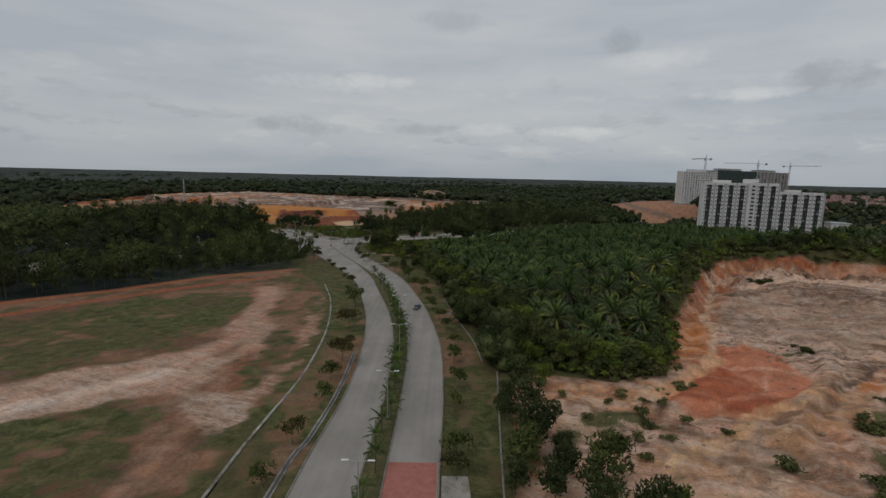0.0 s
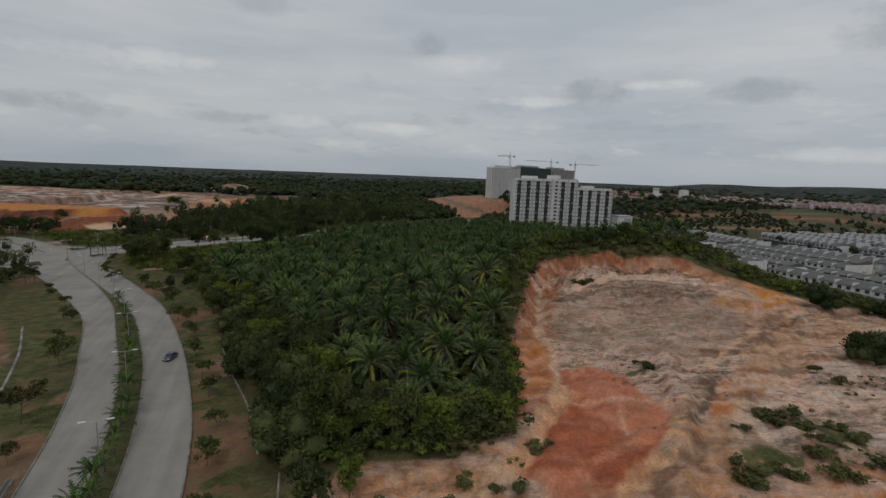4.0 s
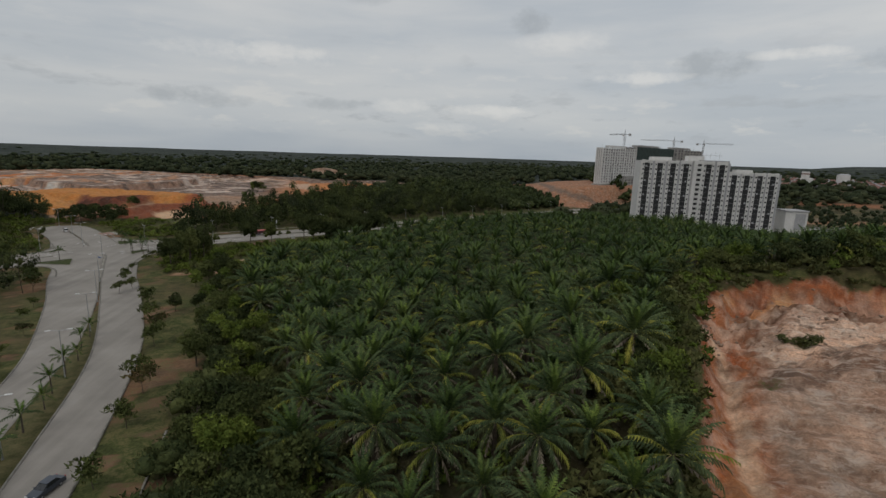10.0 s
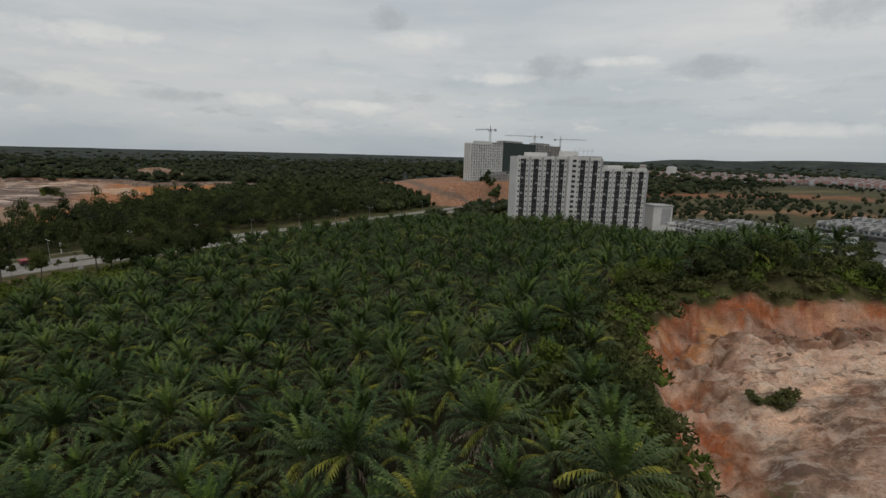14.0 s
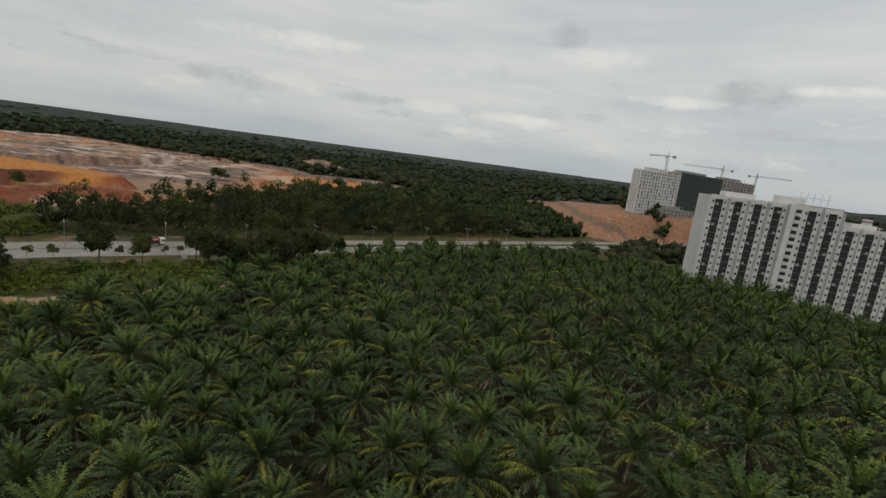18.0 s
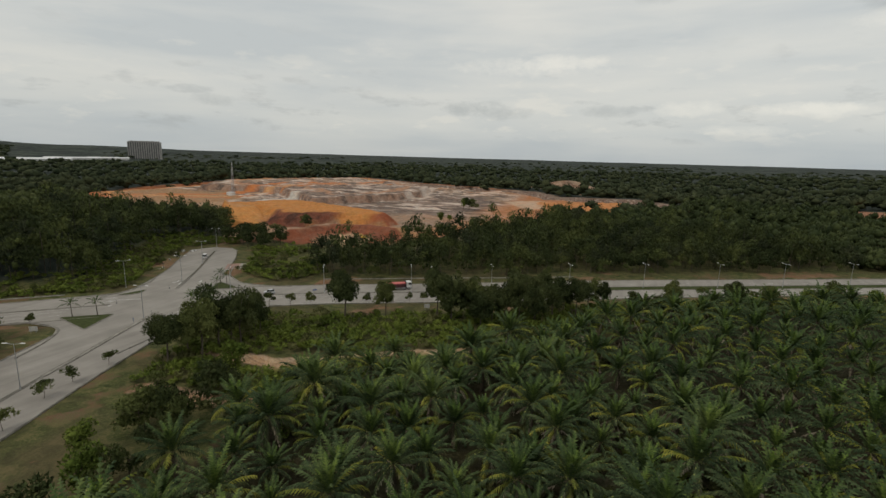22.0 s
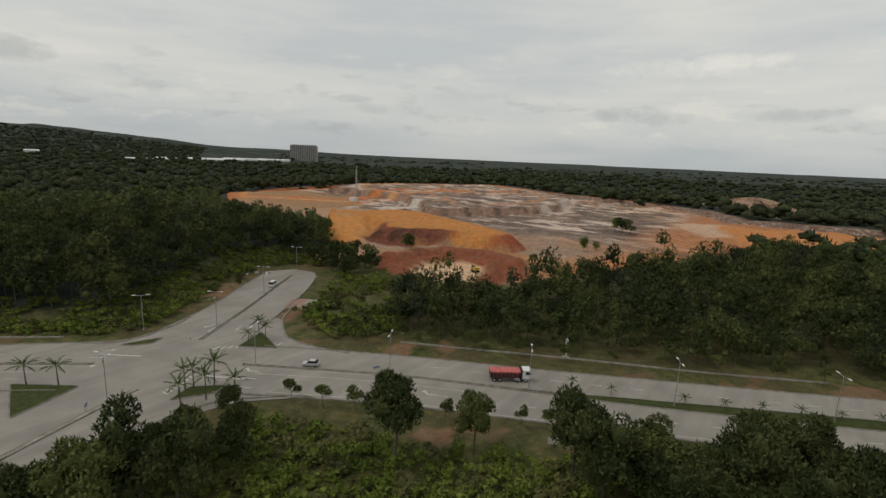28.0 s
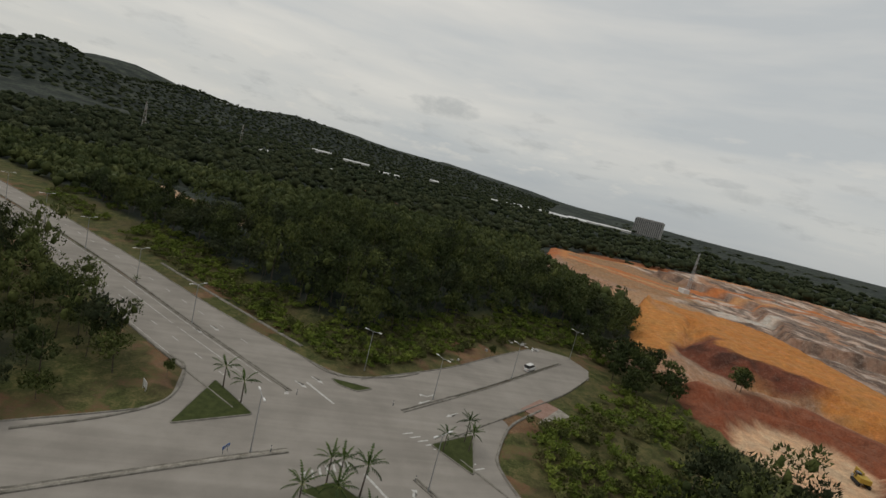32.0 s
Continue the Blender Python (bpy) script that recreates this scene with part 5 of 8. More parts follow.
for line, label in ((curve([(13.6, 112), (12.2, 95), (10.6, 76), (9.6, 62)], 3)[:, :2], "low concrete drain edge in the grass"), (curve([(10.5, 118), (8.6, 136), (4.4, 156), (0.5, 180)], 3)[:, :2], "pale concrete drain edge in the grass")):
    kerb_line(line, 0.0, 0.35, KERB, label)
for ctrl in ([(-58, 388), (-40, 398), (-16, 412), (8, 425), (34, 441)], [(-122, 330), (-137, 315), (-152, 300), (-170, 282)]):
    line = curve(ctrl, 3)[:, :2]
    kerb_line(line, 0.03, 0.8, KERB, "narrow concrete footpath through the verge")

# ---- plants ----
rs = np.random.RandomState(7)


def unit(v):
    return v / np.maximum(np.linalg.norm(v, axis=-1, keepdims=True), 1e-9)


def frond_set(rng, fronds, length, stations=9, rise=(88, -8), bend=(24, 96), width=0.9, bare=0.14, yellow=0.12):
    """A crown of arching feathered fronds: a rib and drooping leaflets on both sides, each of them a triangle. Returns vertices, triangles, age of the frond."""
    V, F, T = [], [], []
    n = 0
    for i in range(fronds):
        az = i * 2.39996 + rng.uniform(-0.2, 0.2)
        age = i / max(1, fronds - 1)
        el = radians(rise[0] + (rise[1] - rise[0]) * age ** 1.2 + rng.uniform(-7, 7))
        L = length * (0.62 + 0.38 * min(1.0, age * 3.5)) * rng.uniform(0.86, 1.08)
        out = np.array([math.cos(az), math.sin(az), 0.0])
        side = np.array([-math.sin(az), math.cos(az), 0.0])
        pts, p, e = [], out * 0.15, el
        seg = L / stations
        turn_ = radians(bend[0] + (bend[1] - bend[0]) * age + rng.uniform(-12, 14)) / stations
        swing = rng.uniform(-0.25, 0.25) / stations
        for q in range(stations + 1):
            pts.append(p.copy())
            p = p + seg * ((out + side * swing * q) * math.cos(e) + np.array([0, 0, 1.0]) * math.sin(e))
            e -= turn_ * (0.15 + 1.7 * q / stations)
        tone = 0.93 if age > 0.55 and rng.rand() < yellow else min(0.83, max(0.0, 0.80 * age + rng.uniform(-0.10, 0.12)))
        twist = rng.uniform(-0.35, 0.35)
        for q in range(stations):
            t = (q + 0.5) / stations
            if t < bare:
                continue
            d = pts[q + 1] - pts[q]
            d /= np.linalg.norm(d)
            wl = width * (math.sin(math.pi * min(1, t * 0.86 + 0.12)) ** 0.55)
            for sg in (-1, 1):
                wj = wl * rng.uniform(0.75, 1.12)
                tip = (pts[q] + pts[q + 1]) / 2 + sg * side * wj * (0.72 - 0.25 * sg * twist) + d * wj * 0.72 - np.array([0, 0, wj * (0.10 + 0.50 * age + 0.35 * rng.rand())])
                V += [pts[q], pts[q + 1], tip]
                F.append((n, n + 1, n + 2))
                n += 3
        T += [tone] * (n - len(T))
        for q in range(0, stations, 3):
            e2 = min(stations, q + 3)
            V += [pts[q] - side * 0.07, pts[q] + side * 0.07, pts[e2]]
            F.append((n, n + 1, n + 2))
            n += 3
        T += [1.0 if age > 0.5 else tone] * (n - len(T))
    return np.array(V), np.array(F), np.array(T)


PHI = (1 + 5 ** 0.5) / 2
ICO_V = np.array([(-1, PHI, 0), (1, PHI, 0), (-1, -PHI, 0), (1, -PHI, 0), (0, -1, PHI), (0, 1, PHI), (0, -1, -PHI), (0, 1, -PHI), (PHI, 0, -1), (PHI, 0, 1), (-PHI, 0, -1), (-PHI, 0, 1)]) / math.hypot(1, PHI)
ICO_F = np.array([(0, 11, 5), (0, 5, 1), (0, 1, 7), (0, 7, 10), (0, 10, 11), (1, 5, 9), (5, 11, 4), (11, 10, 2), (10, 7, 6), (7, 1, 8), (3, 9, 4), (3, 4, 2), (3, 2, 6), (3, 6, 8), (3, 8, 9), (4, 9, 5), (2, 4, 11), (6, 2, 10), (8, 6, 7), (9, 8, 1)])


def leaf_crown(rng, height, radius, cards, size, blobs=7, low=0.35, flat_top=0.75, core=0.0, single=False, lobe=(0.36, 0.6)):
    """A crown of leaf sprays on several uneven lobes, with gaps between them; core fills the inside of each lobe with dense foliage."""
    cents = []
    for i in range(blobs):
        a, rr = rng.uniform(0, 2 * math.pi), radius * math.sqrt(rng.uniform(0.02, 0.55))
        cents.append((rr * math.cos(a), rr * math.sin(a), height * (low + (1 - low) * rng.uniform(0.25, 0.82)), radius * rng.uniform(*lobe)))
    cents = np.array(cents)
    pick = rng.randint(0, blobs, cards)
    d = unit(rng.normal(size=(cards, 3)))
    d[:, 2] = np.where(d[:, 2] < -0.3, -d[:, 2], d[:, 2])
    shell = rng.uniform(0.75, 1.12, (cards, 1))
    c = cents[pick]
    pos = c[:, :3] + d * c[:, 3:4] * shell * np.array([1, 1, flat_top])
    nrm = unit(d + 0.5 * rng.normal(size=(cards, 3)) + np.array([0, 0, 0.45]))
    t1 = unit(d * 0.6 + np.array([0, 0, 0.55]) + 0.6 * rng.normal(size=(cards, 3)))
    t2 = unit(np.cross(nrm, t1))
    s = size * rng.uniform(0.6, 1.4, (cards, 1))
    fold = nrm * s * rng.uniform(-0.35, 0.1, (cards, 1))
    if single:
        V, F = np.stack([pos - t1 * s * 0.6 - t2 * s * 0.42, pos + t1 * s * 1.25 + fold, pos - t1 * s * 0.4 + t2 * s * 0.5], 1).reshape(-1, 3), np.arange(cards * 3).reshape(-1, 3)
    else:
        quad = np.stack([pos - t1 * s, pos - t2 * s * 0.62 + fold, pos + t1 * s, pos + t2 * s * 0.62 + fold], 1)
        f = np.arange(cards)[:, None] * 4
        V, F = quad.reshape(-1, 3), np.concatenate([f + (0, 1, 2), f + (0, 2, 3)])
    if core:
        hv, hf = [], []
        for i in range(blobs):
            hv.append(cents[i, :3] + ICO_V * cents[i, 3] * core * rng.uniform(0.6, 1.22, (12, 1)) * np.array([1, 1, flat_top]))
            hf.append(ICO_F + len(V) + 12 * i)
        V, F = np.concatenate([V] + hv), np.concatenate([F] + hf)
    return V, F


def wood(rng, height, girth, limbs, spread_r, sidesn=6):
    """A tapered trunk that bends a little, with limbs. Returns vertices, triangles."""
    V, F = [], []

    def tube(a, b, r0, r1):
        base = len(V)
        ax = unit((b - a)[None])[0]
        s = unit(np.cross(ax, [0.3, 0.9, 0.2])[None])[0]
        t = np.cross(ax, s)
        for c, r in ((a, r0), (b, r1)):
            for i in range(sidesn):
                an = 2 * math.pi * i / sidesn
                V.append(c + r * (s * math.cos(an) + t * math.sin(an)))
        for i in range(sidesn):
            j = (i + 1) % sidesn
            F.extend([(base + i, base + j, base + sidesn + j), (base + i, base + sidesn + j, base + sidesn + i)])

    p, q = np.array([0, 0, -0.3]), np.array([rng.uniform(-.3, .3), rng.uniform(-.3, .3), height * 0.38])
    top = np.array([rng.uniform(-.5, .5), rng.uniform(-.5, .5), height * 0.78])
    tube(p, q, girth, girth * 0.72)
    tube(q, top, girth * 0.72, girth * 0.25)
    for i in range(limbs):
        a = 2 * math.pi * (i + rng.uniform(0, .6)) / limbs
        st = q + (top - q) * rng.uniform(0.0, 0.5)
        en = st + np.array([math.cos(a) * spread_r, math.sin(a) * spread_r, height * rng.uniform(0.16, 0.32)])
        tube(st, en, girth * 0.42, girth * 0.12)
    return np.array(V), np.array(F)


def plain_mesh(name, v, f, mat, age=None, smooth=False):
    me = bpy.data.meshes.new(name)
    me.from_pydata(np.asarray(v).tolist(), [], np.asarray(f).tolist())
    me.materials.append(mat)
    if age is not None:
        me.attributes.new("age", "FLOAT", "POINT").data.foreach_set("value", np.asarray(age, np.float32))
    if smooth:
        me.polygons.foreach_set("use_smooth", np.ones(len(me.polygons), bool))
    return me


def palm_kind(seed, fronds, length, trunk, dry, stations=9, bulge=0.42):
    rng = np.random.RandomState(seed)
    v, f, ag = frond_set(rng, fronds, length, stations)
    crown = plain_mesh("crown", v, f, PALM_LEAF, ag)
    dv, df, ag = frond_set(rng, dry, length * 0.82, 7, (-14, -62), (40, 40), 0.6, 0.3)
    skirt = plain_mesh("dry_fronds", dv, df, PALM_DRY)
    bm = bmesh.new()
    rings = 7
    for i in range(rings):
        z0 = -0.4 + (trunk + 0.5) * i / rings
        cone_into(bm, bulge * (1 - 0.25 * i / rings) * 1.08, bulge * (1 - 0.25 * (i + 1) / rings) * 0.9, (trunk + 0.5) / rings * 1.05, 0, 0, z0, 8)
    tm = bpy.data.meshes.new("trunk")
    bm.to_mesh(tm)
    bm.free()
    tm.materials.append(PALM_TRUNK)
    return crown, skirt, tm, trunk, (v, f), (dv, df)


def palm(kind, x, y, turn, size, label, group, lean=0.0, name="oil_palm", ground=None):
    crown, skirt, tm, trunk = kind[:4]
    top = thing(name, x, y, land1(x, y) if ground is None else ground, label, "palm tree", group)
    top.matrix_world = top.matrix_world @ pose(0, 0, 0, lean, 0, turn) @ Matrix.Scale(size, 4)
    shared("trunk", tm, top)
    shared("crown", crown, top, Matrix.Translation((0, 0, trunk)))
    if skirt is not None:
        shared("dry_fronds", skirt, top, Matrix.Translation((0, 0, trunk - 0.2)), "hanging dry brown fronds")
    return top


def tree_kind(seed, height, radius, cards, size, leaf, blobs=7, limbs=4, girth=0.16, low=0.35, flat_top=0.8, core=0.72):
    rng = np.random.RandomState(seed)
    v, f = leaf_crown(rng, height, radius, cards, size, blobs, low, flat_top, core, True)
    wv, wf = wood(rng, height, girth, limbs, radius * 0.55)
    return plain_mesh("crown", v, f, leaf, smooth=True), plain_mesh("trunk", wv, wf, BARK), (v, f), (wv, wf)


def tree(kind, x, y, turn, size, label, group="", name="tree", category="tree", ground=None, tall=1.0):
    top = thing(name, x, y, land1(x, y) if ground is None else ground, label, category, group)
    top.matrix_world = top.matrix_world @ pose(0, 0, 0, 0, 0, turn) @ Matrix.Diagonal((size, size, size * tall, 1))
    shared("trunk", kind[1], top)
    shared("crown", kind[0], top)
    return top


def scatter_mesh(name, kinds, xs, ys, zs, sizes, turns, mats, label, category, tall=None):
    """Many plants as one mesh: kinds is a list of (vertices, triangles, material index)."""
    rng = np.random.RandomState(len(xs))
    pick = rng.randint(0, len(kinds), len(xs))
    Vs, Fs, Ms, As, base = [], [], [], [], 0
    for ki, layers in enumerate(kinds):
        m = pick == ki
        if not m.any():
            continue
        c, s = np.cos(turns[m]), np.sin(turns[m])
        for v, f, mi, *age in layers:
            x = v[None, :, 0] * c[:, None] - v[None, :, 1] * s[:, None]
            y = v[None, :, 0] * s[:, None] + v[None, :, 1] * c[:, None]
            z = np.repeat(v[None, :, 2], m.sum(), 0)
            st = (tall[m] if tall is not None else np.ones(m.sum()))[:, None]
            P = np.stack([x * sizes[m][:, None] + xs[m][:, None], y * sizes[m][:, None] + ys[m][:, None], z * sizes[m][:, None] * st + zs[m][:, None]], -1)
            k = m.sum()
            Fs.append((f[None] + (base + np.arange(k) * len(v))[:, None, None]).reshape(-1, 3))
            Ms.append(np.full(k * len(f), mi))
            Vs.append(P.reshape(-1, 3))
            As.append(np.tile(age[0] if age else np.full(len(v), 0.5), k))
            base += k * len(v)
    ob = bulk(name, np.concatenate(Vs), np.concatenate(Fs), mats, np.concatenate(Ms), True, attrs={"age": ("FLOAT", np.concatenate(As))})
    return tagged(ob, label, category, kind="stuff")


def grid_points(x0, x1, y0, y1, step, jitter, seed, turn=0.0, hexed=True):
    rng = np.random.RandomState(seed)
    cx, cy = (x0 + x1) / 2, (y0 + y1) / 2
    span = max(x1 - x0, y1 - y0) * 0.75
    a = np.arange(-span, span, step)
    b = np.arange(-span, span, step * (0.866 if hexed else 1))
    gxx, gyy = np.meshgrid(a, b)
    if hexed:
        gxx[1::2] += step / 2
    c, s = math.cos(radians(turn)), math.sin(radians(turn))
    x = cx + gxx * c - gyy * s + rng.uniform(-jitter, jitter, gxx.shape)
    y = cy + gxx * s + gyy * c + rng.uniform(-jitter, jitter, gxx.shape)
    m = (x > x0) & (x < x1) & (y > y0) & (y < y1)
    return x[m], y[m]


# oil palms in their rows
px, py = grid_points(-40, 270, 100, 450, 8.3, 1.9, 11, 14)
keep = (inside(PLANTATION, px, py) > 0) & (road_gap(px, py) > 14)
px, py = px[keep], py[keep]
KINDS_P = [palm_kind(100 + i, 36 + 3 * (i % 3), 5.2 + 0.45 * (i % 3), 4.2 + 0.9 * (i % 3), (4, 7, 10, 3, 6, 5)[i], 15) for i in range(6)]
near = along([(20, 118), (36, 140), (50, 172), (62, 205), (58, 230), (46, 262), (30, 300)], px, py)
order = np.argsort(near + rs.uniform(0, 6, len(px)))
pz = land(px, py)
for i in order[:290]:
    kd = KINDS_P[rs.randint(6)]
    palm(kd, px[i], py[i], rs.uniform(0, 360), rs.uniform(0.74, 1.20), "dark green oil palm with brown hanging lower fronds", "oil palms of the plantation", rs.uniform(-4, 4), ground=pz[i] - 0.1)
rest = order[290:]
LITE_P = []
for i in range(3):
    rng = np.random.RandomState(200 + i)
    v, f, ag = frond_set(rng, 30, 5.5, 8)
    dv, df, ag2 = frond_set(rng, 4, 4.4, 4, (-14, -62), (40, 40), 0.7, 0.3)
    wv, wf = wood(rng, 6.4, 0.4, 0, 1)
    LITE_P.append([(v + (0, 0, 5.0), f, 0, ag), (dv + (0, 0, 4.8), df, 1), (wv, wf, 2)])
scatter_mesh("oil_palm_stand", LITE_P, px[rest], py[rest], pz[rest] - 0.1, rs.uniform(0.76, 1.2, len(rest)), rs.uniform(0, 6.28, len(rest)), [PALM_LEAF, PALM_DRY, PALM_TRUNK], "dense dark green stand of oil palms beyond the nearer rows", "palm trees")

# woods of broad-leaved trees
LITE = []
for i in range(7):
    tallness = 8.6 + 0.9 * i
    v, f = leaf_crown(np.random.RandomState(300 + i), tallness, 3.0 + 0.22 * i, 520, 0.38, 7, 0.08, (1.4, 1.05, 1.2)[i % 3], 0.40, True, (0.38, 0.60))
    LITE.append([(v, f, (0, 2, 0, 0, 3, 0, 2)[i]), (*wood(np.random.RandomState(320 + i), tallness, 0.15, 0, 2, 3), 1)])
FAINT = [[(*leaf_crown(np.random.RandomState(340 + i), 10, 4.4, 44, 0.85, 3, 0.1, 1.0, 0.95, True, (0.5, 0.78)), 0)] for i in range(4)]
DISTANT = [[(*leaf_crown(np.random.RandomState(350 + i), 10, 4.8, 7, 1.6, 1, 0.1, 0.9, 1.5, True), 0)] for i in range(4)]
BUSH = [[(*leaf_crown(np.random.RandomState(360 + i), 2.2, 1.7, 64, 0.36, 2, 0.05, 0.8, 0.62, True, (0.48, 0.68)), (0, 0, 0, 1)[i])] for i in range(4)]


def woods(name, poly, step, kinds, size, seed, mats, label, gap=9.0, holes=(), tall=(0.75, 1.3), keepout=0.0, reach=270):
    xs, ys = np.array([p[0] for p in poly]), np.array([p[1] for p in poly])
    x, y = grid_points(xs.min(), xs.max(), ys.min(), ys.max(), step, step * 0.42, seed)
    m = (inside(poly, x, y) > 0) & (road_gap(x, y) > gap)
    for h in holes:
        m &= inside(h, x, y) < -2
    if keepout:
        m &= vnoise(x, y, 30, seed, 2) > keepout
    x, y = x[m], y[m]
    far_part = np.hypot(x - 10, y - 300) > reach
    rng = np.random.RandomState(seed)
    if far_part.any():
        m = far_part & (rng.rand(len(x)) < 0.75)
        n = m.sum()
        scatter_mesh("further_" + name, FAINT, x[m], y[m], land(x[m], y[m]) - 0.6, rng.uniform(0.6, 1.15, n), rng.uniform(0, 6.28, n), mats, "further part of the dark green woods", "woods", rng.uniform(*tall, n))
    x, y = x[~far_part], y[~far_part]
    n = len(x)
    return scatter_mesh(name, kinds, x, y, land(x, y) - 0.3, rng.uniform(*size, n), rng.uniform(0, 6.28, n), mats, label, "woods", rng.uniform(*tall, n))


WOODS_N = [(-62, 386), (-30, 403), (20, 432), (70, 462), (140, 498), (240, 552), (330, 600), (330, 700), (262, 660), (230, 780), (140, 790), (100, 700), (66, 646), (20, 596), (-14, 528), (-40, 482), (-50, 452), (-64, 426), (-76, 404)]
WOODS_W = [(-122, 345), (-118, 333), (-140, 314), (-170, 285), (-215, 236), (-275, 170), (-400, 60), (-470, 250), (-470, 540), (-330, 486), (-236, 496), (-178, 462), (-152, 428), (-153, 404), (-138, 380)]
WOODS_SW = [(-92, 300), (-106, 300), (-124, 284), (-165, 244), (-215, 190), (-300, 90), (-330, 28), (-156, 164), (-132, 187), (-107, 220), (-80, 244), (-74, 268), (-80, 290)]
woods("north_woods", WOODS_N, 5.4, LITE, (0.5, 1.35), 21, [LEAF, BARK, LEAF_PALE, FARLEAF], "dense dark green broad-leaved woods behind the road verge", 10.5, holes=([(236, 800), (226, 690), (232, 560), (262, 500), (300, 520), (318, 640), (300, 800)],))
woods("west_woods", WOODS_W, 5.8, LITE, (0.5, 1.4), 22, [LEAF, BARK, LEAF_PALE, FARLEAF], "dense dark green woods covering the hillside", 18.0, holes=([(-330, 205), (-262, 246), (-236, 276), (-222, 304), (-236, 316), (-266, 308), (-300, 268), (-340, 236)],))
woods("south_west_woods", WOODS_SW, 6.0, LITE, (0.5, 1.2), 23, [LEAF, BARK, LEAF_PALE, FARLEAF], "dark belt of trees between the field and the road", 5.0, keepout=0.30)
ring_x, ring_y = grid_points(-1500, 1500, -200, 1900, 18, 7.5, 24)
bearing = np.degrees(np.arctan2(ring_x, ring_y - 150))
rr = np.hypot(ring_x, ring_y - 150)
m = (rr < 1650) & (road_gap(ring_x, ring_y) > 12) & (inside(QUARRY, ring_x, ring_y) < -4) & (bearing > -128) & (bearing < 80)
for poly in (WOODS_N, WOODS_W, WOODS_SW, PLANTATION, PIT, FIELD, [(170, -60), (700, -60), (1300, 300), (1300, 700), (560, 560), (400, 520), (310, 440), (250, 372), (240, 280), (200, 200)]):
    m &= inside(poly, ring_x, ring_y) < -3
m &= inside(PAD, ring_x, ring_y) < -52
m &= ((ring_x + 25) / 50) ** 2 + ((ring_y - 862) / 40) ** 2 > 1
for line, wd in ((((250, 770), (262, 690), (290, 560)), 34), (((330, 800), (420, 720), (640, 760)), 40)):
    m &= along(list(line), ring_x, ring_y) > wd
m &= along([(-10, -40), (40, 133), (62, 177), (62, 230), (0, 330)], ring_x, ring_y) > 230
m &= (rr < 950) | (np.random.RandomState(26).rand(len(rr)) < 0.62)
m &= (rr > 420) | (vnoise(ring_x, ring_y, 60, 5, 2) > 0.35)
fx_, fy_, near_ring = ring_x[m], ring_y[m], rr[m] < 760
rng = np.random.RandomState(25)
for kinds_, pick_, nm_ in ((FAINT, near_ring, "far_woods"), (DISTANT, ~near_ring, "distant_woods")):
    x_, y_ = fx_[pick_], fy_[pick_]
    n_ = len(x_)
    scatter_mesh(nm_, kinds_, x_, y_, land(x_, y_) - 1.5, rng.uniform(1.3, 2.3, n_), rng.uniform(0, 6.28, n_), [FARLEAF], "far dark green woods reaching towards the skyline", "woods", rng.uniform(0.5, 0.85, n_))
vx_, vy_ = grid_points(-2800, 3400, -600, 3900, 52, 22, 28)
vr_, vb_ = np.hypot(vx_, vy_ - 150), np.degrees(np.arctan2(vx_, vy_ - 150))
m = (vr_ > 1560) & (vr_ < 2700) & (vb_ > -54) & (vb_ < 80) & (vnoise(vx_, vy_, 420, 29, 3) > 0.40)
vx_, vy_ = vx_[m], vy_[m]
scatter_mesh("skyline_woods", DISTANT, vx_, vy_, land(vx_, vy_) - 4, rng.uniform(1.8, 4.0, len(vx_)), rng.uniform(0, 6.28, len(vx_)), [FARLEAF], "dark woods on the plain below the skyline", "woods", rng.uniform(0.22, 0.40, len(vx_)))

# woods on the hills to the west
hx_, hy_ = grid_points(-2900, -400, -1500, 2400, 25, 10, 27)
hr_ = np.hypot(hx_, hy_ - 200)
hb_ = np.degrees(np.arctan2(hx_, hy_ - 200))
m = (hr_ > 1560) & (hr_ < 2750) & (hb_ > -130) & (hb_ < -62)
hx_, hy_ = hx_[m], hy_[m]
scatter_mesh("hill_woods", DISTANT, hx_, hy_, land(hx_, hy_) - 3, rng.uniform(1.7, 2.9, len(hx_)), rng.uniform(0, 6.28, len(hx_)), [FARLEAF], "dark woods on the far western hills", "woods", rng.uniform(0.40, 0.65, len(hx_)))

# ---- buildings ----


def box_mesh(name, sx, sy, sz, mat, bevel=0.0):
    bm = box(sx, sy, sz, 0, 0, 0, 0, bevel)
    me = bpy.data.meshes.new(name)
    bm.to_mesh(me)
    bm.free()
    me.materials.append(mat)
    return me


def window_mesh(w, h, rail=0.12):
    """A window: a frame round a recessed pane, standing on its sill."""
    bm = bmesh.new()
    for x, z, sx, sz in ((0, 0, w, rail), (0, h - rail, w, rail), (-w / 2 + rail / 2, 0, rail, h), (w / 2 - rail / 2, 0, rail, h), (0, 0, rail * 0.7, h)):
        box_into(bm, sx, 0.10, sz, x, 0, z)
    me = bpy.data.meshes.new("window")
    bm.to_mesh(me)
    bm.free()
    me.materials.append(WHITEWALL)
    return me, box_mesh("pane", w - 0.02, 0.04, h - 0.02, GLASS)


def window(kind, top, m):
    ob = shared("window", kind[0], top, m)
    shared("pane", kind[1], ob, pose(0, 0.0, 0.01))
    return ob


WIN = window_mesh(1.3, 1.25)
WIN_S = window_mesh(0.95, 1.15, 0.06)


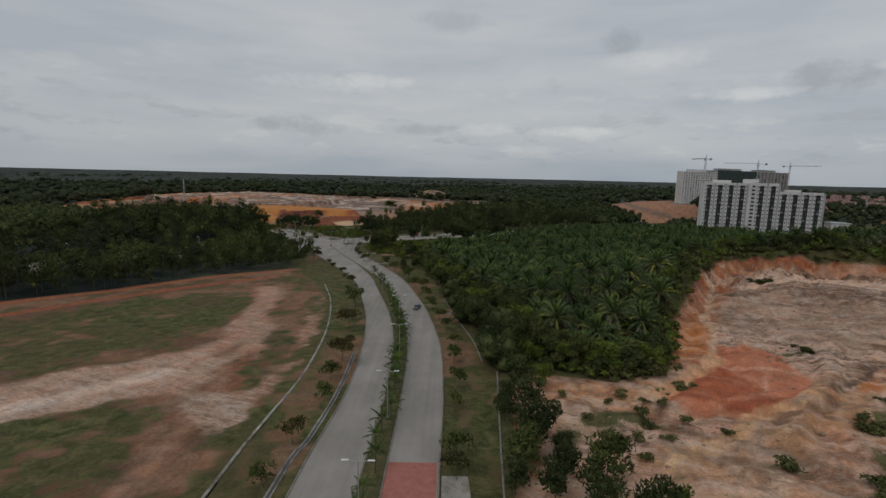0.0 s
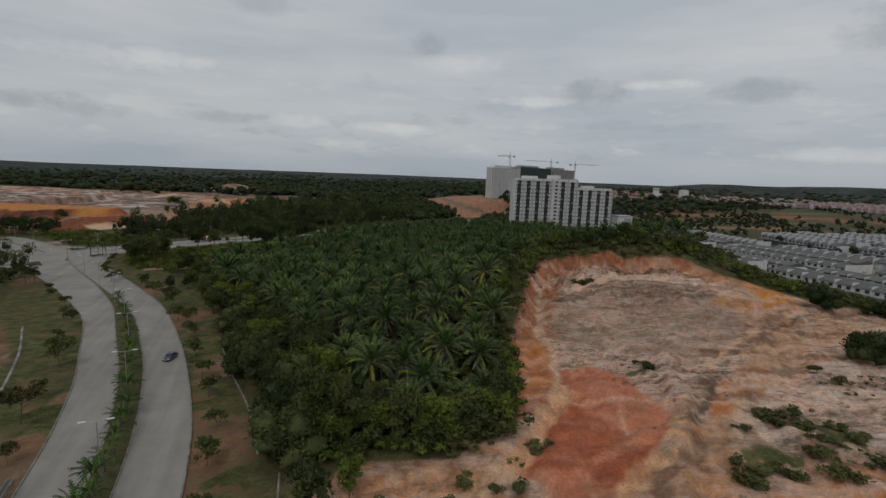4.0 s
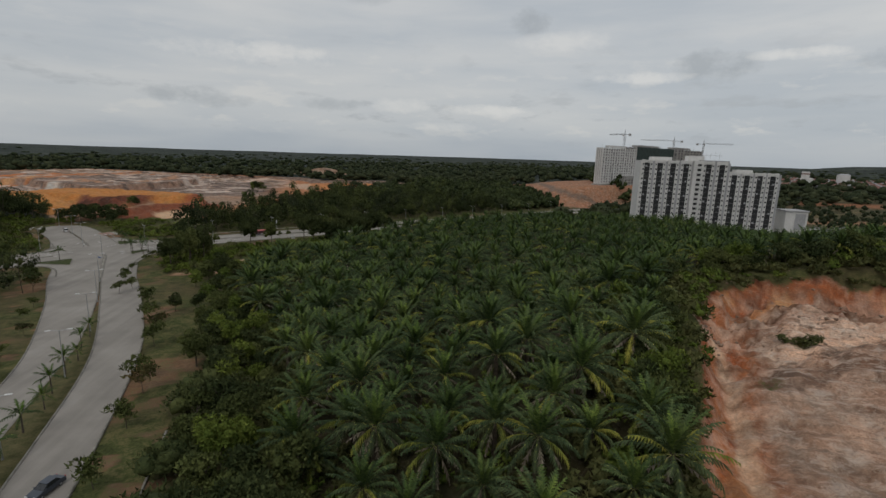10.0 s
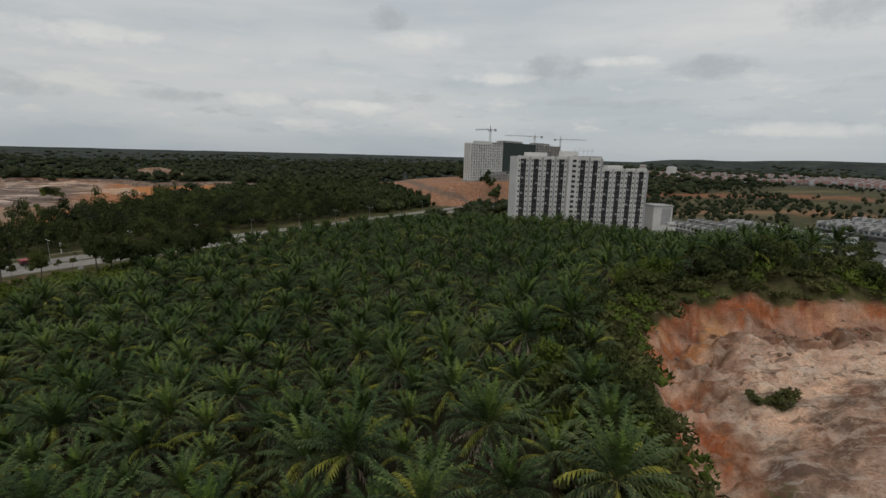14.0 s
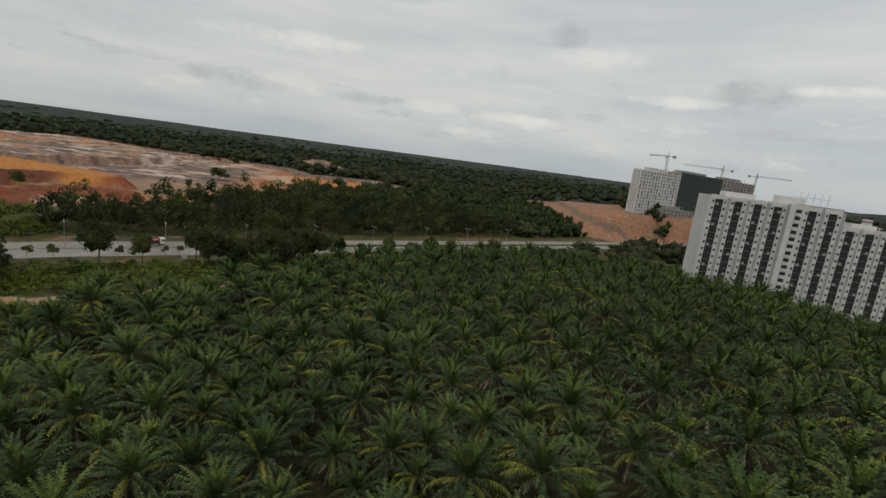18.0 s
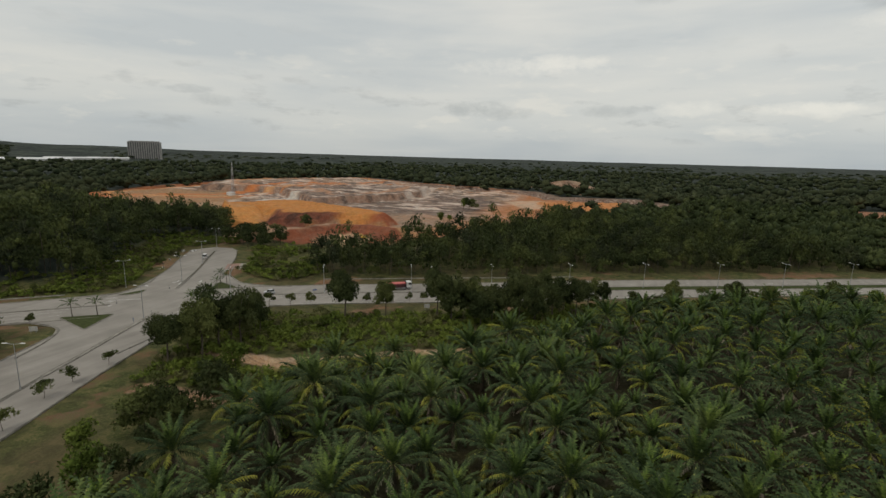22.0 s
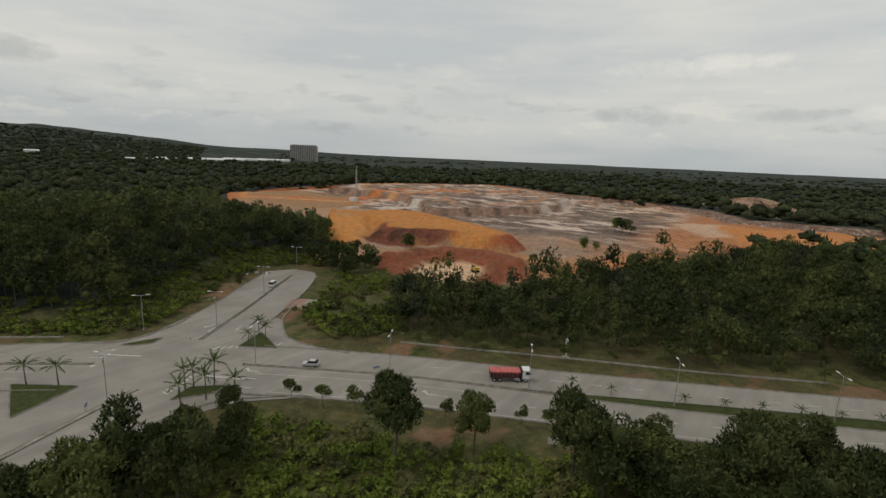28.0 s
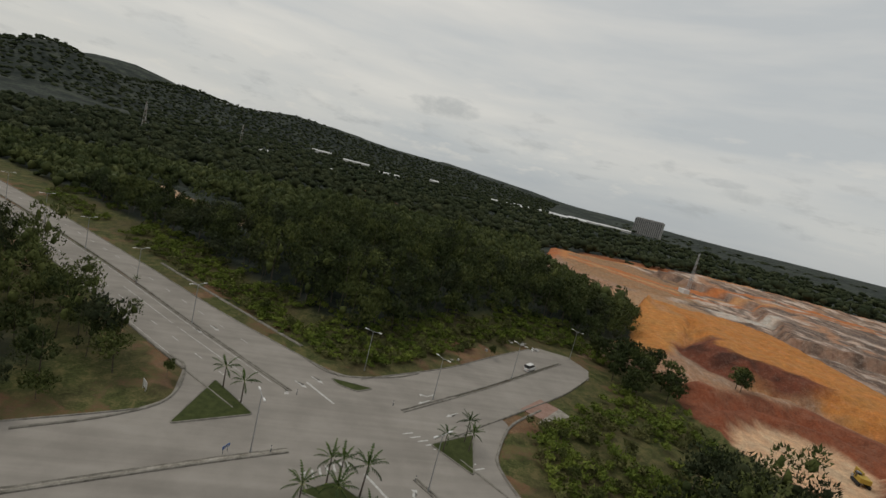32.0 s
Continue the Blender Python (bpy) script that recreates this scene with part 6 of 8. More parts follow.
def apartment_slab():
    """The finished apartment block: bays of white piers, grey piers and flat near-black panels painted as shaded
    balconies.
    """
    x0, y0, x1, y1 = 198.0, 372.2, 275.5, 346.8
    turn = math.degrees(math.atan2(y1 - y0, x1 - x0))
    base = 8.0
    top = thing("apartment_block", x0, y0, base, "tall white and dark grey apartment block behind the palms", "apartment block", turn=turn)
    floors, fh = 14, 2.86
    bay = 7.4
    slab = box_mesh("balcony", 3.0, 0.5, 0.16, PIERGREY)
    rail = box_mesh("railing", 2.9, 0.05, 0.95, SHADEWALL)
    bays = [(i * bay, floors) for i in range(4)] + [(4 * bay + 5.2 + i * bay, floors) for i in range(2)] + [(6 * bay + 5.2 + i * 7.0, floors - 2) for i in range(4)]
    cooler = box_mesh("cooler_box", 0.9, 0.5, 0.9, GREYWALL)
    for n_, (bx, nf) in enumerate(bays):
        h = nf * fh + 1.0
        part("body", box(bay, 15, h - 1.0, bx + bay / 2, 8.6, 0), WHITEWALL, top)
        part("wall_panel", box(1.9, 0.5, h - 0.3, bx + bay - 0.1, 1.2, 0), GREYWALL, top, "plain pale grey wall panel")
        part("pier", box(1.45, 0.9, h + 0.5, bx + 1.35, 0.95, 0), WHITEWALL, top, "white pier with small windows")
        part("pier", box(1.45, 0.9, h + 0.5, bx + 5.95, 0.95, 0), WHITEWALL, top, "white pier with small windows")
        # flat panel whose near-black colour stands in for the balconies' shade
        part("recess", box(3.14, 0.2, h - 1.4, bx + 3.65, 0.98, 0), SHADEWALL, top, "flat near-black panel painted as balcony shade")
        part("lintel", box(5.6, 1.0, 1.5, bx + 3.65, 0.9, h - 1.2), WHITEWALL, top, "white band closing the balcony stack")
        for s in range(nf):
            z = s * fh
            window(WIN_S, top, pose(bx + 1.35, 0.48, z + 1.0))
            window(WIN_S, top, pose(bx + 5.95, 0.48, z + 1.0))
            b = shared("balcony", slab, top, pose(bx + 3.65, 0.70, z + 0.1))
            if (s + n_) % 3 == 1:
                shared("cooler_box", cooler, b, pose(0.55 if n_ % 2 else -0.55, -0.15, 0.16), "white box on the balcony")
            else:
                shared("railing", rail, b, pose(0, -0.22, 0.16))
    h = floors * fh + 1.6
    core = 4 * bay
    part("stair_core", box(5.2, 3.0, h, core + 2.6, 0.7, 0), WHITEWALL, top, "plain white stair tower")
    part("body", box(5.2, 14, h - 1, core + 2.6, 9.2, 0), WHITEWALL, top)
    part("foundation", box(79, 15, 9, 39.5, 8.6, -9), GREYWALL, top)
    lip = box_mesh("landing", 2.3, 0.8, 1.0, WHITEWALL)
    # near-black panels on the wall paint the shade inside the stair openings
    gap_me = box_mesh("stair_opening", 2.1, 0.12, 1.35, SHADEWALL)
    for s in range(floors):
        shared("landing", lip, top, pose(core + 3.2, -1.1, s * fh + 0.2))
        shared("stair_opening", gap_me, top, pose(core + 3.2, -0.84, s * fh + 1.3))
    part("parapet", box(4 * bay, 15, 1.0, 2 * bay, 8.6, floors * fh), WHITEWALL, top)
    part("roof", box(2 * bay + 1, 13, 1.8, core + 5.2 + bay, 8.6, floors * fh + 0.2), GREYWALL, top, "dark roof slab with overhang")
    part("plant_room", box(9, 7, 3.2, core + 3, 9, h - 0.4), WHITEWALL, top)
    part("plant_room", box(12, 6, 2.4, 13, 9, floors * fh + 0.9), WHITEWALL, top)
    bm = bmesh.new()
    for i in range(5):
        cone_into(bm, 0.09, 0.06, 5.0, core + 6 + i * 2.6, 7, h + 0.4, 5)
    box_into(bm, 14, 0.12, 0.12, core + 11, 7, h + 3.2)
    part("roof_frame", bm, METAL, top, "steel roof frame")
    low = 6 * bay + 5.2
    part("parapet", box(28, 15, 0.8, low + 14, 8.6, (floors - 2) * fh), WHITEWALL, top)
    part("plant_room", box(9, 6, 2.2, low + 11, 9, (floors - 2) * fh + 0.6), WHITEWALL, top)
    pod = thing("podium_building", 277.5, 344.5, base, "low white podium building with a grey panel", "building", turn=turn)
    part("wall", box(12, 12, 14, 6, 8, 0), WHITEWALL, pod)
    part("foundation", box(12.4, 12.4, 9, 6, 8, -9), GREYWALL, pod)
    part("panel", box(5.6, 0.3, 9.5, 8, 1.9, 3.5), GREYWALL, pod, "large grey louvre panel")
    part("roof", box(12.8, 12.8, 0.7, 6, 8, 14), GREYWALL, pod)
    part("ledge", box(4.5, 3, 4.5, 11.2, 1.2, 0), WHITEWALL, pod)
    for i in range(3):
        window(WIN, pod, pose(9.8 + i * 1.4, -0.36, 2.4))


apartment_slab()


def raw_tower(name, x, y, turn, ln, depth, z0, h, wall, label, net=None, cells=8, seed=1):
    """A tower block under construction: slabs, piers and window holes storey by storey."""
    rng = np.random.RandomState(seed)
    top = thing(name, x, y, z0, label, "building under construction", turn=turn)
    # solid filler; its dark colour paints the shade between the floors
    part("core", box(ln - 1.2, depth - 1.2, h - 1, ln / 2, depth / 2, 0), DARK_AND_SHADE, top, "solid core coloured dark for the shade inside")
    part("foundation", box(ln + 3, depth + 3, 16, ln / 2, depth / 2, -16), RAWCONC, top)
    fh = 3.0
    nf = int(h / fh)
    floor_me = box_mesh("floor_slab", ln, depth, 0.35, wall)
    for s in range(nf + 1):
        shared("floor_slab", floor_me, top, pose(ln / 2, depth / 2, s * fh))
    w = ln / cells
    for i in range(cells + 1):
        part("pier", box(w * (0.42 if i % 2 else 0.30), 0.7, h, min(max(i * w, 0.4), ln - 0.4), 0.25, 0), wall, top)
    for i in range(4):
        part("pier", box(0.7, depth * 0.16, h, 0.25, depth * (0.12 + 0.25 * i), 0), wall, top)
    if net:
        part("netting", box(ln + 0.6, 0.15, h * 0.98, ln / 2, -0.5, h * 0.02), net, top, "green scaffold netting")
    else:
        spand = box_mesh("spandrel", w * 0.62, 0.4, 1.25, wall)
        for s in range(nf):
            for i in range(cells):
                if rng.rand() < 0.8:
                    shared("spandrel", spand, top, pose((i + 0.5) * w, 0.2, s * fh + 0.35))
    part("roof_works", box(ln * 0.5, depth * 0.5, 2.6, ln * 0.45, depth / 2, h), wall, top)
    bm = bmesh.new()
    for i in range(12):
        cone_into(bm, 0.08, 0.08, 3.4, rng.uniform(0, ln), rng.uniform(0, depth), h, 4)
    part("starter_bars", bm, METAL, top)
    return top


TD = math.degrees(math.atan2(137, 232))
raw_tower("unfinished_tower", 298, 613, TD, 74, 9, 22, 40.5, WHITEWALL, "pale tower block under construction with raw floors", None, 14, 1)
raw_tower("netted_tower", 362, 651, TD, 96, 24, 22, 43.5, RAWCONC, "tower block under construction wrapped in green netting", NETTING, 12, 2)
raw_tower("unfinished_tower", 446, 700, TD, 88, 24, 22, 44, RAWCONC, "raw concrete frame of an unfinished tower block", None, 9, 3)
raw_tower("unfinished_car_park", 330, 618, TD, 60, 20, 12, 16, RAWCONC, "low raw concrete frame in front of the towers", None, 8, 4)


def crane(x, y, z0, h, turn, jib, back, label):
    """A tower crane: lattice mast, jib, counter jib, cab and ties."""
    top = thing("tower_crane", x, y, z0, label, "crane", "tower cranes over the unfinished blocks", turn=turn)
    bm = bmesh.new()
    for sx in (-0.8, 0.8):
        for sy in (-0.8, 0.8):
            box_into(bm, 0.28, 0.28, h, sx, sy, 0)
    n = int(h / 3)
    for i in range(n):
        box_into(bm, 1.8, 0.16, 0.16, 0, -0.8, i * 3)
        box_into(bm, 0.16, 1.8, 0.16, -0.8, 0, i * 3)
    part("mast", bm, METAL, top)
    bm = bmesh.new()
    for sy, z in ((-0.6, 0), (0.6, 0), (0, 1.2)):
        box_into(bm, jib, 0.24, 0.24, jib / 2, sy, h + z)
    for i in range(int(jib / 2)):
        box_into(bm, 0.12, 1.2, 1.2, i * 2 + 1, 0, h)
    part("jib", bm, METAL, top)
    part("counter_jib", box(back, 1.4, 0.5, -back / 2, 0, h), METAL, top)
    part("counterweight", box(2.6, 1.8, 2.6, -back + 1.4, 0, h - 1.6), RAWCONC, top)
    part("cab", box(1.6, 1.4, 1.8, 1.2, 0.9, h - 1.9), LAMP_HEAD, top)
    part("peak", cone_into(bmesh.new(), 0.8, 0.15, 6.5, 0, 0, h, 4), METAL, top)
    return top


crane(352, 665, 22, 58, 110, 24, 9, "tower crane with its jib turned end-on")
crane(470, 738, 22, 56, 165, 46, 12, "tower crane with a long level jib")
crane(528, 752, 22, 54, -20, 40, 10, "tower crane with a long thin jib")


def silo_group():
    top = thing("storage_silos", 868, 828, 14, "pair of tall white storage silos", "silo", turn=40)
    for i in range(2):
        bm = cone_into(bmesh.new(), 9.4, 9.4, 22, -11 + i * 22, 0, 0, 20)
        s = part("silo", bm, WHITEWALL, top)
        part("cap", cone_into(bmesh.new(), 9.6, 5.5, 2.2, -11 + i * 22, 0, 22, 20), GREYWALL, s)
    mill = thing("mill_building", 822, 856, 14, "white mill building with a stepped roof", "building", turn=44)
    part("wall", box(44, 18, 14, 0, 0, 0), WHITEWALL, mill)
    part("tower", box(9, 12, 26, -17, 2, 0), WHITEWALL, mill)
    part("tower", box(8, 10, 23, -5, 2, 0), WHITEWALL, mill)
    part("band", box(9.2, 12.2, 2, -17, 2, 21), ROOFRED, mill, "red painted band")
    for i in range(6):
        part("wall_rib", box(0.6, 0.6, 13.6, -20 + i * 8, -9.2, 0), GREYWALL, mill)


silo_group()


HOUSE_WIN = box_mesh("window", 1.5, 0.12, 1.35, GLASS)


# terrace houses: one house with its parts, then copied along the rows
def terrace_house():
    top = thing("terrace_house", 0, 0, -200, "two-storey white terrace house with a grey roof", "house", "terrace houses of the estate")
    w = 7.0
    bm = box(w - 0.06, 12.0, 6.4, 0, 0, -1.0)
    part("wall", bm, WHITEWALL, top)
    bm = bmesh.new()
    v = [bm.verts.new(p) for p in ((-w / 2, -6.6, 6.15), (w / 2, -6.6, 6.15), (w / 2, 6.6, 5.6), (-w / 2, 6.6, 5.6), (-w / 2, 0.5, 7.7), (w / 2, 0.5, 7.7))]
    for f in ((0, 1, 5, 4), (4, 5, 2, 3), (0, 4, 3), (1, 2, 5)):
        bm.faces.new([v[i] for i in f])
    bm.faces.new([v[i] for i in (3, 2, 1, 0)])
    bmesh.ops.recalc_face_normals(bm, faces=bm.faces)
    part("roof", bm, ROOFGREY, top)
    part("party_wall", box(0.35, 13.4, 8.0, -w / 2, 0, -1), WHITEWALL, top)
    part("porch", box(w - 0.4, 4.6, 0.3, 0, -8.4, 2.7), ROOFGREY, top, "grey porch roof")
    for sx in (-w / 2 + 0.5, w / 2 - 0.5):
        part("post", box(0.35, 0.35, 3.7, sx, -10.4, -1), WHITEWALL, top)
    part("rear_extension", box(w - 0.6, 3.4, 3.7, 0, 7.6, -1), GREYWALL, top)
    part("back_roof", box(w - 0.3, 3.8, 0.25, 0, 7.7, 2.75), ROOFGREY, top)
    for sx, sy, z, turn in ((-1.8, -6.05, 3.6, 0), (1.6, -6.05, 3.6, 0), (-1.7, 6.05, 3.7, 180), (1.7, 6.05, 3.7, 180)):
        shared("window", HOUSE_WIN, top, pose(sx, sy, z, 0, 0, turn))
    # panel on the wall, dark to paint the shade under the porch
    part("opening", box(2.6, 0.1, 2.3, 0.8, -6.03, 0), DARK_AND_SHADE, top, "dark panel painted as the shade under the porch")
    return top


HOUSE = terrace_house()
FRONT = curve([(281, 392), (268, 330), (260, 275), (254, 190), (252, 132), (252, 60), (254, -20)], 7.0)
house_sites = []
for r, off in enumerate((0, 22, 54, 76, 102, 170, 192, 224, 246, 278, 300, 332, 354, 386, 408)):
    nn = sides(FRONT)
    line = FRONT[:, :2] - nn * off
    step = np.concatenate([[0], np.cumsum(np.linalg.norm(np.diff(line, axis=0), axis=1))])
    total = step[-1]
    d = 3.5 + (r % 3) * 2
    gap = 0
    while d < total - 4:
        x, y = np.interp(d, step, line[:, 0]), np.interp(d, step, line[:, 1])
        i = min(len(nn) - 1, int(np.searchsorted(step, d)))
        face = math.degrees(math.atan2(nn[i][1], nn[i][0])) + (90 if r % 2 else -90)
        gap += 1
        d += 7.0
        if gap % 14 in (0, 13) or (318 < x < 400 and 168 < y < 206) or (r < 2 and y > 282) or (r < 5 and y > 378) or (r > 4 and y > 300 + 0.45 * (x - 360)):
            continue
        house_sites.append((x, y, face, r))
first = True
stuff_sites = []
for x, y, face, r in house_sites:
    if r < 4:
        z = land1(x, y) + 0.1
        if first:
            HOUSE.matrix_world = pose(x, y, z, 0, 0, face)
            first = False
        else:
            copy_thing(HOUSE, pose(x, y, z, 0, 0, face))
    else:
        stuff_sites.append((x, y, face))


def merged(parts):
    """Vertices and triangles of boxes and roofs, with a material index."""
    V, F, M, base = [], [], [], 0
    for verts, faces, mi in parts:
        V.append(np.array(verts, float))
        F.append(np.array(faces) + base)
        M += [mi] * len(faces)
        base += len(verts)
    return np.concatenate(V), np.concatenate(F), np.array(M)


def block(sx, sy, z0, z1, x=0, y=0):
    v = [(x + a * sx / 2, y + b * sy / 2, z) for z in (z0, z1) for a, b in ((-1, -1), (1, -1), (1, 1), (-1, 1))]
    f = [(0, 1, 5), (0, 5, 4), (1, 2, 6), (1, 6, 5), (2, 3, 7), (2, 7, 6), (3, 0, 4), (3, 4, 7), (4, 5, 6), (4, 6, 7)]
    return v, f


def gable(sx, sy, z0, z1):
    v = [(-sx / 2, -sy / 2, z0), (sx / 2, -sy / 2, z0), (sx / 2, sy / 2, z0), (-sx / 2, sy / 2, z0), (-sx / 2, 0, z1), (sx / 2, 0, z1)]
    return v, [(0, 1, 5), (0, 5, 4), (2, 3, 4), (2, 4, 5), (0, 4, 3), (1, 2, 5)]


def many_houses(name, sites, mats, label, w=7.0, depth=12.0, h=5.5, ridge=7.7):
    pv, pf, pm = merged([(*block(w, depth, -2, h), 0), (*gable(w, depth + 1.2, h, ridge), 1), (*block(w - 0.5, 4.5, 2.6, 2.9, 0, -depth / 2 - 2.2), 1), (*block(1.6, 0.1, 3.4, 4.7, -1.6, -depth / 2 - 0.05), 2), (*block(1.6, 0.1, 3.4, 4.7, 1.6, -depth / 2 - 0.05), 2), (*block(0.4, depth + 1.4, -2, ridge + 0.2, -w / 2), 0)])
    s = np.array([(a, b) for a, b, c in sites])
    t = np.radians([c for a, b, c in sites])
    z = land(s[:, 0], s[:, 1])
    c_, s_ = np.cos(t)[:, None], np.sin(t)[:, None]
    P = np.stack([pv[None, :, 0] * c_ - pv[None, :, 1] * s_ + s[:, :1], pv[None, :, 0] * s_ + pv[None, :, 1] * c_ + s[:, 1:], pv[None, :, 2] + z[:, None]], -1)
    F = (pf[None] + (np.arange(len(s)) * len(pv))[:, None, None]).reshape(-1, 3)
    return tagged(bulk(name, P.reshape(-1, 3), F, mats, np.tile(pm, len(s))), label, "houses", kind="stuff")


many_houses("estate_houses", stuff_sites, [GREYWALL, ROOFGREY, GLASS], "further rows of white terrace houses with grey roofs")
rng = np.random.RandomState(5)
red_sites = []
for row in range(12):
    for i in range(66):
        if rng.rand() < 0.93 and (i + row) % 17:
            red_sites.append((610 + i * 10.4 + row * 10, 850 - i * 7.5 + row * 26 + rng.uniform(-2, 2), -36 + rng.uniform(-2, 2)))
many_houses("red_roofed_houses", red_sites, [GREYWALL, ROOFRED, GLASS], "distant rows of white houses with red tiled roofs", 10.5, 13, 5, 9)
shed_sites = [(1000 + rng.uniform(-120, 260), 460 + rng.uniform(-260, 90), rng.uniform(-40, 20)) for i in range(26)]
many_houses("far_sheds", shed_sites, [GREYWALL, ROOFGREY, GLASS], "distant low grey sheds and houses", 22, 14, 4, 6)


# trees and bushes of the open land between the estates
tx_, ty_ = grid_points(180, 1300, 150, 1000, 12.5, 6, 55)
thick = vnoise(tx_, ty_, 70, 56, 3)
m = (np.hypot(tx_, ty_ - 150) > 250) & (inside([(170, -60), (700, -60), (1300, 300), (1300, 700), (900, 900), (560, 620), (400, 520), (310, 440), (250, 372), (270, 330)], tx_, ty_) > 0) & (thick > 0.50) & (inside(PAD, tx_, ty_) < -45)
houses_xy = np.array([(a, b) for a, b, c, d in house_sites])
m &= np.array([np.min(np.hypot(houses_xy[:, 0] - a, houses_xy[:, 1] - b)) > 11 for a, b in zip(tx_, ty_)])
tx_, ty_ = tx_[m], ty_[m]
scatter_mesh("estate_trees", FAINT, tx_, ty_, land(tx_, ty_) - 0.4, rng.uniform(0.35, 0.95, len(tx_)), rng.uniform(0, 6.28, len(tx_)), [FARLEAF], "scattered dark green trees among the houses", "trees")


# distant apartment slab, sheds and masts
def far_slab(x, y, turn, ln, h, label):
    z = land1(x, y) - 2
    top = thing("apartment_slab", x, y, z, label, "apartment block", turn=turn)
    part("wall", box(ln, 16, h, 0, 0, 0), RAWCONC, top)
    for i in range(int(ln / 7)):
        # dark strips on the flat wall paint the shade of recesses
        part("recess", box(2.6, 0.6, h - 4, -ln / 2 + 4 + i * 7, -8.1, 2), DARK_AND_SHADE, top)
    part("roof", box(ln * 0.9, 9, 3, 0, 0, h), RAWCONC, top)


far_slab(-1590, 1470, 48, 104, 62, "distant grey apartment slab above the woods")
for az, d, ln, h in ((-69, 1560, 150, 9), (-66, 1640, 190, 9), (-63.4, 1700, 160, 8), (-60.5, 1780, 140, 8), (-57.6, 1830, 110, 8), (-84, 1500, 60, 10), (-88, 1750, 90, 12), (-92, 1900, 70, 12), (-79, 1850, 46, 10), (-98, 1150, 26, 6), (-90.5, 1050, 24, 6)):
    x, y = 10 + d * math.sin(radians(az)), 320 + d * math.cos(radians(az))
    s = thing("warehouse", x, y, land1(x, y), "distant pale warehouse with a low roof", "warehouse", turn=-az + 4)
    part("wall", box(ln, 26, h, 0, 0, -3), WHITEWALL, s)
    bm = bmesh.new()
    v, f = gable(ln + 2, 29, h - 3, h)
    vs = [bm.verts.new(p) for p in v]
    for t in f:
        bm.faces.new([vs[i] for i in t])
    part("roof", bm, LAMP_HEAD, s)


def lattice_mast(x, y, z, h, label, mats=(METAL,), wide=2.4):
    top = thing("lattice_mast", x, y, z, label, "mast")
    n = 7

    def bar(bm, p0, p1, r):
        m = Matrix.Translation((p0 + p1) / 2) @ (p1 - p0).to_track_quat("Z", "Y").to_matrix().to_4x4()
        return cone_into(bm, r, r, (p1 - p0).length, m=m, n=4)

    brace = bmesh.new()
    for a, b in ((-1, -1), (1, -1), (1, 1), (-1, 1)):
        part("leg", bar(bmesh.new(), Vector((a * wide / 2, b * wide / 2, 0)), Vector((a * wide / 8, b * wide / 8, h)), 0.16), mats[0], top)
        for s in range(n):
            w0, w1 = wide * (1 - 0.75 * s / n), wide * (1 - 0.75 * (s + 1) / n)
            bar(brace, Vector((-b * w0 / 2, a * w0 / 2, h * s / n)), Vector((a * w1 / 2, b * w1 / 2, h * (s + 1) / n)), 0.09)
    part("bracing", brace, mats[-1], top, "criss-cross steel bracing")
    return top


lattice_mast(-339, 623, land1(-339, 623), 34, "slender grey lattice mast standing in the quarry", (METAL,), 2.2)
sh = thing("site_hut", -336, 617, land1(-336, 617), "small white site hut beside the mast", "hut")
part("wall", box(7, 5, 3.2), WHITEWALL, sh)
part("roof", box(7.6, 5.6, 0.3, 0, 0, 3.2), LAMP_HEAD, sh)
for az, d in ((-109.7, 900), (-100.8, 1120)):
    x, y = -6 + d * math.sin(radians(az)), 330 + d * math.cos(radians(az))
    lattice_mast(x, y, land1(x, y), 46, "red and white lattice tower rising from the woods", (WHITEWALL, ROOFRED), 5.0)

# ---- street lamps, palms and trees along the roads ----


def street_lamp():
    top = thing("street_lamp", 0, 0, -200, "grey street lamp with two arms on the median", "street lamp", "street lamps along the roads")
    bm = bmesh.new()
    cone_into(bm, 0.11, 0.06, 9.8, 0, 0, 0, 8)
    part("pole", bm, METAL, top)
    part("base", cone_into(bmesh.new(), 0.2, 0.14, 0.5, 0, 0, 0, 8), METAL, top)
    for s in (-1, 1):
        bm = bmesh.new()
        m = Matrix.Translation((s * 0.75, 0, 9.9)) @ Matrix.Rotation(radians(90 - 8 * s), 4, "Y")
        cone_into(bm, 0.045, 0.045, 1.6, m=m, n=6)
        arm = part("arm", bm, METAL, top)
        part("lamp_head", box(0.95, 0.32, 0.14, s * 1.75, 0, 9.95, 0, 0.04), LAMP_HEAD, arm)
    return top


LAMP = street_lamp()
lamps = []


def at_distance(c, d):
    step = np.concatenate([[0], np.cumsum(np.linalg.norm(np.diff(c[:, :2], axis=0), axis=1))])
    return np.array([np.interp(d, step, c[:, i]) for i in range(c.shape[1])]), step[-1]


stepA = np.concatenate([[0], np.cumsum(np.linalg.norm(np.diff(A[:, :2], axis=0), axis=1))])
d0 = np.interp(87.4, A[:, 1], stepA)
for k_ in range(-3, 9):
    q, total = at_distance(A, d0 + k_ * 29.3)
    if d0 + k_ * 29.3 < total - 4:
        i = int(np.argmin(np.abs(stepA - (d0 + k_ * 29.3))))
        lamps.append((q[0], q[1], heading(nA[i])))
for c, nn, start in ((BE, nE, 3.0), (BW, nW, 36.0)):
    stp = np.concatenate([[0], np.cumsum(np.linalg.norm(np.diff(c[:, :2], axis=0), axis=1))])
    d = start
    while d < min(stp[-1], 330):
        i = int(np.argmin(np.abs(stp - d)))
        lamps.append((c[i, 0], c[i, 1], heading(nn[i])))
        d += 31.5
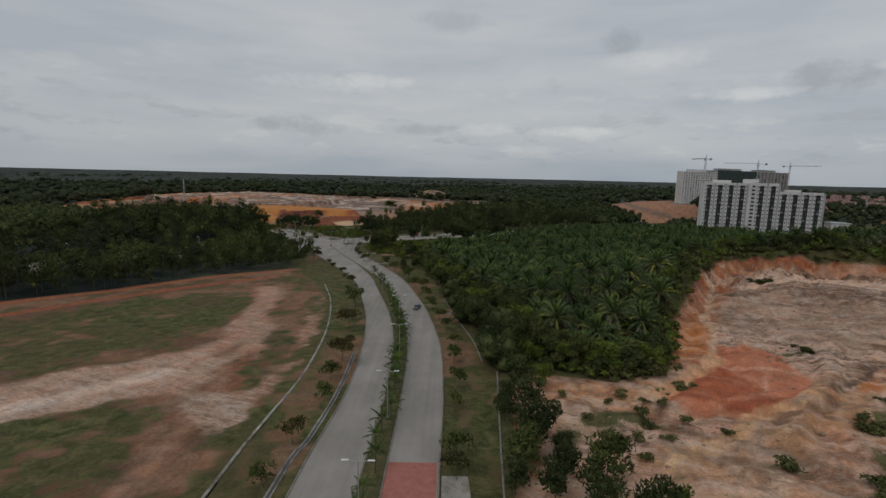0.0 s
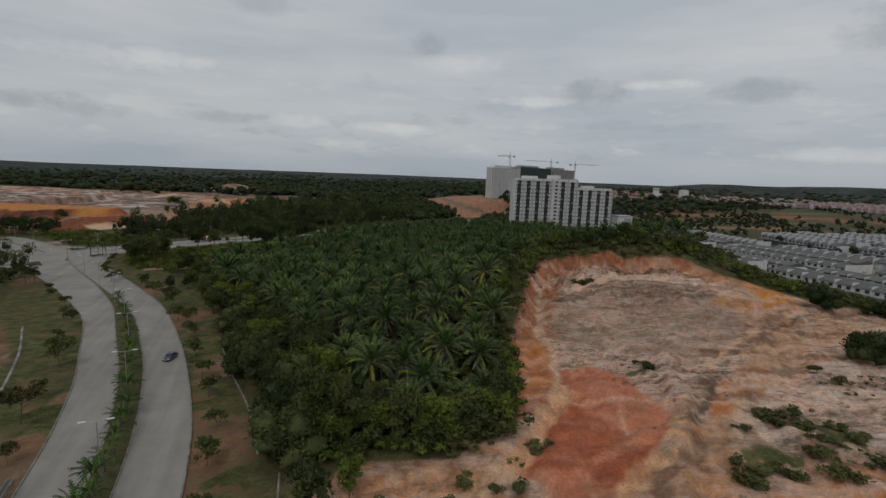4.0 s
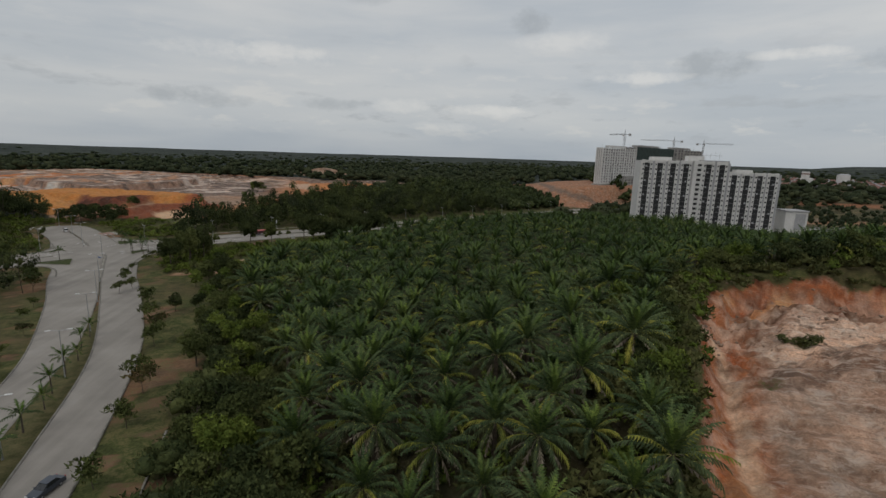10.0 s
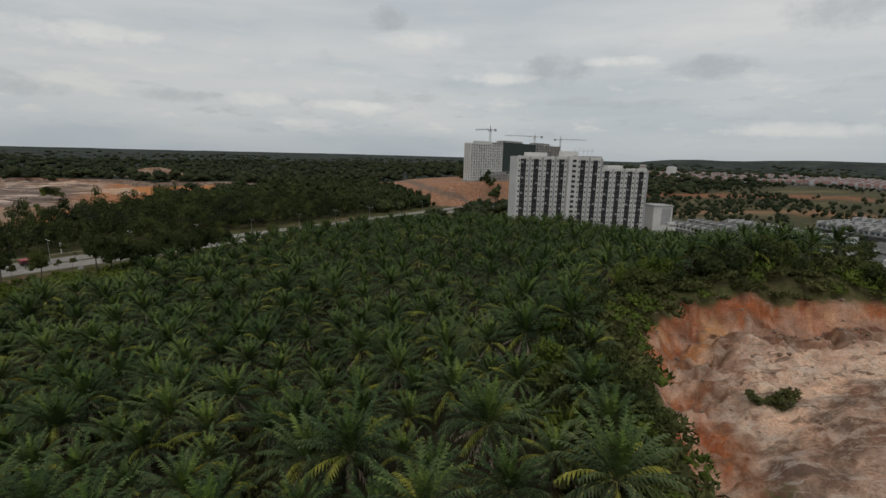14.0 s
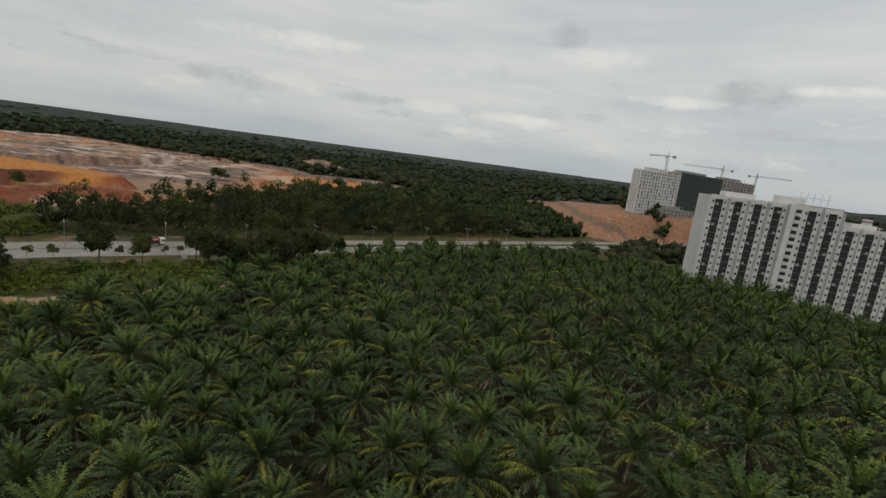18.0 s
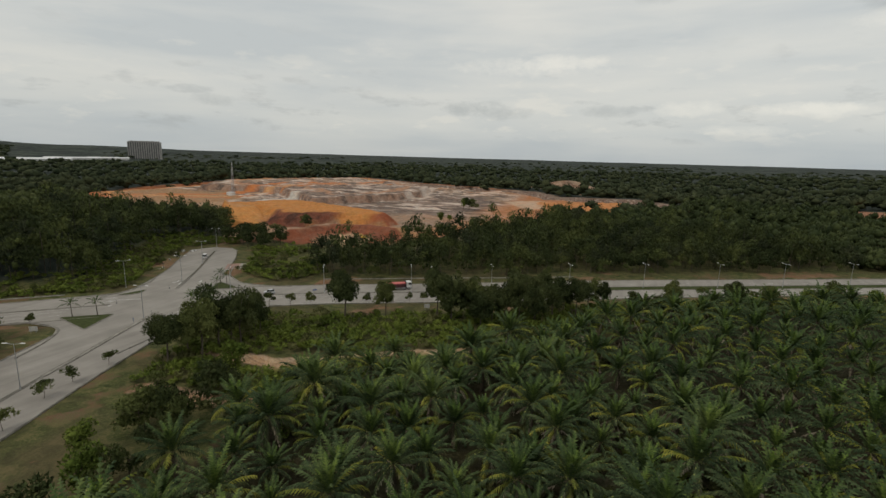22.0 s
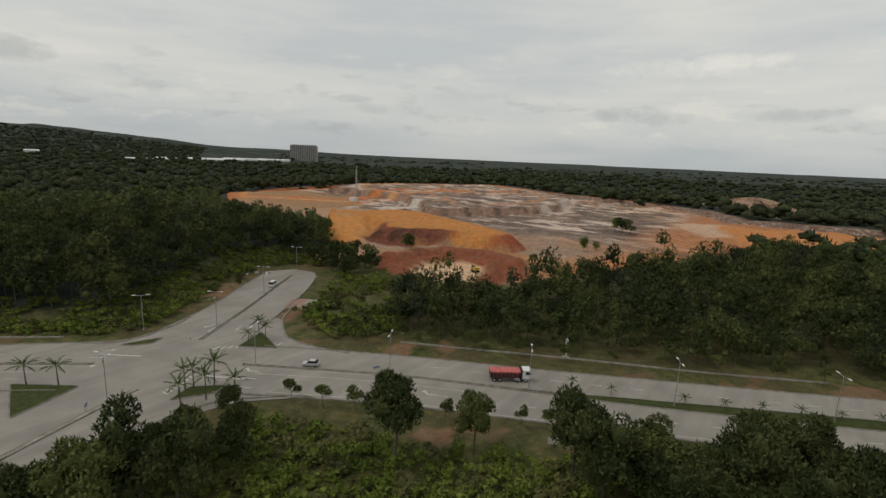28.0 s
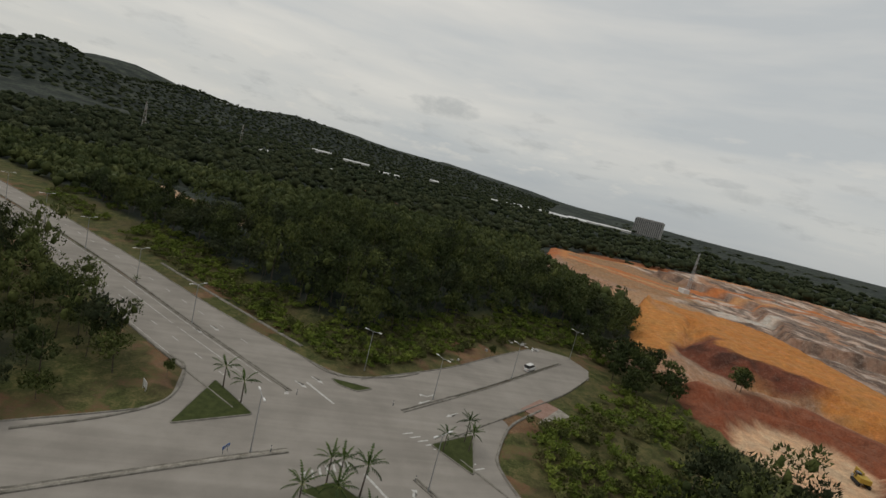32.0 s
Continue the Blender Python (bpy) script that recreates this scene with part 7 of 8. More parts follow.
lamps += [(-78.0, 325.6, 20), (-113.2, 345.2, 60), (-103.4, 360.4, 35), (-121.2, 386.2, 35), (-143.6, 415.4, 35)]
for i, (x, y, h) in enumerate(lamps):
    m = pose(x, y, float(road_height(y)) * (x > -300) + 0.15, 0, 0, h)
    if i == 0:
        LAMP.matrix_world = m
    else:
        copy_thing(LAMP, m)


def young_palm_kind(seed, fronds, length, trunk, girth=0.13):
    rng = np.random.RandomState(seed)
    v, f, ag = frond_set(rng, fronds, length, 8, (78, -12), (40, 80), 0.5, 0.1, 0.0)
    bm = bmesh.new()
    for i in range(4):
        cone_into(bm, girth * (1 - 0.12 * i), girth * (0.9 - 0.12 * i), trunk / 4 + 0.03, 0, 0, trunk * i / 4 - 0.05, 7)
    tm = bpy.data.meshes.new("trunk")
    bm.to_mesh(tm)
    bm.free()
    tm.materials.append(BARK)
    return plain_mesh("crown", v, f, PALM_GREEN, ag), None, tm, trunk


PALM_GREEN = foliage("ornamental_palm_frond", (0.018, 0.032, 0.012), (0.036, 0.058, 0.020), (0.075, 0.100, 0.034), 0.6, True)
YOUNG = [young_palm_kind(400 + 2 * i, 13 + i % 3, 2.2 + 0.15 * (i % 2), 2.6 + 0.4 * (i % 3)) for i in range(4)]
for d in list(np.arange(52, 92, 6.0)) + list(np.arange(94, 172, 3.3)) + list(np.arange(174, 232, 7.5)):
    x, hw = np.interp(d, A[:, 1], A[:, 0]), 0.6
    palm(YOUNG[rs.randint(4)], x + rs.uniform(-hw, hw), d + rs.uniform(-0.8, 0.8), rs.uniform(0, 360), rs.uniform(0.9, 1.35), "young green palm planted on the grass median", "palms on the median", rs.uniform(-4, 4), "median_palm", float(road_height(d)) + 0.15)
TALL = [young_palm_kind(420 + 2 * i, 13 + i, 3.0, 4.4 + 0.5 * i, 0.15) for i in range(3)]
for x, y, s in ((-97.0, 317.2, 1.0), (-92.2, 321.4, 1.0), (-83.6, 358.6, 0.8), (-87.4, 363.8, 0.85), (-84.4, 363.9, 0.8), (-71.8, 337.6, 0.95), (-72.0, 339.4, 1.0), (-69.6, 342.6, 1.1), (-65.2, 333.8, 1.0), (-65.0, 338.6, 1.05), (-61.6, 343.0, 0.9)):
    palm(TALL[rs.randint(3)], x, y, rs.uniform(0, 360), s, "slim green palm standing at the crossroads", "palms at the crossroads", rs.uniform(-3, 3), "palm_tree", 0.12)
for x, y in ((-11.5, 394.0), (-3.9, 397.6), (9.6, 403.5), (16.6, 407.6), (22.9, 411.4), (29.4, 415.4), (35.9, 419.4), (42.4, 423.2), (-146, 283.6)):
    palm(YOUNG[rs.randint(4)], x, y, rs.uniform(0, 360), rs.uniform(0.52, 0.68), "small green palm on the median strip", "palms on the median", 0, "median_palm", 0.15)

VERGE_T = [tree_kind(500 + i, 4.6, 2.3, 420, 0.34, LEAF_RUST if i == 0 else LEAF_PALE, 8, 5, 0.07, 0.30, 0.55, 0.0) for i in range(4)]
for y in np.arange(66, 262, 12.5):
    x = np.interp(y, A[:, 1], A[:, 0])
    lo, ro = np.interp(y, A[:, 1], A[:, 4]), np.interp(y, A[:, 1], A[:, 3])
    xx, yy = x - lo - rs.uniform(3.0, 5.5), y + rs.uniform(-3, 3)
    big = 1.45 if 108 < y < 200 and rs.rand() < 0.6 else rs.uniform(0.7, 1.05)
    tree(VERGE_T[rs.randint(4)], xx, yy, rs.uniform(0, 360), big, "spreading verge tree with olive and rusty leaves", "trees along the verge", "verge_tree")
    xx, yy = x + ro + rs.uniform(2.6, 4.4), y + rs.uniform(-4, 4)
    tree(VERGE_T[rs.randint(4)], xx, yy, rs.uniform(0, 360), rs.uniform(0.75, 1.1) if y < 150 else rs.uniform(0.95, 1.35), "small verge tree with olive and rusty leaves", "trees along the verge", "verge_tree")
for x, y, s in ((-46, 268, 1.0), (-44.5, 274, 0.9), (-51, 284, 0.9), (-53.6, 291, 0.8), (-55.5, 300, 0.8), (-57.5, 318, 0.7), (-58.5, 326, 0.8), (-72.5, 271, 1.1), (-77, 279, 1.1), (-82, 286, 1.2), (-86, 292, 1.0)):
    tree(VERGE_T[rs.randint(4)], x, y, rs.uniform(0, 360), s, "small verge tree with olive and rusty leaves", "trees along the verge", "verge_tree")
LOLLY = [tree_kind(520 + i, 5.4, 1.9, 620, 0.32, LEAF_PALE, 6, 4, 0.08, 0.48, 1.0, 0.4) for i in range(3)]
for x, y, s in ((-50.8, 348.9, 1.0), (-45.2, 352.2, 0.92), (-40.0, 355.8, 0.95), (-24.4, 364.6, 0.85), (-12.4, 372.4, 0.75), (-8.6, 375.0, 0.8)):
    tree(LOLLY[rs.randint(3)], x, y, rs.uniform(0, 360), s, "small round-headed street tree with a bare stem", "street trees beside the road", "street_tree")
GROVE = [tree_kind(540 + i, 11.0, 3.4, 4600, 0.25, LEAF_PALE if i % 2 else LEAF, 14, 5, 0.2, 0.12, 1.05, 0.62) for i in range(5)]
for x, y, s in ((-22.5, 348.5, 1.1), (16.2, 362, 0.85), (-14.4, 359.6, 0.72), (6.9, 362.0, 1.08), (12.5, 366.5, 1.0), (1.5, 363.6, 1.0), (25.6, 371.4, 1.0), (21.0, 372.8, 0.8), (30.5, 372.0, 0.85), (18.6, 366.0, 0.9), (35.0, 378.0, 1.0), (41.5, 382.0, 0.9), (24.0, 381.0, 1.0), (29.5, 386.0, 0.95), (44.0, 395.0, 0.75), (36.8, 388.4, 0.62), (48.2, 400, 0.6), (58.7, 391, 0.6), (70.3, 398, 0.75), (90, 410, 0.8), (99.4, 411.5, 0.75),
                (-43.9, 306.1, 0.9), (-38.4, 311.1, 1.0), (-40.0, 317.5, 1.05), (-35.6, 320.8, 0.95), (-45.5, 313.0, 0.7), (-42.5, 324.2, 0.8), (-46.5, 327.4, 0.62), (-41.6, 332.4, 0.66), (-55.6, 338.5, 0.45), (-37.5, 329.5, 0.7)):
    tree(GROVE[rs.randint(5)], x, y, rs.uniform(0, 360), s * 1.3, "full dark green tree with feathery foliage near the road", "trees between plantation and road", "grove_tree", tall=rs.uniform(1.0, 1.25))
for i in range(8, 60, 4):
    q = pE[i] - nE[i] * (BE[i, 4] + rs.uniform(4, 7.5))
    tree(LOLLY[rs.randint(3)], q[0], q[1], rs.uniform(0, 360), rs.uniform(0.7, 1.1), "young street tree in the grass verge", "young trees in the verge", "young_tree")
for i in range(5, 60, 5):
    q = pW[i] - nW[i] * (BW[i, 4] + rs.uniform(4, 8))
    tree(LOLLY[rs.randint(3)], q[0], q[1], rs.uniform(0, 360), rs.uniform(0.55, 0.95), "young street tree in the grass verge", "young trees in the verge", "young_tree")

# taller trees and scrub along the plantation's edges
EDGE = [tree_kind(560 + i, 8.0, 3.1, 900, 0.38, (LEAF, LEAF_PALE, LEAF, LEAF_BRIGHT, LEAF_PALE)[i], 9, 4, 0.14, 0.08, 0.95, 0.5) for i in range(5)]
edge_sites = []
for line, wd, n in (([(-10, 248), (-18, 284), (-26, 306)], 7, 26), ([(20, 117), (40, 111), (55, 116)], 4, 16), ([(66, 398), (104, 420), (150, 446), (210, 478), (262, 508)], 9, 62), ([(84, 186), (96, 204), (112, 216), (128, 223), (150, 225), (176, 216)], 4, 64), ([(57, 130), (63, 141), (73, 158), (86, 178), (97, 194)], 2.6, 66), ([(188, 202), (206, 206), (226, 228), (244, 262), (254, 300)], 7, 30)):
    c = curve([(*p, 0) for p in line], 1.0)
    for i in range(n):
        j = rs.randint(len(c))
        edge_sites.append((c[j, 0] + rs.normal() * wd * 0.55, c[j, 1] + rs.normal() * wd * 0.55))
BELT = [(12, 114), (36, 113), (46, 111), (56, 116), (60, 122), (44, 120), (36, 124), (28, 140), (24, 160), (18, 190), (10, 222), (0, 250), (-12, 250), (-8, 226), (2, 196), (8, 164), (12, 136)]
bx_, by_ = grid_points(-20, 70, 100, 260, 4.6, 1.7, 61)
m = inside(BELT, bx_, by_) > 0
edge_sites += list(zip(bx_[m], by_[m]))
edge_sites += [(14, 96), (17, 101), (23, 104), (12.5, 88), (15, 74), (20, 70), (26, 68), (11.6, 66), (17, 64), (22, 60), (16.5, 78, ), (19, 84), (21.5, 79.5), (18, 92), (24, 64), (30, 61.5), (34.5, 62), (13.6, 71)]
ex_, ey_ = np.array([q[0] for q in edge_sites], float), np.array([q[1] for q in edge_sites], float)
ok_ = road_gap(ex_, ey_) > 5.5
ex_, ey_ = ex_[ok_], ey_[ok_]
er_ = np.argsort(along([(8, 60), (36, 123), (62, 177), (62, 230), (28, 292), (0, 330)], ex_, ey_))
for i in er_[:285]:
    x, y = ex_[i], ey_[i]
    tree(EDGE[rs.randint(5)], x, y, rs.uniform(0, 360), rs.uniform(0.55, 1.05) * (0.85 if x > 57 and y < 200 else 1.0), "leafy green tree at the plantation's edge", "trees at the plantation's edge", "edge_tree", tall=rs.uniform(0.8, 1.15))
ex_, ey_ = ex_[er_[285:]], ey_[er_[285:]]
scatter_mesh("edge_thicket", [[(*kd[2], mi_), (*kd[3], 3)] for kd, mi_ in zip(EDGE, (0, 1, 0, 2, 1))], ex_, ey_, land(ex_, ey_) - 0.1, rs.uniform(0.6, 1.1, len(ex_)), rs.uniform(0, 6.28, len(ex_)), [LEAF, LEAF_PALE, LEAF_BRIGHT, BARK], "further leafy green trees round the plantation", "trees", rs.uniform(0.8, 1.15, len(ex_)))
SHRUBK = [tree_kind(580 + i, 2.4, 1.6, 260, 0.32, SHRUB, 5, 3, 0.05, 0.05, 0.9, 0.4) for i in range(4)]
for x, y, s in ((97, 125, 1.3), (99, 126, 1.1), (48, 97, 0.9), (41, 95, 0.7), (42, 89, 0.9), (32, 84, 0.9), (57, 107, 1.3), (55, 86, 0.7), (49, 89, 0.9), (65, 65, 1.4), (59, 74, 1.2), (86, 69, 1.1), (40, 102, 1.0), (26, 100, 0.8), (30, 92, 0.7), (36, 78, 0.8), (69, 69, 1.2), (58, 75, 1.0), (85, 90, 0.9), (103, 98, 1.2), (99, 87, 1.1), (113, 77, 1.2), (41, 92.7, 0.9), (36.8, 84.6, 0.9), (36.4, 97.6, 0.7), (44, 98, 0.8), (105.2, 98, 1.2), (83, 86.7, 1.2), (95.4, 82, 1.3), (97, 80, 1.1), (115.6, 77, 1.5), (112, 79, 1.2), (126.4, 70, 1.4), (105, 81, 1.2), (77, 70.6, 1.4), (79, 73, 1.2), (101, 61, 1.5), (97, 63, 1.3), (43, 84, 0.8), (52, 112, 1.6), (50, 111, 1.4), (124, 183.5, 1.3), (127, 185, 1.1), (121, 187, 1.0), (131.6, 103, 1.0), (133, 108, 1.1), (107, 95, 1.0), (110, 97, 1.0), (104, 100, 0.9)):
    tree(SHRUBK[rs.randint(4)], x, y, rs.uniform(0, 360), s * 1.2, "low olive shrub spreading over the bare soil", "shrubs on the bare soil", "shrub", "shrub", tall=0.55)
ROUND = [tree_kind(600 + i, 6.2, 4.6, 2600, 0.32, LEAF, 18, 3, 0.12, 0.0, 0.85, 0.85) for i in range(3)]
for x, y, s in ((151, 107.5, 1.15), (187, 139, 1.1), (203, 126, 1.2), (203.5, 116, 1.0), (206, 152, 0.8), (199, 133, 0.8)):
    tree(ROUND[rs.randint(3)], x, y, rs.uniform(0, 360), s, "large round dark green bush on the bare ground", "bushes near the estate", "bush", "bush", tall=0.95)
for x, y, s in ((9.6, 152, 1.35), (11, 143, 1.15), (16.5, 136, 1.3), (14.5, 128, 1.1), (16, 116.5, 1.4), (21.5, 119, 1.25), (3.5, 186, 1.1), (6, 168, 1.0), (28, 117, 1.0), (22, 148, 1.3), (-3, 206, 1.0)):
    tree(GROVE[rs.randint(5)] if rs.rand() < 0.4 else ROUND[rs.randint(3)], x, y, rs.uniform(0, 360), s * 0.95, "broad rounded dark green tree in front of the oil palms", "rounded trees at the plantation's corner", "broad_tree", tall=rs.uniform(0.8, 1.05))
for cx_, cy_, n in ((86, 86, 8), (108, 88, 6), (105, 98, 5), (109, 93, 4), (128, 88, 5), (118, 80, 4)):
    for i in range(n):
        tree(SHRUBK[rs.randint(4)], cx_ + rs.normal() * 2.6, cy_ + rs.normal() * 1.6, rs.uniform(0, 360), rs.uniform(0.6, 1.5), "low olive shrub spreading over the bare soil", "shrubs on the bare soil", "shrub", "shrub", tall=rs.uniform(0.28, 0.45))
for x, y, s in ((-69.5, 605, 1.4), (-64, 603, 1.2), (-75, 607, 1.1), (-123.5, 462, 1.0), (-120, 460, 0.8), (-265, 510, 0.8), (-66, 534, 0.9), (-62, 540, 0.6), (-74, 494, 0.6), (-126, 438, 1.3), (-133, 434, 1.4), (-118, 434, 1.3), (-139, 429, 1.5), (-124, 428, 1.4), (-131, 424, 1.2), (-118, 422, 1.2), (-144, 436, 1.4), (-138, 441, 1.2), (-148, 428, 1.3)):
    tree(EDGE[rs.randint(5)], x, y, rs.uniform(0, 360), s, "rounded green tree at the quarry's edge", "trees around the quarry", "quarry_tree")

# low scrub as one cover
sx_, sy_ = grid_points(-60, 270, 30, 470, 2.9, 1.4, 31)
dens = vnoise(sx_, sy_, 17, 71, 3)
gap_ = road_gap(sx_, sy_)
inpl = inside(PLANTATION, sx_, sy_)


def near_path(x, y):
    return along([(20, 60), (40, 133), (62, 177), (62, 230), (40, 280), (0, 330)], x, y)


m = ((inpl < 2) & (inpl > -17) & (inside(PIT, sx_, sy_) < 0) & (inside(PIT, sx_, sy_) > -20) & (dens > 0.05) & (sy_ > 112)) | ((np.abs(inpl) < 9) & (gap_ > 8) & (dens > 0.40) & (inside(PIT, sx_, sy_) < 1)) | ((inpl > 0) & (dens > 0.46) & (near_path(sx_, sy_) < 60))
m |= (inside(PIT, sx_, sy_) > 0) & (sy_ < 104) & (dens > 0.57) & (sx_ > 24)
m |= (inside([(186, 200), (196, 150), (212, 128), (206, 170), (228, 214)], sx_, sy_) > 0) & (dens > 0.35)
sx_, sy_ = sx_[m], sy_[m]
rng = np.random.RandomState(32)
scatter_mesh("low_scrub", BUSH, sx_, sy_, land(sx_, sy_) - 0.25, np.where(inside(PIT, sx_, sy_) > 0, 0.5, np.where(inside(PIT, sx_, sy_) > -17, 1.55, 1.0)) * rng.uniform(0.6, 1.25, len(sx_)), rng.uniform(0, 6.28, len(sx_)), [SHRUB, LEAF_BRIGHT], "low tangled green scrub around the palms", "scrub", rng.uniform(0.6, 1.0, len(sx_)))
cx_, cy_ = grid_points(-260, 170, 215, 470, 2.4, 1.2, 33)
dens = vnoise(cx_, cy_, 15, 73, 3)
gap_ = road_gap(cx_, cy_)
m = (((inside(WOODS_W, cx_, cy_) > -9) & (gap_ < 24) & (cx_ < -100)) | (inside([(-98, 380), (-116, 404), (-134, 424), (-110, 434), (-80, 425), (-62, 392), (-74, 376)], cx_, cy_) > 0)) & (gap_ > 5) & (dens > 0.36)
m |= (inside([(-60, 300), (-30, 290), (-12, 296), (90, 374), (160, 440), (150, 452), (70, 414), (-10, 362), (-50, 342)], cx_, cy_) > 0) & (inside([(-44, 310), (-22, 312), (-8, 311), (6, 322), (22, 334), (30, 348), (20, 350), (-8, 330), (-26, 322)], cx_, cy_) < 0) & (along([(-36, 296), (-24, 297), (-15, 300)], cx_, cy_) > 3.5) & (inside(PLANTATION, cx_, cy_) < 0) & (gap_ > 8) & (dens > 0.24)
cx_, cy_ = cx_[m], cy_[m]
scatter_mesh("creeper_cover", BUSH, cx_, cy_, land(cx_, cy_) - 0.25, rng.uniform(0.7, 1.5, len(cx_)), rng.uniform(0, 6.28, len(cx_)), [LEAF_BRIGHT, SHRUB], "bright green creepers and scrub along the woods", "scrub", rng.uniform(0.5, 1.0, len(cx_)))

# broken rock lying on the bare ground
rock_v, rock_f, rock_n = [], [], 0
rng = np.random.RandomState(91)
spots = [(c_[0] + rng.normal() * w_, c_[1] + rng.normal() * w_, w_) for c_, w_, k_ in (((112, 192), 5, 50), ((128, 204), 6, 80), ((150, 206), 8, 90), ((172, 197), 7, 60), ((140, 190), 14, 70), ((96, 120), 16, 60), ((70, 66), 18, 70), ((120, 90), 18, 60), ((36, 84), 9, 50)) for i in range(k_)]
for x, y, w_ in spots:
    s = 0.12 + 0.55 * rng.rand() ** 3
    v = ICO_V * rng.uniform(0.6, 1.2, (12, 1)) * s * np.array([1.3, 1.0, 0.7])
    rock_v.append(v + (x, y, land1(x, y) + 0.1 * s))
    rock_f.append(ICO_F + rock_n)
    rock_n += 12
ROCK = speckled("broken_rock", (0.10, 0.062, 0.044), (0.34, 0.25, 0.19), 0.35, 0.95, 0.15, bump=0.8, dist=0.1, fine=2.5)
tagged(bulk("loose_rocks", np.concatenate(rock_v), np.concatenate(rock_f), [ROCK]), "loose brown and pale rocks scattered over bare soil", "rocks", kind="stuff")

# young trees and shrubs on the grass round the spur
for x, y, s in ((-70.5, 383, 0.8), (-64.5, 386, 0.75), (-77, 381.5, 0.7), (-58.6, 390, 0.8), (-52, 393.6, 0.7), (-84, 383, 0.6), (-90.5, 386, 0.7), (-46, 397, 0.75), (-40, 400.6, 0.8), (-128, 372, 0.8), (-121, 360, 0.7), (-134, 384, 0.75), (-124, 345, 0.7), (-131, 326, 0.7), (-140, 318, 0.75)):
    tree(LOLLY[rs.randint(3)], x, y, rs.uniform(0, 360), s, "young street tree in the grass verge", "young trees in the verge", "young_tree")
for x, y, s in ((-86, 391, 1.0), (-93, 394, 1.3), (-80, 389, 0.9), (-99, 403, 1.2), (-90, 402, 1.4), (-76, 392, 1.1), (-132, 366, 1.2), (-137, 376, 1.3), (-129, 354, 1.0), (-146, 392, 1.4), (-150, 400, 1.3)):
    tree(SHRUBK[rs.randint(4)], x, y, rs.uniform(0, 360), s, "rounded green shrub in the rough grass", "shrubs in the rough grass", "shrub", "shrub", tall=0.8)

# ---- vehicles and small things ----


def paint(name, c, rough=0.35, metal=0.2):
    return speckled(name, tuple(v * 0.9 for v in c), c, 1.5, rough, 0.5, metal, 0.02)


RUBBER = speckled("tyre_rubber", (0.015, 0.015, 0.015), (0.03, 0.03, 0.03), 5, 0.9)
CARGLASS = speckled("dark_car_glass", (0.012, 0.014, 0.016), (0.03, 0.032, 0.035), 2, 0.08, 0.6)
REDTARP = speckled("red_tarpaulin", (0.36, 0.075, 0.075), (0.55, 0.17, 0.16), 0.8, 0.75, bump=0.6, dist=0.08)
TAIL = speckled("red_lamp", (0.25, 0.02, 0.02), (0.35, 0.03, 0.03), 4, 0.3)
CLEAR = speckled("clear_headlamp", (0.6, 0.6, 0.6), (0.75, 0.75, 0.75), 4, 0.2)
BLUE = speckled("blue_sign_face", (0.03, 0.08, 0.24), (0.05, 0.12, 0.32), 2, 0.5)


def wheels(top, spots, r, w):
    bm = bmesh.new()
    bmesh.ops.create_cone(bm, cap_ends=True, segments=16, radius1=r, radius2=r, depth=w, matrix=Matrix.Rotation(radians(90), 4, "Y"))
    bmesh.ops.bevel(bm, geom=[e for e in bm.edges if e.calc_length() < r], offset=0.04, segments=1, affect="EDGES")
    tyre = bpy.data.meshes.new("tyre")
    bm.to_mesh(tyre)
    bm.free()
    tyre.materials.append(RUBBER)
    bm = bmesh.new()
    bmesh.ops.create_cone(bm, cap_ends=True, segments=12, radius1=r * 0.58, radius2=r * 0.58, depth=w + 0.04, matrix=Matrix.Rotation(radians(90), 4, "Y"))
    rim = bpy.data.meshes.new("rim")
    bm.to_mesh(rim)
    bm.free()
    rim.materials.append(METAL)
    for x, y in spots:
        t = shared("wheel", tyre, top, Matrix.Translation((x, y, r)))
        shared("rim", rim, t)


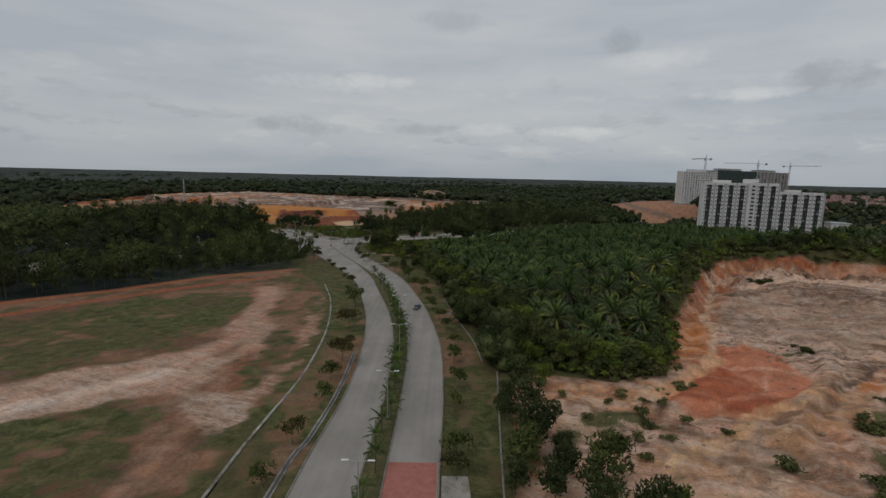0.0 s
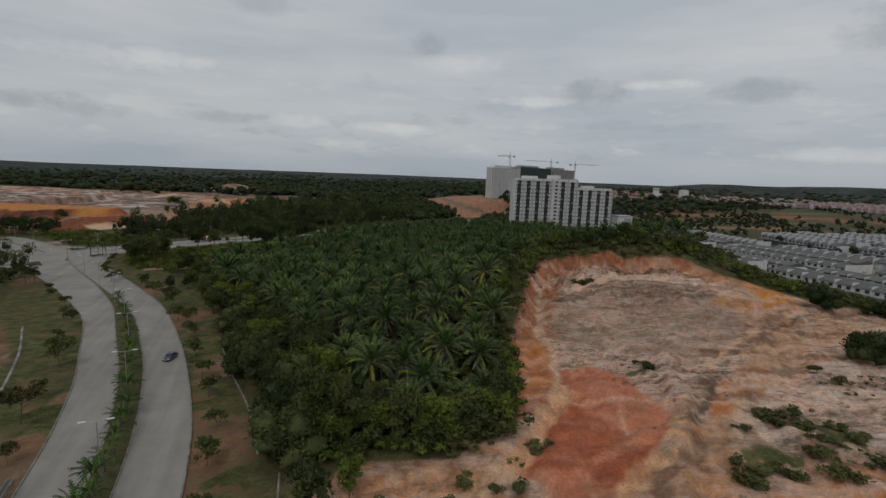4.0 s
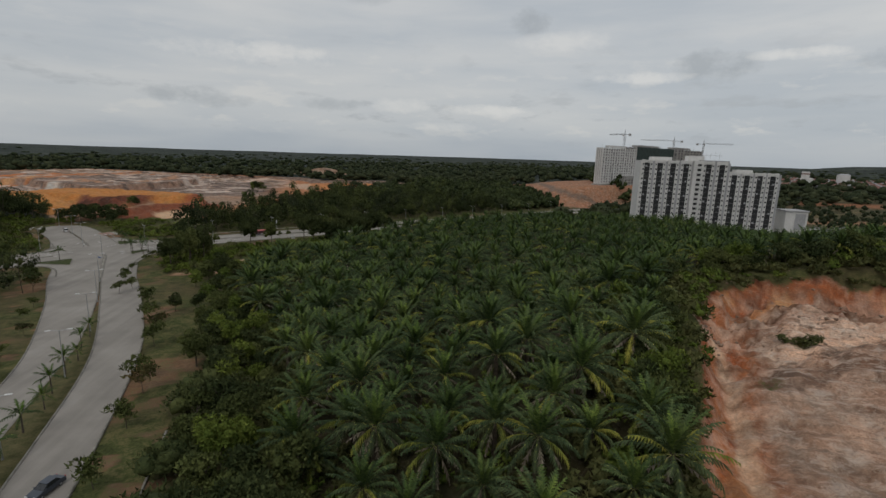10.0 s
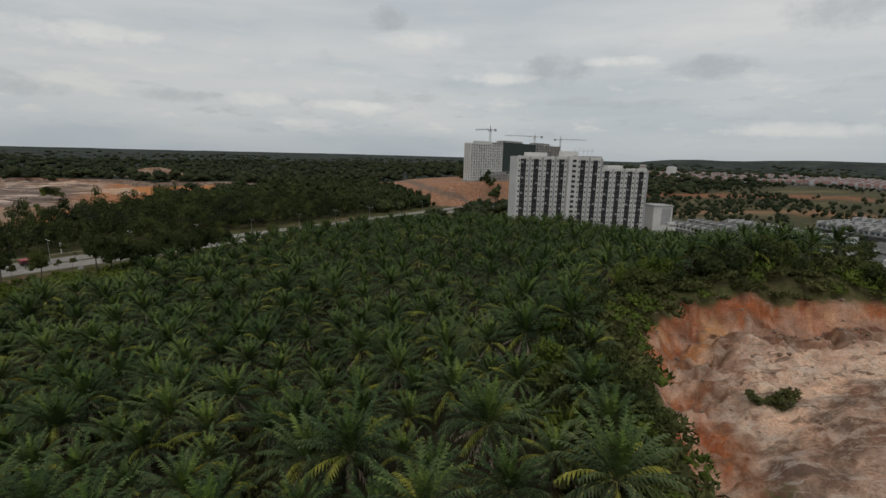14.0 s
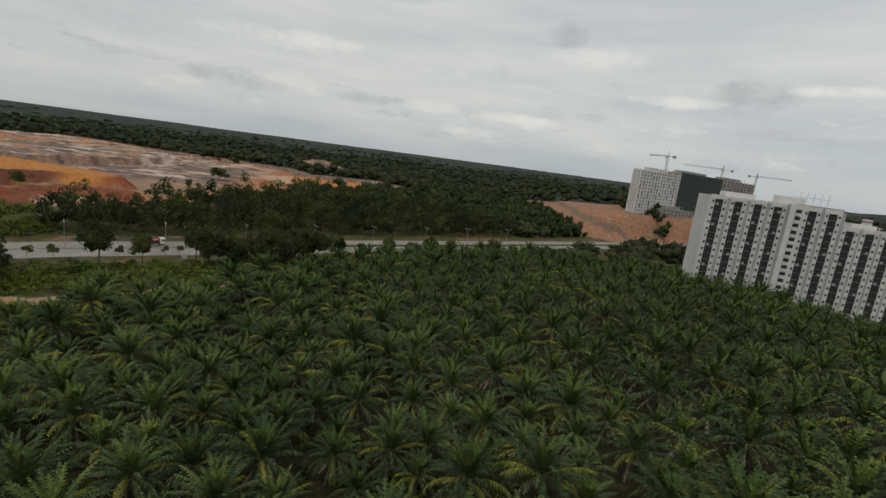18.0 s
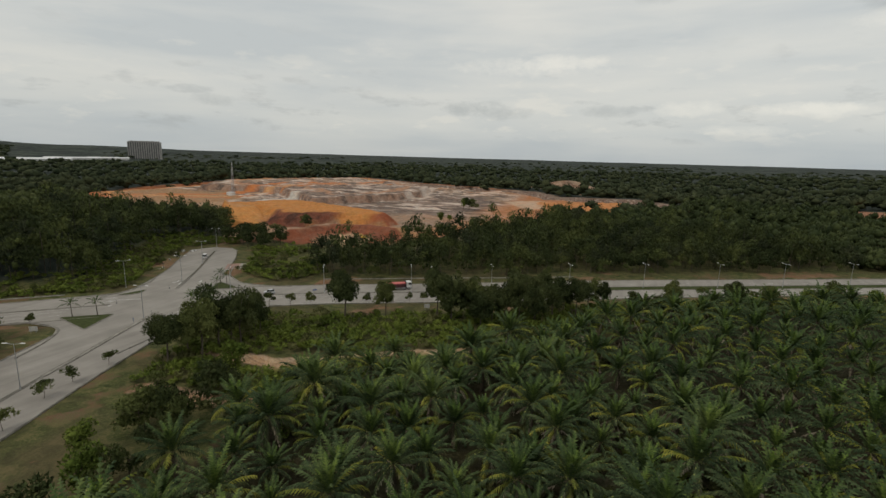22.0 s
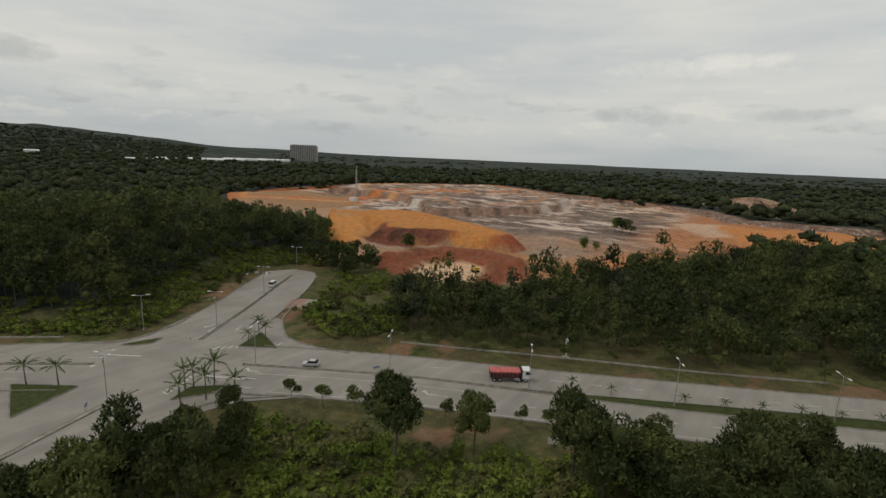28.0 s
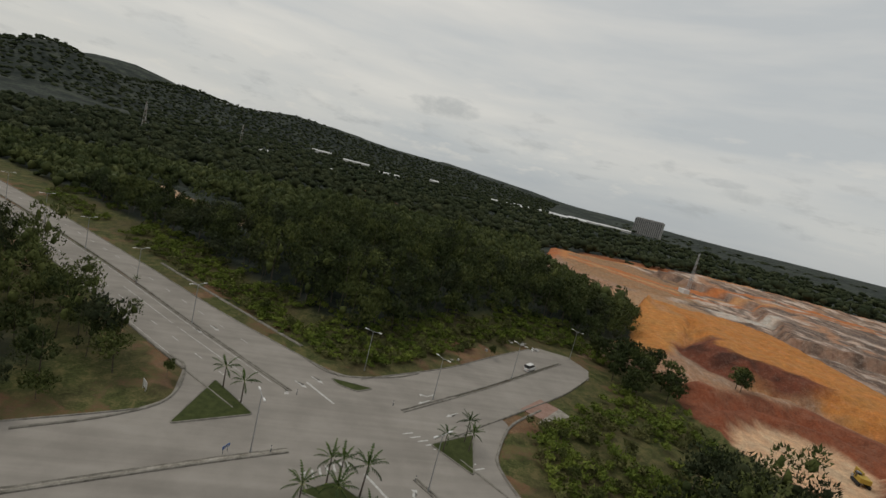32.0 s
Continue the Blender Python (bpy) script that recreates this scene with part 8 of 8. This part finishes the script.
def car(name, x, y, turn, body, label, kind="hatch"):
    """A car along its own y axis: lower body, cabin, glass, lamps, wheels."""
    L, W, H = {"hatch": (3.8, 1.68, 1.5), "saloon": (4.4, 1.72, 1.45), "van": (4.7, 1.75, 1.95)}[kind]
    z = float(road_height(y)) * (x > -300) + 0.04
    top = thing(name, x, y, z, label, "van" if kind == "van" else "car", turn=turn)
    sideline = {"hatch": [(-L / 2, 0.3), (-L / 2, 0.85), (-L / 2 + 0.25, 0.98), (0.75, 0.95), (L / 2 - 0.1, 0.78), (L / 2, 0.6), (L / 2, 0.3)],
                "saloon": [(-L / 2, 0.3), (-L / 2, 0.9), (-L / 2 + 0.9, 0.98), (0.85, 0.95), (L / 2 - 0.1, 0.76), (L / 2, 0.6), (L / 2, 0.3)],
                "van": [(-L / 2, 0.3), (-L / 2, 1.1), (-L / 2 + 0.1, 1.15), (1.3, 1.1), (L / 2 - 0.15, 0.9), (L / 2, 0.65), (L / 2, 0.3)]}[kind]
    cabin = {"hatch": [(-L / 2 + 0.2, 0.95), (-L / 2 + 0.4, H - 0.1), (-1.0, H), (0.1, H - 0.03), (0.9, 0.93)],
             "saloon": [(-1.55, 0.95), (-0.95, H - 0.05), (-0.5, H), (0.2, H - 0.03), (1.05, 0.93)],
             "van": [(-L / 2 + 0.05, 1.1), (-L / 2 + 0.15, H - 0.08), (-1.5, H), (0.9, H - 0.05), (1.6, 1.05)]}[kind]

    def hull(prof, w0, w1):
        bm = bmesh.new()
        rows = []
        for s in (-1, 1):
            rows.append([bm.verts.new((s * (w0 if zz < 1.12 * prof[0][1] + 0.02 else w1) / 2, yy, zz)) for yy, zz in prof])
        n = len(prof)
        bm.faces.new(rows[0])
        bm.faces.new(rows[1][::-1])
        for i in range(n):
            j = (i + 1) % n
            bm.faces.new((rows[0][i], rows[1][i], rows[1][j], rows[0][j]))
        bmesh.ops.recalc_face_normals(bm, faces=bm.faces)
        bmesh.ops.bevel(bm, geom=list(bm.edges), offset=0.05, segments=2, affect="EDGES")
        return bm

    part("body", hull(sideline, W, W), body, top)
    part("cabin", hull(cabin, W - 0.08, W - 0.34), CARGLASS, top, "dark glazed cabin")
    part("roof", box(W - 0.42, L * 0.36 if kind != "van" else L * 0.62, 0.06, 0, -0.45, H - 0.03, 0, 0.02), body, top)
    for s in (-1, 1):
        part("headlight", box(0.34, 0.1, 0.16, s * (W / 2 - 0.26), L / 2 - 0.03, 0.62), CLEAR, top)
        part("tail_light", box(0.26, 0.08, 0.2, s * (W / 2 - 0.2), -L / 2 - 0.01, 0.72), TAIL, top)
        part("mirror", box(0.16, 0.1, 0.12, s * (W / 2 + 0.08), 0.75, 0.95), body, top)
    part("bumper", box(W - 0.1, 0.12, 0.2, 0, L / 2, 0.32, 0, 0.03), RUBBER, top)
    part("plate", box(0.5, 0.03, 0.12, 0, L / 2 + 0.07, 0.4), PAINT, top)
    wheels(top, [(s * (W / 2 - 0.1), q) for s in (-1, 1) for q in (-L * 0.31, L * 0.31)], 0.3, 0.2)
    return top


SILVER = paint("silver_car_paint", (0.46, 0.47, 0.49))
DARKCAR = paint("dark_blue_grey_car_paint", (0.055, 0.065, 0.085))
WHITECAR = paint("white_car_paint", (0.72, 0.72, 0.72))
car("hatchback", -63.0, 362.4, 128, SILVER, "silver hatchback driving on the road")
car("saloon_car", -9.4, 166.6, 163, DARKCAR, "dark blue-grey saloon car on the curving road", "saloon")
car("van", -129.2, 394.8, 38, WHITECAR, "white van parked on the dead-end road", "van")


def dump_truck(x, y, turn):
    top = thing("dump_truck", x, y, 0.04, "long dump truck with white cab and red tarpaulin", "truck", turn=turn)
    part("chassis", box(0.9, 9.0, 0.3, 0, 0, 0.75), RUBBER, top)
    cab = part("cab", box(2.4, 1.9, 2.3, 0, 3.75, 0.75, 0, 0.12), WHITECAR, top, "white truck cab")
    part("windscreen", box(2.1, 0.08, 0.9, 0, 4.72, 1.85), CARGLASS, cab)
    for s in (-1, 1):
        part("side_window", box(0.06, 0.9, 0.75, s * 1.2, 3.95, 1.9), CARGLASS, cab)
        part("headlight", box(0.4, 0.08, 0.22, s * 0.85, 4.72, 0.95), CLEAR, cab)
        part("mirror", box(0.12, 0.16, 0.6, s * 1.4, 4.5, 2.0), RUBBER, cab)
    part("grille", box(1.5, 0.08, 0.6, 0, 4.72, 1.15), RUBBER, cab)
    bm = bmesh.new()
    box_into(bm, 2.45, 6.8, 1.5, 0, -1.15, 1.05)
    body = part("tipper_body", bm, paint("dark_maroon_tipper_paint", (0.10, 0.035, 0.04), 0.6), top, "dark maroon tipper body")
    rib = box_mesh("rib", 0.08, 0.14, 1.4, RUBBER)
    for i in range(8):
        for s in (-1, 1):
            shared("rib", rib, body, pose(s * 1.26, -4.3 + i * 0.9, 1.1))
    bm = bmesh.new()
    rows = []
    for i in range(9):
        yy = -4.6 + i * 0.865
        hump = 0.12 + 0.06 * math.sin(i * 1.7)
        rows.append([bm.verts.new(p) for p in ((-1.3, yy, 2.25), (-1.28, yy, 2.6), (-0.6, yy, 2.62 + hump), (0.6, yy, 2.62 + hump * 1.2), (1.28, yy, 2.6), (1.3, yy, 2.25))])
    for a, b in zip(rows, rows[1:]):
        for i in range(5):
            bm.faces.new((a[i], a[i + 1], b[i + 1], b[i]))
    bm.faces.new(rows[0])
    bm.faces.new(rows[-1])
    bmesh.ops.recalc_face_normals(bm, faces=bm.faces)
    part("tarpaulin", bm, REDTARP, top, "faded red tarpaulin cover")
    part("headboard", box(2.5, 0.25, 2.2, 0, 2.45, 1.0), RUBBER, top)
    part("tank", box(0.5, 1.3, 0.6, 1.0, 1.6, 0.45, 0, 0.1), METAL, top)
    wheels(top, [(s * 1.02, q) for s in (-1, 1) for q in (3.6, 2.1, -2.3, -3.6)], 0.5, 0.34)
    for s in (-1, 1):
        part("tail_light", box(0.3, 0.06, 0.16, s * 0.95, -4.6, 0.95), TAIL, top)


dump_truck(-24.4, 388.6, -50.5)
for x, y in ((-224.0, 211.5), (-219.8, 216.6), (-213.6, 223.2)):
    t = thing("motorcycle", x, y, 0.04, "small dark motorcycle on the road", "motorcycle", "motorcycles on the road", turn=-42)
    part("frame", box(0.25, 1.1, 0.45, 0, 0, 0.4, 0, 0.08), DARKCAR, t)
    part("seat", box(0.28, 0.65, 0.12, 0, -0.25, 0.85, 0, 0.04), RUBBER, t)
    part("handlebar", box(0.7, 0.06, 0.06, 0, 0.45, 1.0), METAL, t)
    wheels(t, [(0, -0.62), (0, 0.62)], 0.29, 0.1)


def signboard(name, x, y, turn, w, h, lift, face, label, bars=()):
    z = land1(x, y)
    top = thing(name, x, y, z, label, "sign", turn=turn)
    for s in (-1, 1):
        part("post", box(0.09, 0.09, lift + h, s * w * 0.32, 0.05, 0), METAL, top)
    b = part("board", box(w, 0.06, h, 0, 0, lift, 0, 0.01), face, top)
    for bx, bz, bw, bh in bars:
        part("bar", box(bw, 0.012, bh, bx, -0.036, lift + bz), DARK_AND_SHADE if face is not BLUE else PAINT, b)
    return top


signboard("notice_board", -93.0, 305.0, 215, 2.0, 1.3, 0.5, WHITEWALL, "white notice board with dark print on the grass", [(0, 0.95, 1.5, 0.14), (-0.1, 0.65, 1.2, 0.1), (0, 0.4, 1.4, 0.1)])
signboard("direction_sign", -77.4, 322.0, 150, 1.6, 0.5, 1.0, BLUE, "small blue direction sign on the median", [(0, 0.18, 1.1, 0.12)])
signboard("direction_sign", -49.8, 371.0, 60, 1.5, 0.45, 0.9, BLUE, "small blue direction sign on the median", [(0, 0.16, 1.0, 0.12)])
signboard("notice_board", -5.0, 370.8, 205, 1.8, 1.3, 0.7, WHITEWALL, "pale blue and white notice board beside the road", [(0, 0.8, 1.3, 0.2), (0, 0.4, 1.3, 0.1)])
tp = thing("sign_pylon", -20.2, 410.4, land1(-20.2, 410.4), "tall slim white sign pylon on the verge", "sign", turn=25)
part("pylon", box(0.4, 0.25, 5.2, 0, 0, 0, 0, 0.06), WHITEWALL, tp)
part("footing", box(1.8, 1.2, 0.4, 0, 0, -0.1, 0, 0.05), CONCRETE, tp)
part("panel", box(0.8, 0.05, 1.6, 0, -0.22, 3.4), GREYWALL, tp)
bollard_spots = [(-78.4, 328.6), (-98.0, 350.6), (-74.2, 351.9), (-97.6, 330.9)]
for x, y in bollard_spots:
    b = thing("marker_post", x, y, 0.18, "slim striped marker post on the median's end", "marker post", "marker posts")
    part("post", cone_into(bmesh.new(), 0.07, 0.07, 1.2, 0, 0, 0, 8), DARKCAR, b)
    part("band", cone_into(bmesh.new(), 0.075, 0.075, 0.25, 0, 0, 0.75, 8), WHITEWALL, b, "white reflective band")
ring_ = thing("concrete_ring", 1.8, 161.0, land1(1.8, 161.0), "pale concrete ring lying in the grass", "concrete ring")
bm = bmesh.new()
for i in range(14):
    a = 2 * math.pi * i / 14
    box_into(bm, 0.42, 0.22, 0.3, math.cos(a) * 0.75, math.sin(a) * 0.75, 0, math.degrees(a) + 90)
part("ring", bm, CONCRETE, ring_)
for x, y, n in ((-147.6, 404.0, 9), (-150.6, 401.2, 7), (-152.0, 396.0, 4), (-139.0, 385.0, 3), (-127.6, 371.5, 3)):
    pile = thing("rubbish_heap", x, y, land1(x, y), "heap of pale dumped rubbish beside the road", "rubbish", "rubbish heaps")
    for i in range(n):
        part("piece", box(rs.uniform(0.3, 1.3), rs.uniform(0.3, 0.9), rs.uniform(0.2, 0.7), rs.uniform(-1.6, 1.6), rs.uniform(-1.2, 1.2), 0, rs.uniform(0, 180), 0.05), (WHITEWALL, CONCRETE, GREYWALL)[i % 3], pile)
ex = thing("excavator", -83.5, 460.8, land1(-83.5, 460.8), "small yellow excavator working in the quarry", "excavator", turn=60)
YEL = paint("yellow_machine_paint", (0.45, 0.30, 0.05), 0.6)
for s in (-1, 1):
    part("track", box(0.6, 3.6, 0.8, s * 1.1, 0, 0, 0, 0.15), RUBBER, ex)
part("house", box(2.4, 2.8, 1.2, 0, -0.3, 0.9, 0, 0.1), YEL, ex)
part("cab", box(1.0, 1.3, 1.4, -0.7, 0.7, 1.2, 0, 0.08), CARGLASS, ex)
bm = bmesh.new()
box_into(bm, 0.4, 3.2, 0.5, 0.3, 2.3, 2.2)
box_into(bm, 0.35, 0.5, 2.0, 0.3, 3.8, 0.6)
part("boom", bm, YEL, ex)
part("bucket", box(0.9, 0.8, 0.7, 0.3, 3.7, 0.05, 0, 0.05), METAL, ex)
